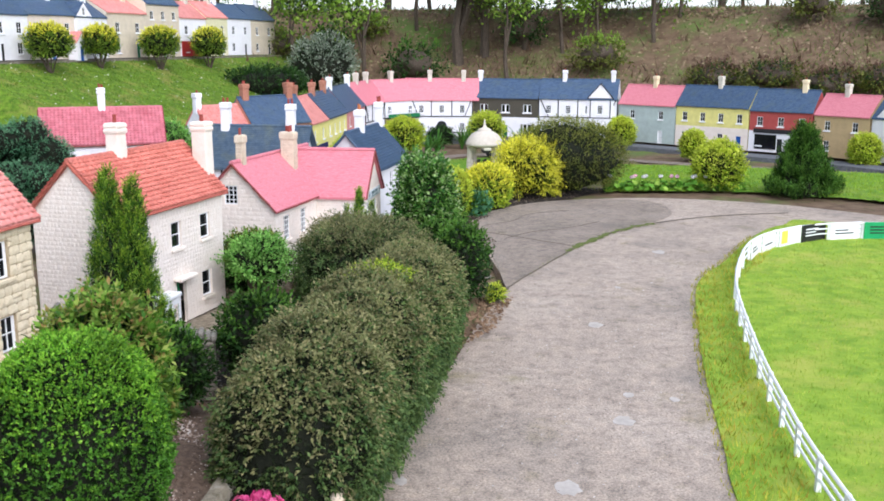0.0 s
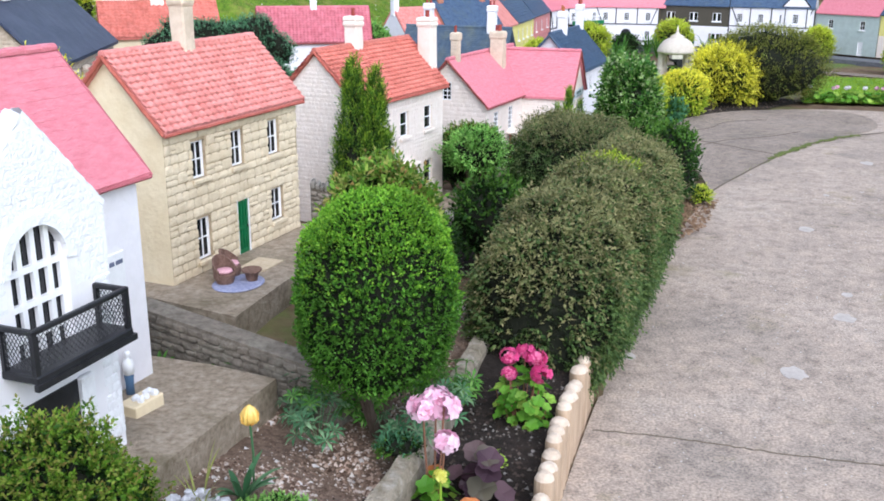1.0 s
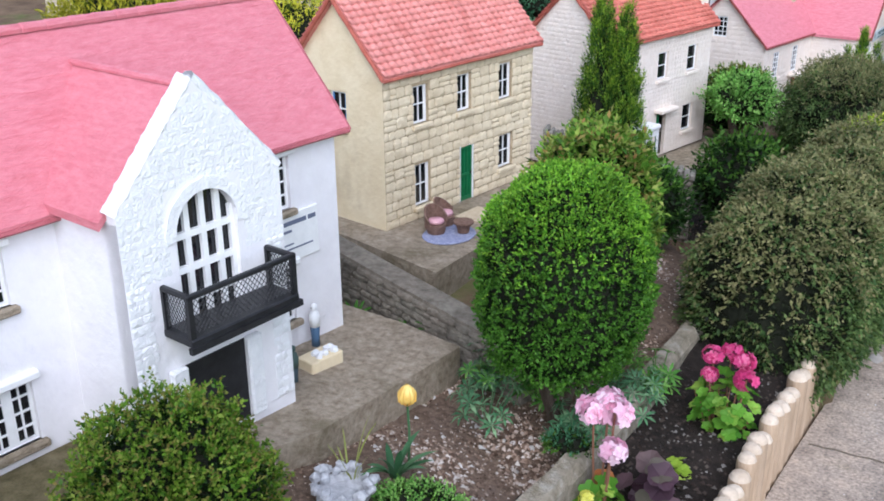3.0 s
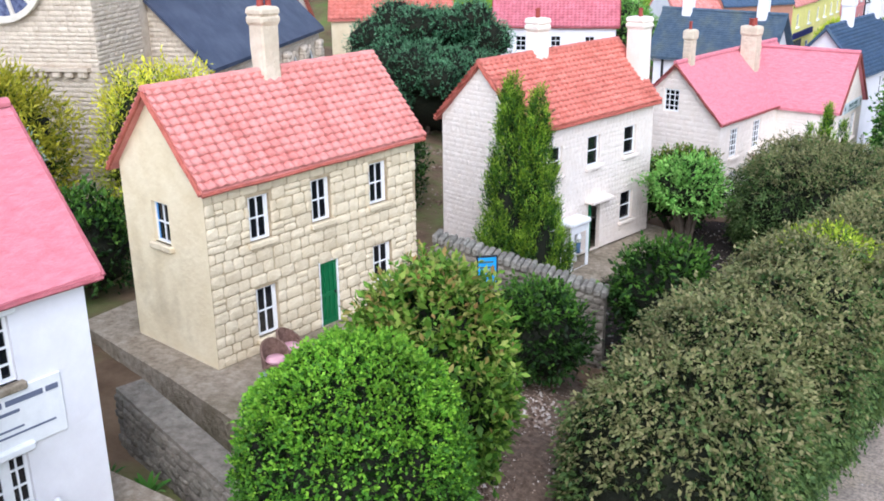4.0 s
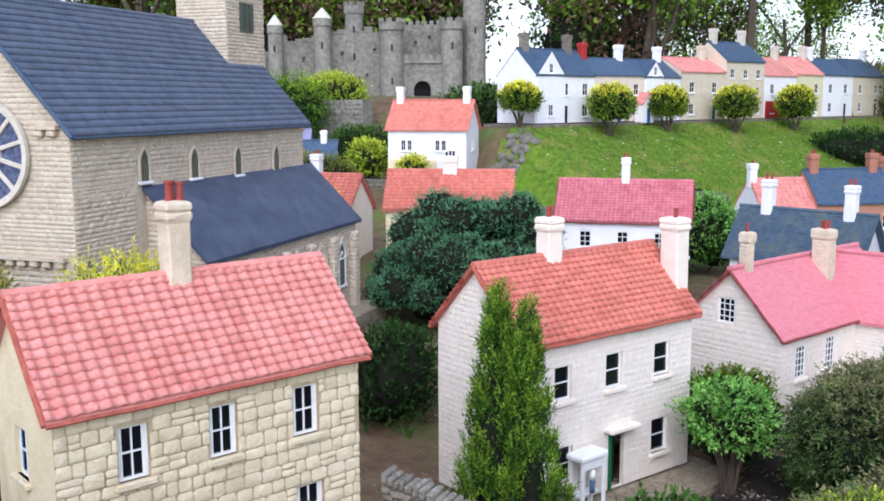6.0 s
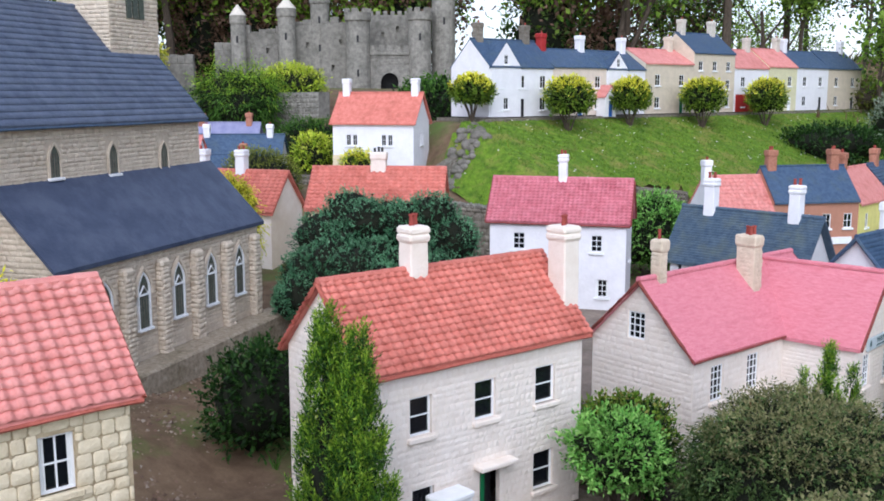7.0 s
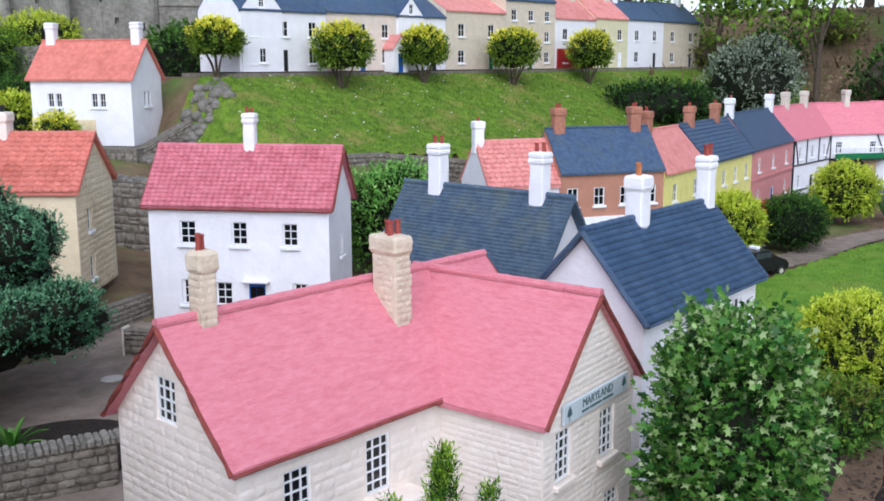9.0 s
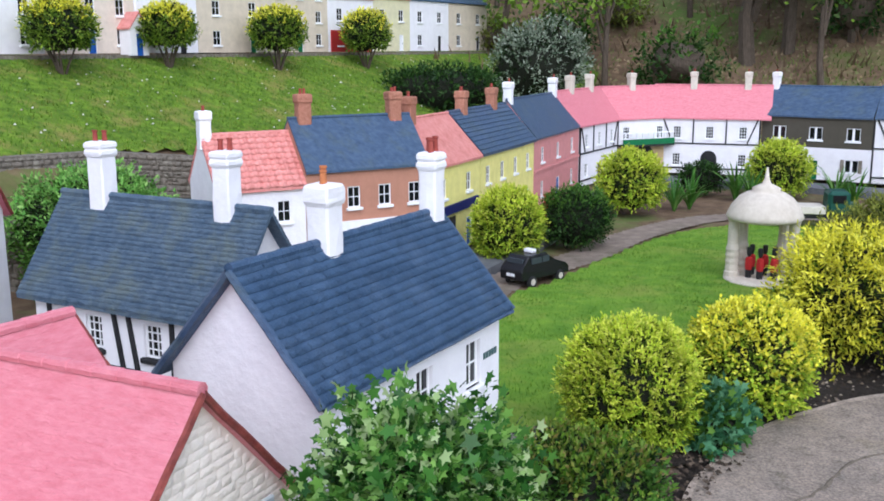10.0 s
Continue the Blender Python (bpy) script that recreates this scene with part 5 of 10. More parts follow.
castle_wall(ca, -2.35, -1.6, 0.25, -0.2, 1.0, [(-1.9, 0.65), (-1.75, 0.3)], ragged=True)
castle_wall(ca, -2.85, -2.4, 0.3, -0.2, 0.70, ragged=True)
castle_wall(ca, -5.2, -3.1, -0.4, -0.4, 0.45, ragged=True)
castle_wall(ca, -0.1, 0.68, 0.55, 0.6, 1.35, [(0.15, 0.95), (0.42, 1.05)])
# gatehouse with an arched passage
arch_wall(ca, pose(-0.07, -0.02, -0.35), 0.69, 1.05, 0.0001, (0.34, 0.02, 0.155, 0.5), CASTLE, 0.2)
# added black sheet, the passage's shade given as colour
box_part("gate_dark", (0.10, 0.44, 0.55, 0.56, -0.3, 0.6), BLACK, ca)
box_part("string_course", (-0.07, 0.62, -0.05, 0.0, 0.62, 0.67), CASTLE, ca)
for i in range(5):
    box_part("merlon", (-0.06 + i * 0.145, 0.03 + i * 0.145, -0.02, 0.12, 0.70, 0.78), CASTLE, ca)
stones(ca, CASTLE, -0.07, 0.62, 0.45, 0.7, [], pose(0, -0.021, 0), 0.05, (0.06, 0.16), 0.008, 60)

rw = thing("retaining_wall", "grey rubble retaining wall below the castle", "garden wall", -10.92, 17.37, 1.70, math.atan2(0.61, 0.79), kind="structure")
part("wall", panel(-4.2, 0.4, -1.3, -0.14, [], lambda u, d, z: Vector((u, -1.35 + d, z)), 0.25), CASTLE, rw)
box_part("wall_top", (-4.2, 0.4, -1.36, -1.05, -0.16, -0.12), CASTLE, rw)
stones(rw, CASTLE, -4.2, 0.4, -1.3, -0.14, [], pose(0, -1.352, 0), 0.09, (0.08, 0.24), 0.02, 250)

# ---- white cottage with pink roof below the castle ----
co, L = house_at("white model cottage with coral roof and two white chimneys", (-6.58, 11.28), (-5.76, 11.57), 0.80)
o = {"bars": (2, 2), "sill_mat": FRAME}
block(co, L, 0.56, 0.55, 0.28, WHITE, CLAY, "felt", "x", 0.03, 0.03, front=[("w", 0.17, 0.31, 0.05, 0.11, o), ("w", 0.24, 0.31, 0.05, 0.11, o), ("w", 0.55, 0.31, 0.05, 0.11, o), ("w", 0.62, 0.31, 0.05, 0.11, o), ("d", 0.25, 0.0, 0.075, 0.19, {"material": REDPAINT})], right=[("w", 0.25, 0.31, 0.05, 0.12, o), ("w", 0.32, 0.31, 0.05, 0.12, o)])
chimney(co, 0.06, 0.28, 0.74, 0.99, 0.075, 0.08, WHITE, 0, None, 2)
chimney(co, L - 0.06, 0.28, 0.74, 0.99, 0.075, 0.08, WHITE, 0, None, 2)
box_part("lower_wall_panel", (0.0, 0.55, -0.012, -0.001, 0.0, 0.21), BUFF_PLAIN, co, "buff lower wall band")

# ---- buff house with orange roof behind the dark shrub ----
hq, L = house_at("buff stone model house with orange pantile roof", (-4.62, 8.76), (-3.80, 9.235), 0.25)
block(hq, L, 0.62, 0.575, 0.255, BUFF_PLAIN, CLAY, "pantile", "x", 0.025, 0.025, front=[("w", 0.3, 0.3, 0.07, 0.11, o), ("w", 0.65, 0.3, 0.07, 0.11, o)], right=[("w", 0.2, 0.34, 0.07, 0.12, o), ("w", 0.2, 0.08, 0.07, 0.12, o)], tile=(0.045, 0.035), stone=(BUFF, 0.035, (0.03, 0.08), 0.006, 0), stone_sides="r")
chimney(hq, 0.47, 0.31, 0.78, 0.96, 0.11, 0.10, CREAM_PLAIN, 3, BLACK, 1, 0.035)
# ---- cream gabled house behind the church ----
hp, L = house_at("cream model house with orange pantile roof behind the church", (-6.33, 8.58), (-5.13, 8.90), 0.27)
block(hp, L, 0.5, 0.48, 0.27, CREAM_PLAIN, CLAY, "pantile", "x", 0.025, 0.03, tile=(0.045, 0.035))
chimney(hp, 0.5, 0.25, 0.68, 0.93, 0.08, 0.08, WHITE, 2, POT, 2, 0.03)
chimney(hp, 0.85, 0.25, 0.68, 0.93, 0.08, 0.08, WHITE, 2, POT, 2, 0.03)

# ---- small harbour town far behind the church ----
LILAC = surface("lilac_slate", (0.20, 0.20, 0.34), (0.28, 0.28, 0.42), 15, 0.6, 0.2)
town = [((-8.61, 10.3), (-8.01, 10.7), 0.63, 0.34, 0.2, WHITE, CORAL), ((-8.95, 11.43), (-8.3, 11.87), 0.6, 0.42, 0.26, GREYSTONE, LILAC), ((-8.3, 10.9), (-7.5, 11.45), 0.55, 0.40, 0.22, WHITE, NAVY), ((-10.4, 10.3), (-9.5, 10.9), 0.6, 0.5, 0.25, WHITE, NAVY), ((-9.6, 9.6), (-8.9, 10.0), 0.5, 0.35, 0.22, WHITE, NAVY), ((-8.2, 10.1), (-7.2, 10.8), 0.55, 0.26, 0.18, GREYSTONE, NAVY)]
for i, (a_, b_, z_, h_, r_, wm, rm) in enumerate(town):
    t_, L = house_at(("white-walled", "grey stone", "white-walled dormered", "white-walled tall", "small white-walled", "low grey")[i] + " model cottage of the far harbour", a_, b_, z_, "model_cottage", "model house", "harbour cottages")
    block(t_, L, 0.45, h_, r_, wm, rm, "felt", "x", 0.02, 0.02, front=[("w", L * 0.3, h_ * 0.45, 0.06, 0.09, o), ("w", L * 0.7, h_ * 0.45, 0.06, 0.09, o)])
    for cx_ in (0.12, 0.85):
        chimney(t_, L * cx_, 0.22, h_ + r_ - 0.06, h_ + r_ + 0.13, 0.07, 0.07, WHITE if i % 2 == 0 else BRICK, 1, POT, 1, 0.02)

# ---- terrace above the grass bank ----
YEL = paint("pale_yellow_paint", (0.76, 0.71, 0.46))
TAN = paint("tan_paint", (0.70, 0.60, 0.47))
PEACH = paint("peach_paint", (0.80, 0.68, 0.57))
CORALP = CORAL
wo = {"bars": (2, 2), "sill_mat": FRAME, "recess": 0.006}
terr = [  # start, end, eave, rise, wall, roof, storeys, windows, description
    (0.00, 1.01, 0.55, 0.29, WHITE, NAVY, 2, 3, "white model terrace house with navy roof and front gable"),
    (1.01, 1.95, 0.56, 0.20, PEACH, NAVY, 2, 3, "peach model terrace house with navy roof and red chimneys"),
    (1.95, 2.70, 0.55, 0.21, WHITE, NAVY, 2, 2, "white model terrace house with navy roof and small gable"),
    (2.70, 3.72, 0.63, 0.18, TAN, CORAL, 2, 2, "tan model terrace house with coral roof"),
    (3.72, 4.68, 0.79, 0.26, TAN, NAVY, 3, 3, "tall buff three-storey model terrace house with navy roof"),
    (4.68, 5.55, 0.61, 0.25, WHITE, CORAL, 2, 2, "white model terrace house with coral roof and red shopfront"),
    (5.55, 6.33, 0.64, 0.25, YEL, CORAL, 2, 2, "pale yellow model terrace house with coral roof"),
    (6.33, 7.26, 0.64, 0.24, WHITE, NAVY, 2, 2, "white model terrace house with navy roof"),
    (7.26, 8.30, 0.64, 0.26, TAN, NAVY, 2, 2, "buff end model terrace house with navy roof"),
]
for i, (s0, s1, eh, rise, wm, rm, st, nw, lab) in enumerate(terr):
    a_, b_ = TER_A + TER_D * s0, TER_A + TER_D * s1
    t_, L = house_at(lab, tuple(a_), tuple(b_), 1.38, "model_terrace_house", "model house", "terrace above the bank")
    fr = []
    dcol = (BLACK, BLUE, BLACK, GREEN, GREEN, REDPAINT, FRAME, BLACK, BLACK)[i]
    for lv in range(st):
        for k in range(nw):
            x = L * (k + 0.5) / nw
            if lv == 0 and k == nw // 2:
                fr.append(("d", x, 0.0, 0.085, 0.2, {"material": dcol, "panels": 1}))
            else:
                fr.append(("w", x, 0.07 + lv * (eh - 0.06) / st, 0.095 if nw > 2 else 0.105, 0.14 if st == 2 else 0.125, wo))
    block(t_, L - 0.003, 0.62, eh, rise, wm, rm, "felt", "x", 0.02, 0.0, front=fr, right=[("w", 0.2, 0.36, 0.08, 0.13, wo), ("w", 0.45, 0.36, 0.08, 0.13, wo), ("w", 0.2, 0.07, 0.08, 0.13, wo), ("w", 0.45, 0.07, 0.08, 0.13, wo)] if i == 8 else ())
    cm = ((GREYSTONE, GREYSTONE), (REDPAINT, WHITE), (WHITE,), (TAN,), (PALESTONE, PALESTONE), (PALESTONE,), (PALESTONE,), (WHITE,), (WHITE,))[i]
    for k, m_ in enumerate(cm):
        chimney(t_, L * (0.12 + 0.72 * k) if len(cm) > 1 else L * 0.85 if i != 7 else L * 0.1, 0.31, eh + rise - 0.05, eh + rise + 0.19, 0.09, 0.09, m_, 1, POT, 1, 0.03)
    if i in (0, 2):
        gw_ = 0.46 if i == 0 else 0.38
        x_ = 0.02
        gb = new("front_gable")
        gb.parent = t_
        gb.matrix_basis = pose(x_, -0.012, 0)
        block(gb, gw_, 0.34, eh - 0.01, rise * 0.92, wm, rm, "felt", "y", 0.015, 0.0, front=[("w", gw_ / 2, eh + 0.02, 0.06, 0.1, wo), ("w", gw_ / 2, 0.08, 0.075, 0.13, wo)], cap=False)
    if i == 1:
        pb = new("porch")
        pb.parent = t_
        pb.matrix_basis = pose(L * 0.80, -0.15, -0.02)
        tagged(pb, "small gabled porch with red roof edge")
        block(pb, 0.2, 0.14, 0.24, 0.12, WHITE, CORAL, "felt", "y", 0.015, 0.01, front=[("d", 0.1, 0.0, 0.08, 0.19, {"material": BLUE})], cap=False)
    if i == 5:
        box_part("shopfront", (L * 0.05, L * 0.95, -0.012, -0.001, 0.0, 0.24), REDPAINT, t_, "red painted shopfront")
tp = thing("terrace_pavement", "dark paved ledge under the terrace", "pavement", TER_A[0], TER_A[1], 1.38, math.atan2(TER_D[1], TER_D[0]), kind="structure")
box_part("ledge", (-0.15, 8.4, -0.11, 0.7, -0.25, -0.012), GREYSTONE, tp)

# ---- street of coloured houses ----
TERRAC = paint("terracotta_paint", (0.47, 0.225, 0.15))
LEMON = paint("lemon_paint", (0.86, 0.78, 0.27))
SALMON = paint("salmon_paint", (0.68, 0.28, 0.27))
SAGE = paint("sage_paint", (0.50, 0.58, 0.55))
OLIVE = paint("dark_olive_paint", (0.085, 0.075, 0.055))
CRIM = paint("crimson_paint", (0.46, 0.085, 0.075))
SAND = paint("sand_paint", (0.58, 0.42, 0.22))
street = [  # left, right, base z, eave, rise, upper wall, lower wall, roof, windows, chimneys, description
    ((-2.68, 11.74), (-2.31, 12.14), 0.05, 0.58, 0.27, WHITE, None, CORAL, 2, [(0.05, WHITE)], "white model shop with coral pantile roof"),
    ((-2.31, 12.14), (-1.745, 12.76), 0.05, 0.66, 0.27, TERRAC, None, NAVY, 4, [(0.12, BRICK), (0.86, BRICK)], "terracotta model shop with navy roof and brick chimneys"),
    ((-1.745, 12.78), (-1.655, 13.66), 0.05, 0.62, 0.27, LEMON, None, CORAL, 2, [(0.25, BRICK)], "yellow model shop with coral roof and blue front"),
    ((-1.655, 13.67), (-1.54, 14.94), 0.05, 0.62, 0.27, LEMON, None, NAVY, 4, [(0.2, BRICK), (0.72, BRICK)], "yellow model house with navy slate roof"),
    ((-1.54, 14.96), (-1.41, 16.4), 0.06, 0.62, 0.29, SALMON, None, NAVY, 3, [(0.03, WHITE), (0.95, WHITE)], "salmon pink model house with navy roof"),
    ((-1.40, 16.42), (-1.17, 17.45), 0.06, 0.62, 0.30, WHITE, None, PINK, 3, [(0.3, PALESTONE), (0.8, PALESTONE)], "half-timbered white model inn wing with pink roof"),
    ((-1.17, 17.47), (-0.68, 17.91), 0.06, 0.62, 0.30, WHITE, SAND, PINK, 3, [(0.5, PALESTONE)], "model inn centre with arch and green balcony"),
    ((-0.754, 17.870), (0.277, 17.836), 0.06, 0.62, 0.31, WHITE, None, PINK, 3, [(0.3, PALESTONE), (0.85, PALESTONE)], "half-timbered white model inn wing with arched door and pink roof"),
    ((0.296, 17.886), (1.349, 17.515), 0.06, 0.66, 0.27, OLIVE, WHITE, NAVY, 3, [(0.04, WHITE)], "dark olive and white model cottage row with navy roof"),
    ((1.359, 17.515), (2.589, 17.178), 0.06, 0.66, 0.28, WHITE, None, NAVY, 4, [(0.3, WHITE), (0.92, WHITE)], "half-timbered white model house with navy roof and gable"),
    ((2.609, 17.179), (3.351, 16.439), 0.06, 0.60, 0.27, SAGE, None, PINK, 2, [(0.5, BUFF_PLAIN)], "sage green model house with pink roof"),
    ((3.361, 16.429), (4.224, 15.603), 0.06, 0.62, 0.27, LEMON, CREAM_PLAIN, NAVY, 4, [(0.5, PALESTONE)], "yellow and cream model house with navy roof and blue door"),
    ((4.233, 15.593), (4.929, 14.995), 0.06, 0.60, 0.27, CRIM, WHITE, NAVY, 3, [(0.75, BUFF_PLAIN)], "crimson and white model pub with navy roof"),
    ((4.938, 14.985), (5.428, 14.325), 0.06, 0.58, 0.25, SAND, None, PINK, 2, [(0.4, PALESTONE)], "sand coloured model house with pink roof"),
    ((5.448, 14.305), (6.001, 13.337), 0.06, 0.58, 0.27, WHITE, None, NAVY, 2, [(0.5, WHITE)], "white model house with navy roof and front gable"),
]
for i, (a_, b_, z_, eh, rise, wm, lw, rm, nw, chs, lab) in enumerate(street):
    t_, L = house_at(lab, a_, b_, z_, "model_street_house", "model house", "houses of the model street")
    fr = []
    ww = min(0.085, L / nw * 0.5)
    sb = {"bars": (3, 4), "sill_mat": FRAME, "recess": 0.006} if i in (5, 6, 7, 9) else wo
    dcol = (BLACK, BLACK, BLUE, FRAME, BLUE, BLACK, BLACK, BLACK, GREEN, BLACK, FRAME, BLUE, BLACK, BLACK, BLACK)[i]
    if i == 8:
        ww, sb = 0.135, {"bars": (2, 1), "sill_mat": FRAME, "recess": 0.004, "double": True}
    for k in range(nw):
        x = L * (k + 0.5) / nw
        if not (i == 6 and k == 1):
            fr.append(("w", x, eh * 0.62, ww, 0.13, sb))
        if i == 6:
            continue
        if k == (nw // 2 if i not in (11,) else 3):
            fr.append(("d", x, 0.0, 0.085, 0.2, {"material": dcol, "panels": 1}))
        else:
            fr.append(("w", x, 0.09, ww, 0.13, sb))
    kind_ = "pantile" if i == 0 else "strip" if i in (3,) else "felt"
    block(t_, L - 0.002, 0.5, eh, rise, wm, rm, kind_, "x", 0.025, 0.11 if i in (5, 6, 7) else 0.0, front=fr, tile=(0.05, 0.04))
    for fx, m_ in chs:
        chimney(t_, L * fx, 0.25, eh + rise - 0.06, eh + rise + 0.16, 0.07 if m_ != BRICK else 0.085, 0.075, m_, 2 if m_ == BRICK else 1, POT, 1, 0.03)
    if lw is not None:
        bm = panel(0, L, 0, eh * 0.5, [(o_[1] - o_[3] / 2, o_[1] + o_[3] / 2, max(0, o_[2]), min(eh * 0.5, o_[2] + o_[4])) for o_ in fr if o_[2] < eh * 0.4], lambda u, d, z: Vector((u, d - 0.006, z)), 0.005)
        part("lower_wall", bm, lw, t_)
    if i in (5, 7, 9):
        beams = [(0.0, L, eh * 0.53, eh * 0.53), (0.0, L, 0.06, 0.06), (0.0, 0.0, 0.0, eh), (L, L, 0.0, eh)] + [(L * k / nw, L * k / nw, eh * 0.53, eh) for k in range(1, nw)]
        beams += [(L * 0.02, L * 0.12, eh * 0.97, eh * 0.55), (L * 0.88, L * 0.98, eh * 0.55, eh * 0.97)]
        for u0, u1, z0, z1 in beams:
            bm = bmesh.new()
            add_tube(bm, [(u0, -0.002, z0), (u1, -0.002, z1)], 0.010, 4)
            part("timber", bm, TIMBER, t_)
    if i in (9, 14):
        gb = new("front_gable")
        gb.parent = t_
        x_ = L * (0.62 if i == 9 else 0.05)
        gb.matrix_basis = pose(x_, -0.012, 0)
        block(gb, 0.42, 0.3, eh - 0.01, rise * 0.85, WHITE, NAVY, "felt", "y", 0.02, 0.0, front=[("w", 0.21, eh * 0.62, 0.08, 0.14, sb), ("w", 0.21, 0.09, 0.11, 0.13, sb)], cap=False)
        if i == 9:
            for u0, u1, z0, z1 in [(0.05, 0.05, 0.35, eh), (0.37, 0.37, 0.35, eh), (0.0, 0.42, 0.35, 0.35), (0.0, 0.21, eh, eh + rise * 0.85), (0.21, 0.42, eh + rise * 0.85, eh), (0.0, 0.42, eh, eh)]:
                bm = bmesh.new()
                add_tube(bm, [(u0, -0.002, z0), (u1, -0.002, z1)], 0.009, 4)
                part("timber", bm, TIMBER, gb)
    if i == 4:
        box_part("string_course", (0.0, L, -0.012, -0.001, eh * 0.5, eh * 0.5 + 0.022), SALMON, t_)
    if i == 8:
        for x0 in (0.833 * L - 0.105, 0.833 * L + 0.072):
            box_part("shutter", (x0, x0 + 0.035, -0.016, -0.007, 0.09, 0.22), GREYSTONE, t_, "grey window shutter")
    if i in (1, 2, 12):
        box_part("shop_sign", (L * 0.08, L * 0.92, -0.02, -0.001, 0.27, 0.33), (FRAME if i == 1 else paint("navy_paint", (0.012, 0.018, 0.12)) if i == 2 else TIMBER), t_, "plain shop sign board")
        box_part("shop_window", (L * 0.1, L * 0.45, -0.012, -0.001, 0.04, 0.25), GLASS, t_)
    if i == 6:
        box_part("balcony_front", (0.0, L, -0.12, -0.10, 0.33, 0.39), GREEN, t_, "green balcony fascia")
        box_part("balcony_floor", (0.0, L, -0.12, 0.0, 0.31, 0.33), TIMBER, t_)
        for k in range(9):
            box_part("baluster", (0.02 + k * L / 9, 0.03 + k * L / 9, -0.115, -0.105, 0.39, 0.45), FRAME, t_)
        box_part("balcony_rail", (0.0, L, -0.118, -0.102, 0.45, 0.462), FRAME, t_)
    if i in (6, 7):
        w_ = 0.15 if i == 6 else 0.085
        x_ = L / 2
        # archway drawn as a flat black sheet, its inner shade as colour
        bm = bmesh.new()
        bm.faces.new([bm.verts.new((x_ + w_ * c, -0.008, z)) for c, z in [(-1, 0), (1, 0)] + [(math.cos(t), 0.17 + w_ * math.sin(t)) for t in np.linspace(0, math.pi, 11)]])
        part("arch_opening", bm, BLACK, t_, "black sheet for the shade in the archway")
rd_pts = [(-2.795, 11.535), (-2.345, 11.885), (-1.595, 12.585), (-1.465, 13.585), (-1.325, 14.985), (-1.195, 16.285), (-0.995, 17.185), (-0.595, 17.605), (0.342, 17.585), (1.323, 17.185), (2.500, 16.835), (3.187, 16.185), (4.070, 15.335), (4.756, 14.685), (5.247, 13.985), (5.835, 12.985)]
rd_out = [(-2.645, 11.285), (-2.045, 11.585), (-1.375, 12.385), (-1.195, 13.485), (-1.045, 14.985), (-0.925, 16.185), (-0.745, 16.885), (-0.445, 17.185), (0.342, 17.185), (1.225, 16.785), (2.304, 16.485), (2.990, 15.835), (3.824, 14.985), (4.462, 14.385), (4.952, 13.685), (5.541, 12.785)]
ASPH = surface("street_asphalt", (0.10, 0.105, 0.115), (0.17, 0.175, 0.185), 20, 0.85, 0.3, 150)
street_slab = slab_from("road", rd_pts + rd_out[::-1], 0.062, -0.25, ASPH)
tagged(street_slab, "grey model street in front of the houses", "road", kind="structure")
# ---- lawns, slabs, kerbs and walls ----
OVAL = smooth_line([(0.985, -3.000), (0.982, 2.975), (0.992, 4.274), (1.085, 4.921), (1.178, 5.467), (1.309, 6.258), (1.534, 7.243), (1.770, 7.927), (2.101, 8.654), (2.622, 9.371), (3.143, 9.646), (4.767, 8.044), (7.610, 3.932)])
STRIP = PATH_RIGHT[::-1]


def lawn(name, outline, z, label, step=0.06, material=None, lift=0.0):
    xs = np.arange(min(p[0] for p in outline), max(p[0] for p in outline) + step, step)
    ys = np.arange(min(p[1] for p in outline), max(p[1] for p in outline) + step, step)
    me = drape(name, material or LUSH, xs, ys, lambda x, y: inside(outline, x, y), lift, rough=0.004)
    return tagged(link(name, me), label, "lawn", kind="structure")


def grass_blades(name, outline, n, h, cols, seed, label, zf=None, keep=None):
    rng = np.random.default_rng(seed)
    x0, x1 = min(p[0] for p in outline), max(p[0] for p in outline)
    y0, y1 = min(p[1] for p in outline), max(p[1] for p in outline)
    x, y = rng.uniform(x0, x1, n * 3), rng.uniform(y0, y1, n * 3)
    k = inside(outline, x, y)
    if keep is not None:
        k &= keep(x, y, rng)
    x, y = x[k][:n], y[k][:n]
    z = (zf or ground_z)(x, y)
    m = len(x)
    a = rng.uniform(0, 2 * np.pi, m)
    hh = h * rng.uniform(0.5, 1.3, m)
    w = hh * 0.14
    lean = rng.uniform(0.2, 0.9, m) * hh
    dx, dy = np.cos(a), np.sin(a)
    la = rng.uniform(0, 2 * np.pi, m)
    v = np.zeros((m, 3, 3))
    v[:, 0] = np.stack([x - dx * w, y - dy * w, z - 0.003], 1)
    v[:, 1] = np.stack([x + dx * w, y + dy * w, z - 0.003], 1)
    v[:, 2] = np.stack([x + np.cos(la) * lean, y + np.sin(la) * lean, z + hh], 1)
    me = mesh_np(name, v.reshape(-1, 3), np.arange(m * 3).reshape(-1, 3), [leaf_mat(name + "_blades", cols, 0.6, 0.35)])
    return tagged(link(name, me), label, "grass", kind="stuff")


right_lawn = PATH_RIGHT[::-1][3:] + [(9.0, 6.0), (9.0, -3.0)]
flat0 = lambda x, y: np.full(np.shape(x), 0.03)


def flat_lawn(name, outline, z, label):
    return tagged(slab_from(name, outline, z, z - 0.3, LAWN), label, "lawn", kind="structure")


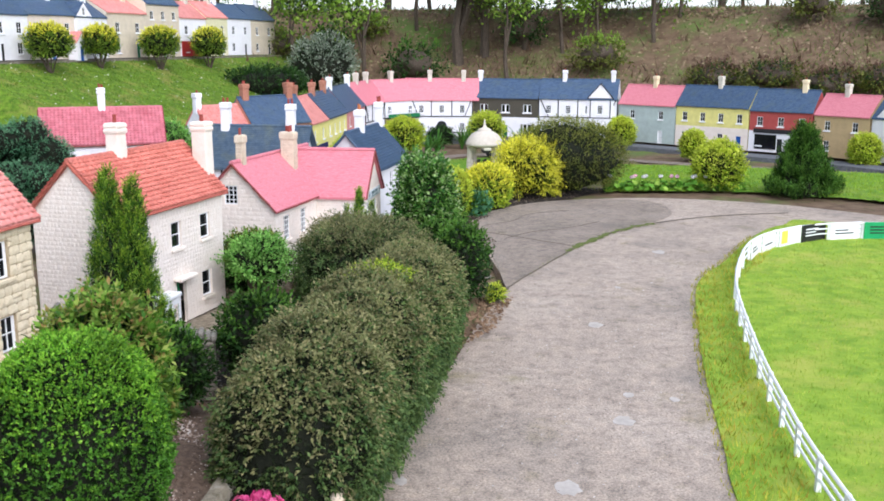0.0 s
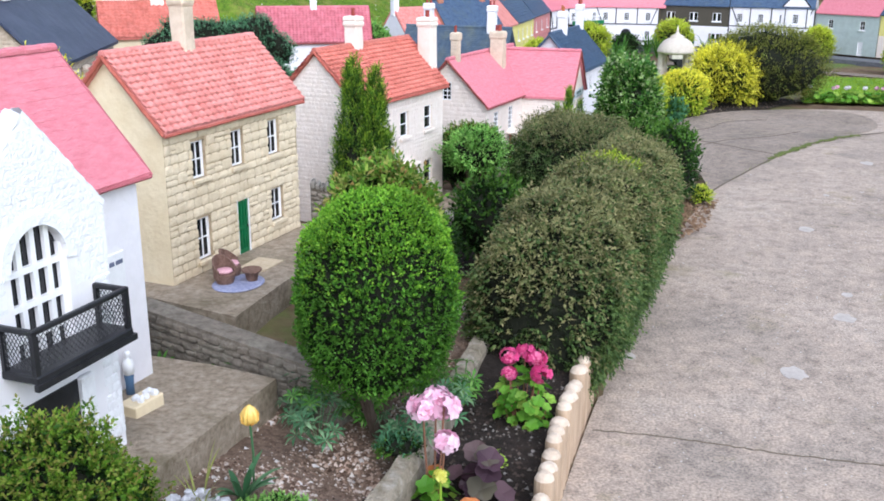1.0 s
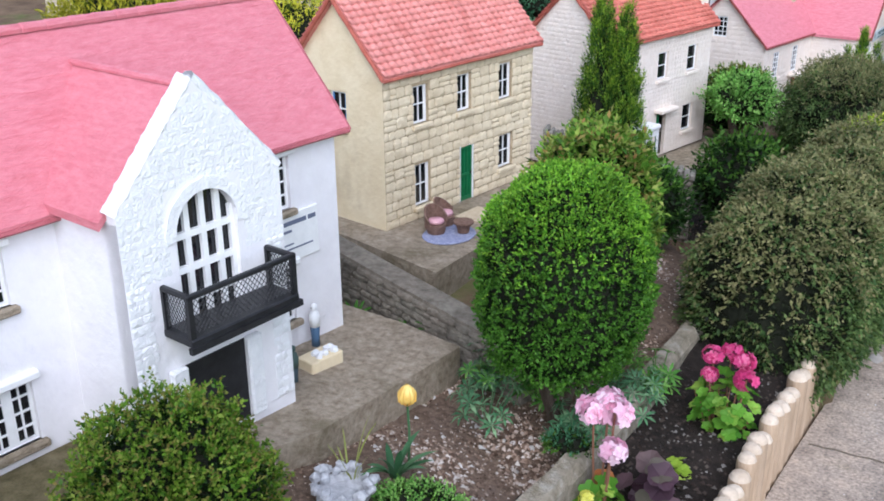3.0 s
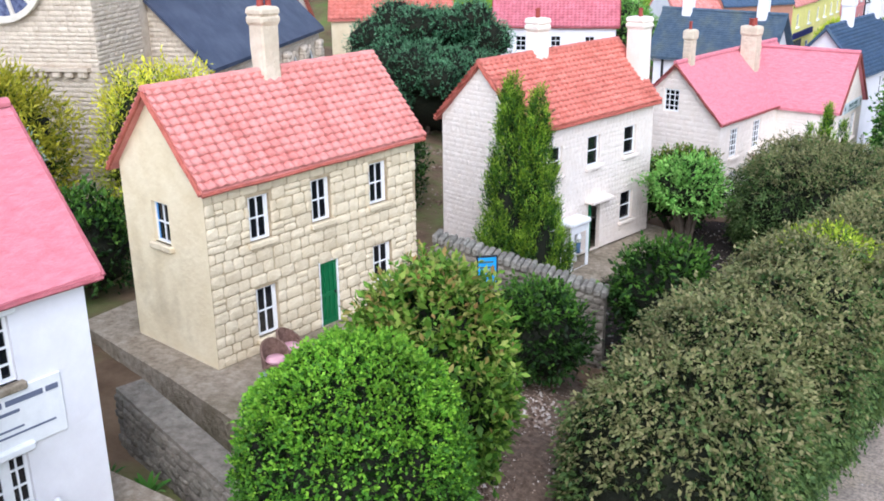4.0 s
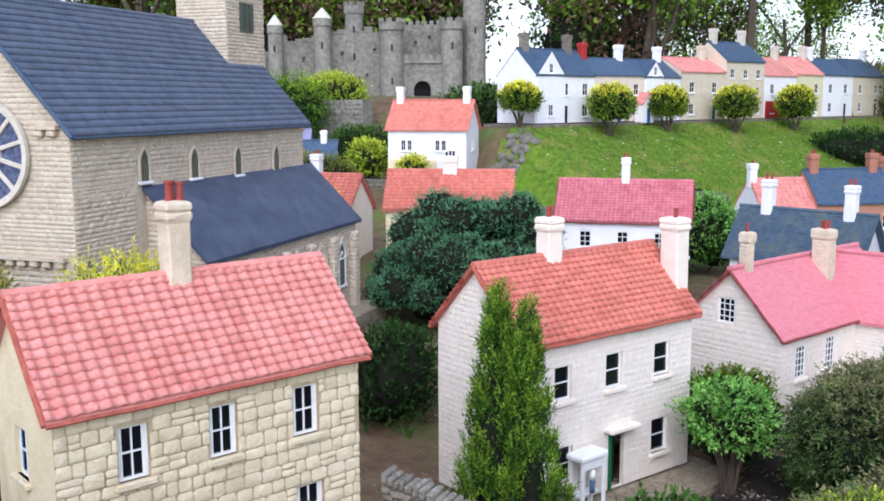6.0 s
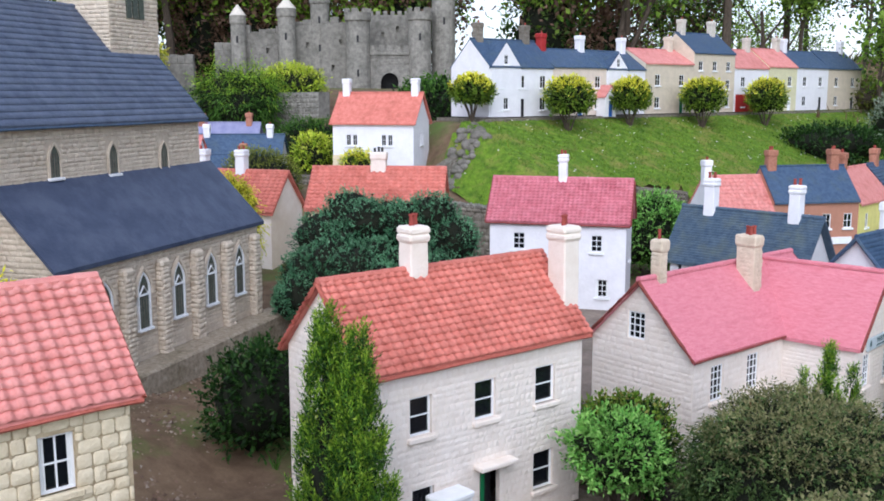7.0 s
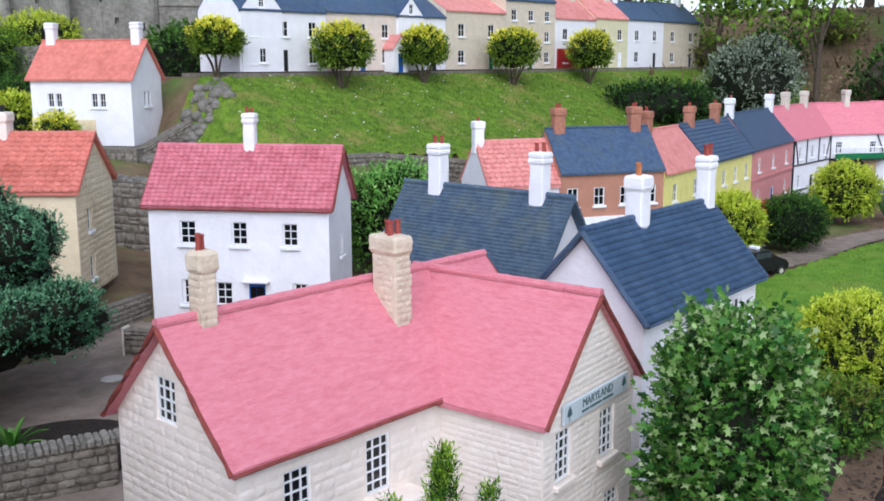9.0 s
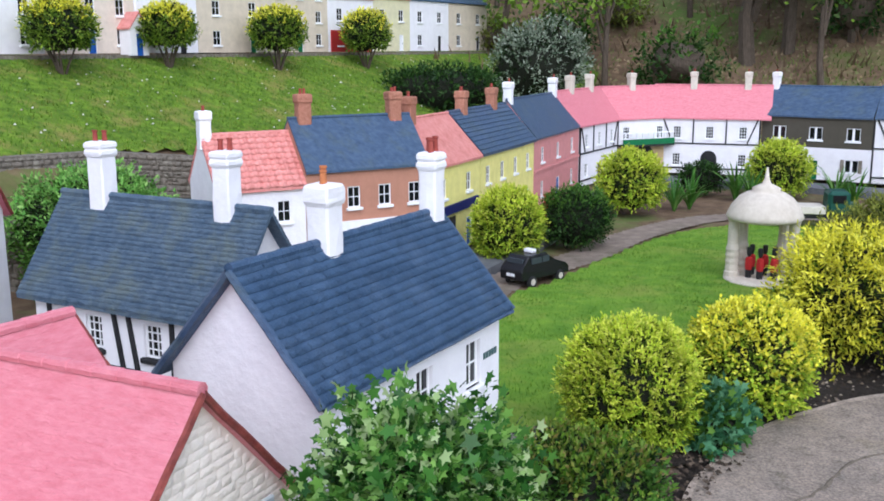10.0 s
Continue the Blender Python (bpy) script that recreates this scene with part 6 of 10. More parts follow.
flat_lawn("lawn_oval", PATH_RIGHT + [(9.5, -3.0), (9.5, 7.2)], 0.03, "bright mown green of the model cricket field")
GRASS = [(0.19, 0.33, 0.02), (0.29, 0.45, 0.03), (0.40, 0.51, 0.06), (0.52, 0.50, 0.11)]
near_oval = [p for p in PATH_RIGHT if p[1] > 2.5] + [(0.85, 2.5), (4.5, 2.5), (4.5, 8.5)]
grass_blades("grass_oval", near_oval, 70000, 0.014, GRASS, 3, "short bright grass blades of the oval", lambda x, y: np.full(np.shape(x), 0.03))
grass_blades("grass_verge", [(x - 0.035, y) for x, y in PATH_RIGHT if 3.5 < y < 9.3] + [(x + 0.28, y) for x, y in PATH_RIGHT[::-1] if 3.5 < y < 9.3], 26000, 0.024, [(0.19, 0.28, 0.02), (0.38, 0.40, 0.04), (0.55, 0.48, 0.07), (0.46, 0.33, 0.06)], 4, "longer yellowing grass along the path edge", lambda x, y: np.full(np.shape(x), 0.03))
band_lawn = smooth_line([(-0.665, 10.135), (-1.065, 11.585), (-1.095, 12.135), (-0.895, 12.685), (-0.665, 13.485), (-0.345, 14.385), (0.244, 14.985), (1.127, 14.885), (1.421, 14.185), (1.127, 12.385), (0.636, 11.685), (0.244, 11.085), (-0.247, 10.485), (-0.665, 10.135)])
lawn("lawn_bandstand", band_lawn, 0, "bright mown lawn round the bandstand", 0.05, None, 0.02)
grass_blades("grass_bandstand", band_lawn, 45000, 0.012, [(0.07, 0.18, 0.012), (0.13, 0.27, 0.02), (0.22, 0.34, 0.035)], 5, "short grass blades by the bandstand", lambda x, y: ground_z(x, y) + 0.02)
lawn("lawn_row", [(1.539, 11.735), (2.009, 14.185), (3.383, 13.935), (5.149, 13.285), (6.326, 10.985), (4.854, 10.585), (4.070, 11.185), (3.089, 11.735), (2.108, 11.785)], 0, "bright lawn before the model street", 0.08, None, 0.03)
grass_blades("grass_row", [(1.539, 11.735), (2.009, 14.185), (3.383, 13.935), (5.149, 13.285), (6.326, 10.985), (4.854, 10.585), (4.070, 11.185), (3.089, 11.735), (2.108, 11.785)], 15000, 0.025, GRASS[:3], 6, "short grass before the street", lambda x, y: ground_z(x, y) + 0.03)
tN, tD, tA = TER_N, TER_D, TER_A


def bank_xy(u, s):
    return (float(tA[0] + tD[0] * u + tN[0] * s), float(tA[1] + tD[1] * u + tN[1] * s))


bank_out = [bank_xy(-0.95, 0.1), bank_xy(-0.9, 1.45), bank_xy(0.3, 1.52), bank_xy(1.3, 1.68), bank_xy(1.7, 2.6), bank_xy(3.0, 3.0), bank_xy(5.5, 2.3), bank_xy(8.6, 1.6), bank_xy(9.6, 0.6), bank_xy(9.3, -0.3), bank_xy(4.0, 0.1)]
lawn("grass_bank", bank_out, 0, "rough green grass bank below the terrace", 0.06, BANK, 0.035)
grass_blades("bank_tufts", bank_out, 52000, 0.027, [(0.035, 0.095, 0.006), (0.09, 0.19, 0.012), (0.17, 0.275, 0.022), (0.25, 0.245, 0.05)], 7, "tufts of rough grass on the bank", lambda x, y: ground_z(x, y) + 0.03)

# gravelly chips on the beds


def chips(name, outline, n, size, cols, seed, label, lift=0.0):
    r_ = np.random.default_rng(seed)
    x0, x1 = min(p[0] for p in outline), max(p[0] for p in outline)
    y0, y1 = min(p[1] for p in outline), max(p[1] for p in outline)
    x, y = r_.uniform(x0, x1, n * 3), r_.uniform(y0, y1, n * 3)
    k = inside(outline, x, y)
    x, y = x[k][:n], y[k][:n]
    m = len(x)
    z = ground_z(x, y) + lift
    s = size * r_.uniform(0.4, 1.4, m)
    base = np.array([(1, 0, -0.3), (-0.5, 0.87, -0.3), (-0.5, -0.87, -0.3), (0.1, 0.05, 0.55)])
    v = base[None] * s[:, None, None] * r_.uniform(0.6, 1.3, (m, 4, 3))
    a = r_.uniform(0, 6.28, m)
    c_, s_ = np.cos(a)[:, None], np.sin(a)[:, None]
    v = np.stack([v[..., 0] * c_ - v[..., 1] * s_, v[..., 0] * s_ + v[..., 1] * c_, v[..., 2]], -1) + np.stack([x, y, z], 1)[:, None]
    f = np.array([(0, 1, 3), (1, 2, 3), (2, 0, 3)])
    F = (np.arange(m)[:, None, None] * 4 + f[None]).reshape(-1, 3)
    me = mesh_np(name, v.reshape(-1, 3), F, [leaf_mat(name + "_tones", cols, 0.9, 0.0)])
    tagged(link(name, me), label, "chippings", kind="stuff")


chips("bank_flecks", bank_out, 420, 0.012, [(0.5, 0.47, 0.4), (0.7, 0.68, 0.62), (0.35, 0.3, 0.2)], 23, "small pale stones and petals on the grass bank", 0.045)
slab_a = slab_from("pavement_slab", [(-1.62, 2.72), (-1.475, 3.022), (-1.39, 3.61), (-1.62, 3.68), (-2.6, 3.75), (-2.6, 2.6), (-1.85, 2.55)], 0.372, 0.1, SLABS)
for v in slab_a.data.vertices:
    if v.co.z > 0.2:
        v.co.z -= 0.05 * max(0.0, v.co.y - 2.5) * (1 if v.co.x > -1.7 else 0.3)
tagged(slab_a, "stained concrete slab before the porch of the white house", "paving slab", kind="structure")
rnd = random.Random(31)
moss_line = [(-1.60, 2.90)]
for p_, q_ in (((-1.60, 2.90), (-1.79, 2.58)), ((-1.79, 2.58), (-1.888, 2.265)), ((-1.888, 2.265), (-2.10, 2.315)), ((-2.10, 2.315), (-2.7, 2.36))):
    for k in range(1, 7):
        moss_line.append((p_[0] + (q_[0] - p_[0]) * k / 6 + rnd.uniform(-0.006, 0.006), p_[1] + (q_[1] - p_[1]) * k / 6 + rnd.uniform(-0.006, 0.006)))
slab_m = slab_from("pavement_footing", moss_line + [(-2.7, 2.9)], 0.374, 0.1, MOSSY)
for v in slab_m.data.vertices:
    v.co.z += rnd.uniform(-0.004, 0.002)
tagged(slab_m, "dark moss-grown concrete footing of the white house", "paving slab", kind="structure")
slab_b = slab_from("pavement_terrace", [(-1.644, 3.952), (-1.60, 4.33), (-1.44, 5.02), (-1.75, 5.10), (-2.55, 5.2), (-2.62, 4.27), (-2.073, 4.10)], 0.364, 0.05, SLABS)
tagged(slab_b, "concrete terrace under the buff house", "paving slab", kind="structure")
slab_c = slab_from("pavement_strip", [(-1.66, 5.70), (-1.50, 5.68), (-1.22, 6.75), (-1.40, 6.86), (-2.1, 7.0), (-2.3, 5.9)], 0.118, -0.1, SLABS)
tagged(slab_c, "concrete strip before the cream house", "paving slab", kind="structure")
slab_d = slab_from("pavement_footing", [(-1.25, 7.32), (-0.62, 7.9), (-0.5, 8.7), (-1.3, 8.9), (-1.85, 7.5)], 0.097, -0.2, SLABS)
tagged(slab_d, "concrete footing under the rubble house", "paving slab", kind="structure")
slab_e = slab_from("pavement_court", [(-3.55, 8.2), (-2.3, 7.4), (-1.75, 7.9), (-1.6, 9.3), (-2.4, 9.9), (-3.6, 9.45), (-4.2, 9.3)], 0.142, -0.1, COURT)
tagged(slab_e, "brown concrete courtyard between the model houses", "paving", kind="structure")
soil_out = smooth_line([(-0.66, 1.0), (-0.645, 2.5), (-0.60, 3.4), (-0.52, 4.3), (-0.8, 4.5), (-0.93, 3.6), (-1.05, 2.9), (-1.1, 1.0)])
soil_me = drape("soil_bed", SOIL, np.arange(-1.15, -0.4, 0.03), np.arange(0.9, 4.5, 0.03), lambda x, y: inside(soil_out, x, y), 0.02, rough=0.006)
tagged(link("soil_bed", soil_me), "dark damp planting soil", "soil", kind="structure")
far_soil = smooth_line([(-0.495, 10.105), (-0.110, 10.045), (0.224, 10.255), (0.636, 10.805), (1.146, 11.405), (1.578, 11.805), (2.108, 11.865), (3.089, 11.835), (3.089, 11.985), (1.617, 12.085), (1.028, 12.035), (0.538, 11.435), (0.047, 10.785), (-0.445, 10.435), (-0.495, 10.105)])
tagged(link("soil_border", drape("soil_border", SOIL, np.arange(-0.5, 3.3, 0.02), np.arange(9.9, 12.2, 0.02), lambda x, y: inside(far_soil, x, y), 0.012, rough=0.005)), "dark soil border round the bandstand lawn", "soil", kind="structure")
BARKBED = surface("bark_mulch", (0.095, 0.062, 0.042), (0.23, 0.16, 0.115), 60, 0.95, 1.0, 200, (0.20, 0.15, 0.12), 12, 0.5)
bark_out = [(-2.1, 1.2), (-1.06, 1.2), (-0.98, 3.1), (-0.84, 4.4), (-1.2, 5.12), (-1.72, 5.02), (-1.45, 4.0), (-1.35, 3.62), (-1.75, 2.3)]
tagged(link("bark_bed", drape("bark_bed", BARKBED, np.arange(-2.15, -0.8, 0.03), np.arange(1.2, 5.15, 0.03), lambda x, y: inside(bark_out, x, y), 0.012, rough=0.006)), "brown bark mulch over the planting bed", "mulch", kind="structure")
chips("bed_pebbles", [(-1.85, 1.9), (-1.1, 1.9), (-0.98, 3.4), (-1.25, 3.7), (-1.4, 3.55)], 260, 0.013, [(0.30, 0.27, 0.24), (0.5, 0.47, 0.44), (0.68, 0.66, 0.64)], 18, "scattered pale pebbles on the bed", 0.012)
chips("bark_chips", [(-1.9, 1.2), (-1.1, 1.2), (-0.95, 3.4), (-0.85, 4.4), (-1.3, 5.1), (-1.4, 3.7)], 24000, 0.0085, [(0.07, 0.042, 0.028), (0.17, 0.11, 0.078), (0.30, 0.205, 0.15), (0.43, 0.33, 0.26), (0.66, 0.6, 0.54)], 12, "brown bark chips and small stones on the bed", 0.012)
chips("soil_crumbs", soil_out, 5000, 0.007, [(0.03, 0.02, 0.015), (0.07, 0.05, 0.04), (0.09, 0.07, 0.055), (0.24, 0.22, 0.20)], 13, "soil crumbs in the planting bed", 0.02)
corner_out = smooth_line([(-0.72, 9.0), (-0.05, 8.4), (0.22, 8.9), (0.12, 9.4), (0.13, 9.9), (0.22, 10.25), (-0.2, 10.16), (-0.62, 10.2), (-0.72, 9.0)])
tagged(link("soil_corner", drape("soil_corner", SOIL, np.arange(-0.75, 0.25, 0.03), np.arange(8.35, 10.3, 0.03), lambda x, y: inside(corner_out, x, y), 0.012, rough=0.004)), "dark soil between the slate house and the path", "soil", kind="structure")
for v in bpy.data.objects["soil_corner"].data.vertices:
    if v.co.x > -0.12:
        v.co.z = min(v.co.z, 0.012)
court_soil = [(-1.55, 5.35), (-1.1, 5.2), (-0.85, 5.6), (-0.6, 6.6), (-0.95, 7.25), (-1.3, 7.2), (-1.2, 6.72), (-1.48, 5.68)]
tagged(link("soil_garden", drape("soil_garden", SOIL, np.arange(-1.6, -0.5, 0.03), np.arange(5.1, 7.4, 0.03), lambda x, y: inside(court_soil, x, y), 0.014, rough=0.006)), "dark soil before the cream house", "soil", kind="structure")
chips("garden_crumbs", court_soil, 2600, 0.009, [(0.03, 0.022, 0.016), (0.07, 0.05, 0.036), (0.15, 0.11, 0.08), (0.4, 0.36, 0.32)], 19, "soil crumbs and dead leaves before the cream house", 0.014)
chips("border_crumbs", far_soil, 2400, 0.011, [(0.03, 0.022, 0.016), (0.07, 0.05, 0.036), (0.16, 0.12, 0.085), (0.3, 0.25, 0.2)], 21, "soil crumbs and dead leaves along the border", 0.012)
chips("corner_crumbs", corner_out, 1800, 0.010, [(0.03, 0.022, 0.016), (0.07, 0.05, 0.036), (0.16, 0.12, 0.085)], 20, "soil crumbs and dead leaves beside the path", 0.02)
chips("leaf_litter", [(-1.3, 4.9), (-0.7, 5.0), (0.1, 6.5), (0.3, 7.6), (-0.4, 7.6), (-1.3, 6.0)], 6000, 0.012, [(0.09, 0.05, 0.03), (0.2, 0.12, 0.07), (0.3, 0.2, 0.12)], 14, "leaf litter under the shrubs")
chips("bank_litter", [(-4, 19.2), (8, 16.5), (12, 15), (12, 26), (-4, 26)], 16000, 0.045, [(0.10, 0.06, 0.035), (0.2, 0.13, 0.075), (0.30, 0.22, 0.14), (0.12, 0.16, 0.04)], 15, "leaf litter on the earth bank")


def patchy(x, y, rng):
    return np.sin(x * 1.3 + 1.7 * np.sin(y * 0.9)) + np.sin(y * 1.9 + x * 0.6) + 0.7 * rng.normal(size=len(x)) > 0.2


back_bank = [(-4.5, 18.9), (1.5, 18.7), (8.5, 16.2), (12, 15), (14, 26), (-4.5, 27)]
grass_blades("bank_herbs", back_bank, 30000, 0.055, [(0.04, 0.085, 0.014), (0.10, 0.18, 0.025), (0.18, 0.26, 0.05), (0.22, 0.17, 0.08)], 16, "patches of grass, ivy and nettles on the earth bank", keep=patchy)
grass_blades("bank_twigs", back_bank, 2600, 0.16, [(0.10, 0.065, 0.04), (0.17, 0.11, 0.065), (0.26, 0.19, 0.12)], 17, "dead stalks and brown twigs on the earth bank")


def kerb(name, pts, w, top, bottom, material, label, lump=0.0022):
    """A rough low edging along a plan line."""
    line = smooth_line(pts, 10)
    bm = bmesh.new()
    rnd = random.Random(len(line))
    last = None
    for i, (x, y) in enumerate(line):
        x2, y2 = line[min(i + 1, len(line) - 1)]
        x1, y1 = line[max(i - 1, 0)]
        d = Vector((x2 - x1, y2 - y1, 0)).normalized()
        n = Vector((-d.y, d.x, 0))
        c = Vector((x, y, 0))
        pr = [(-w / 2, bottom), (-w * 0.47, top - 0.03), (-w * 0.26, top - 0.004), (w * 0.26, top), (w * 0.47, top - 0.03), (w / 2, bottom)]
        loop = [bm.verts.new(c + n * (a + rnd.uniform(-lump, lump)) + Vector((0, 0, b + rnd.uniform(-lump, lump)))) for a, b in pr]
        if last:
            for k in range(5):
                bm.faces.new((last[k], last[k + 1], loop[k + 1], loop[k]))
        else:
            bm.faces.new(loop)
        last = loop
    bm.faces.new(last[::-1])
    me = bpy.data.meshes.new(name)
    bmesh.ops.recalc_face_normals(bm, faces=bm.faces)
    bm.to_mesh(me)
    bm.free()
    return tagged(link(name, me, None, material), label, "kerb", kind="structure")


KERB = surface("speckled_kerb_stone", (0.17, 0.145, 0.095), (0.39, 0.335, 0.26), 34, 0.9, 1.0, 150, (0.46, 0.43, 0.37), 30, 0.65)
kerb("kerb_bed", [(-1.20, 1.0), (-1.12, 2.2), (-1.053, 2.667), (-0.995, 3.02), (-0.941, 3.359), (-0.863, 4.2)], 0.072, 0.258, 0.0, KERB, "rough concrete kerb along the planting bed")


COPE = surface("lichened_coping_stone", (0.15, 0.135, 0.11), (0.30, 0.275, 0.235), 40, 0.9, 0.8, 150, (0.46, 0.45, 0.38), 18, 0.6, piece=0.22)


def rubble_wall(label, a, b, z0, z1, thick, course=0.032, limit=300, cope=True, mat=None):
    mat = mat or GREYSTONE
    L = math.hypot(b[0] - a[0], b[1] - a[1])
    t = thing("garden_wall", label, "garden wall", a[0], a[1], 0, math.atan2(b[1] - a[1], b[0] - a[0]))
    za, zb = (z1, z1) if not isinstance(z1, tuple) else z1
    bm = bmesh.new()
    lo = [bm.verts.new(p) for p in ((0, -thick / 2, z0), (L, -thick / 2, z0), (L, thick / 2, z0), (0, thick / 2, z0))]
    hi = [bm.verts.new(p) for p in ((0, -thick / 2, za), (L, -thick / 2, zb), (L, thick / 2, zb), (0, thick / 2, za))]
    bm.faces.new(hi)
    for i in range(4):
        bm.faces.new((lo[i], lo[(i + 1) % 4], hi[(i + 1) % 4], hi[i]))
    part("wall_core", bm, mat, t)
    sh = Matrix(((1, 0, 0, 0), (0, 1, 0, 0), ((zb - za) / L, 0, 1, 0), (0, 0, 0, 1)))
    stones(t, mat, 0, L, z0, za - 0.01, [], sh @ pose(0, -thick / 2 - 0.001, 0), course, (0.03, 0.08), 0.009, limit)
    stones(t, mat, -L, 0, z0, za - 0.01, [], sh @ pose(0, thick / 2 + 0.001, 0, 0, 0, 180), course, (0.03, 0.08), 0.009, 0)
    if cope:
        rnd = random.Random(int(L * 999))
        x = 0.0
        while x < L:
            w = rnd.uniform(0.016, 0.027)
            z = za + (zb - za) * x / L
            bm = bmesh.new()
            add_box(bm, x, x + w * 0.9, -thick / 2 - 0.01, thick / 2 + 0.01, z - 0.012, z + rnd.uniform(0.010, 0.022), 0.005)
            part("coping_stone", bm, COPE, t)
            x += w
    return t


rubble_wall("low mossy rubble wall between the two nearest gardens", (-2.05, 3.93), (-1.18, 3.63), 0.1, (0.43, 0.345), 0.08, 0.026, 300, False)
rubble_wall("dark rubble garden wall with upright coping stones", (-1.74, 5.13), (-1.13, 5.235), 0.05, (0.535, 0.39), 0.06, 0.024)
rubble_wall("low dark stone wall in the courtyard", (-2.36, 7.57), (-2.15, 7.89), 0.0, 0.29, 0.06, 0.026)
cw = rubble_wall("low dark courtyard wall with a pale rendered end", (-3.52, 8.884), (-3.594, 9.474), 0.05, 0.265, 0.055, 0.028, 120, False)
box_part("end_cap", (-0.012, 0.0, -0.030, 0.030, 0.1, 0.275), PALESTONE, cw, "pale rendered wall end", 0.003)
cw = rubble_wall("low dark courtyard wall before the white house with a pale end", (-3.16, 8.917), (-2.78, 9.025), 0.05, 0.265, 0.055, 0.028, 120, False)
box_part("end_cap", (-0.012, 0.0, -0.030, 0.030, 0.1, 0.275), PALESTONE, cw, "pale rendered wall end", 0.003)
rubble_wall("rough rubble wall at the foot of the bank", (-4.9, 10.2), (-3.3, 11.3), 0.1, (0.75, 0.55), 0.15, 0.06, 120)
rubble_wall("low rubble wall at the foot of the grass bank", (-4.40, 11.55), (-3.98, 12.48), 0.1, (0.77, 0.745), 0.10, 0.045, 120, False)
rubble_wall("low rubble wall between grass bank and street", (-3.98, 12.48), (-3.45, 13.05), 0.1, (0.745, 0.66), 0.10, 0.045, 80, False)
rubble_wall("rubble retaining wall below the white cottage", (-6.9, 11.05), (-5.55, 11.45), 0.2, 0.80, 0.2, 0.06, 200, False)
rubble_wall("rubble retaining wall beside the grass bank", (-5.62, 11.45), (-5.42, 12.7), 0.3, (0.78, 1.30), 0.12, 0.045, 200, False)
rubble_wall("grey rubble terrace wall below the castle", (-13.0, 13.35), (-8.9, 13.76), 0.9, (1.62, 1.66), 0.25, 0.07, 200, False, CASTLE)
rubble_wall("low pale block edging by the shrub border", (-0.62, 10.085), (-0.18, 9.95), -0.1, 0.055, 0.06, 0.03, 60)

ROCK = surface("grey_boulder", (0.10, 0.09, 0.075), (0.23, 0.21, 0.18), 9, 0.9, 0.9, 50, (0.09, 0.10, 0.05), 5, 0.5, piece=0.2)
rnd = random.Random(9)
for k in range(150):
    f = rnd.random()
    x, y = -5.60 + 0.22 * f + rnd.uniform(-0.14, 0.14), 11.45 + 0.85 * f + rnd.uniform(-0.1, 0.1)
    bm = bmesh.new()
    r_ = rnd.uniform(0.025, 0.062)
    bmesh.ops.create_icosphere(bm, subdivisions=2, radius=r_)
    for v in bm.verts:
        v.co *= 1 + 0.22 * math.sin(v.co.x * 31 + k) * math.sin(v.co.y * 27 + 2 * k) + rnd.uniform(-0.07, 0.07)
        v.co.z *= 0.8
    bt = thing("boulder", "rough grey stone at the edge of the grass bank", "rock", x, y, gz(x, y) + r_ * 0.25, rnd.uniform(0, 6), "rocks at the bank edge")
    part("rock", bm, ROCK, bt)

# ---- log edging along the bed ----
log_line = smooth_line([(-0.635, 1.6), (-0.635, 2.4), (-0.62, 2.85), (-0.585, 3.3), (-0.56, 3.7), (-0.50, 4.2), (-0.47, 4.45)], 20)
WOOD_TOP = surface("pale_cut_wood", (0.56, 0.45, 0.34), (0.72, 0.61, 0.49), 30, 0.8, 0.4, 150, (0.42, 0.32, 0.23), 9, 0.4)
logs = thing("log_edging", "row of pale half-round wooden log stakes", "log edging", -0.6, 3.0, 0.0)
acc, nextd = 0.0, 0.0
rnd = random.Random(5)
for (x0, y0), (x1, y1) in zip(log_line, log_line[1:]):
    seg = math.hypot(x1 - x0, y1 - y0)
    while nextd <= acc + seg:
        f = (nextd - acc) / seg
        x, y = x0 + (x1 - x0) * f, y0 + (y1 - y0) * f
        r = 0.0265 * rnd.uniform(0.92, 1.08)
        top = 0.225 + rnd.uniform(-0.018, 0.018)
        bm = bmesh.new()
        add_rings(bm, [(r, -0.06), (r, top - 0.028), (r * 0.95, top - 0.016), (r * 0.76, top - 0.005), (r * 0.4, top + 0.002), (r * 0.1, top + 0.003)], 16, True, x + 0.6, y - 3.0)
        bmesh.ops.rotate(bm, verts=bm.verts, cent=(x + 0.6, y - 3.0, 0), matrix=Matrix.Rotation(rnd.uniform(-0.04, 0.04), 3, "X"))
        for f_ in bm.faces:
            if min(v.co.z for v in f_.verts) > top - 0.022:
                f_.material_index = 1
        part("log", bm, WOOD, logs, smooth=False).data.materials.append(WOOD_TOP)
        nextd += 0.054
    acc += seg

# ---- white cricket-field fence ----
FENCE = surface("white_fence_paint", (0.78, 0.78, 0.80), (0.86, 0.86, 0.88), 20, 0.5, 0.1)
fence = thing("picket_fence", "low white railing round the model cricket field", "fence", 1.5, 6.0, 0.0)
fl_ = smooth_line([(1.037, 2.173), (1.075, 3.575), (1.136, 4.572), (1.210, 5.168), (1.331, 5.911), (1.555, 6.995), (1.800, 7.778), (2.103, 8.458), (2.483, 8.887), (2.911, 9.118), (3.433, 9.150), (4.098, 8.935), (4.949, 8.426), (5.892, 7.629)], 10)
for z, r in ((0.160, 0.008), (0.12, 0.006), (0.08, 0.006)):
    bm = bmesh.new()
    add_tube(bm, [(x - 1.5, y - 6.0, z) for x, y in fl_], r, 6)
    part("rail", bm, FENCE, fence)
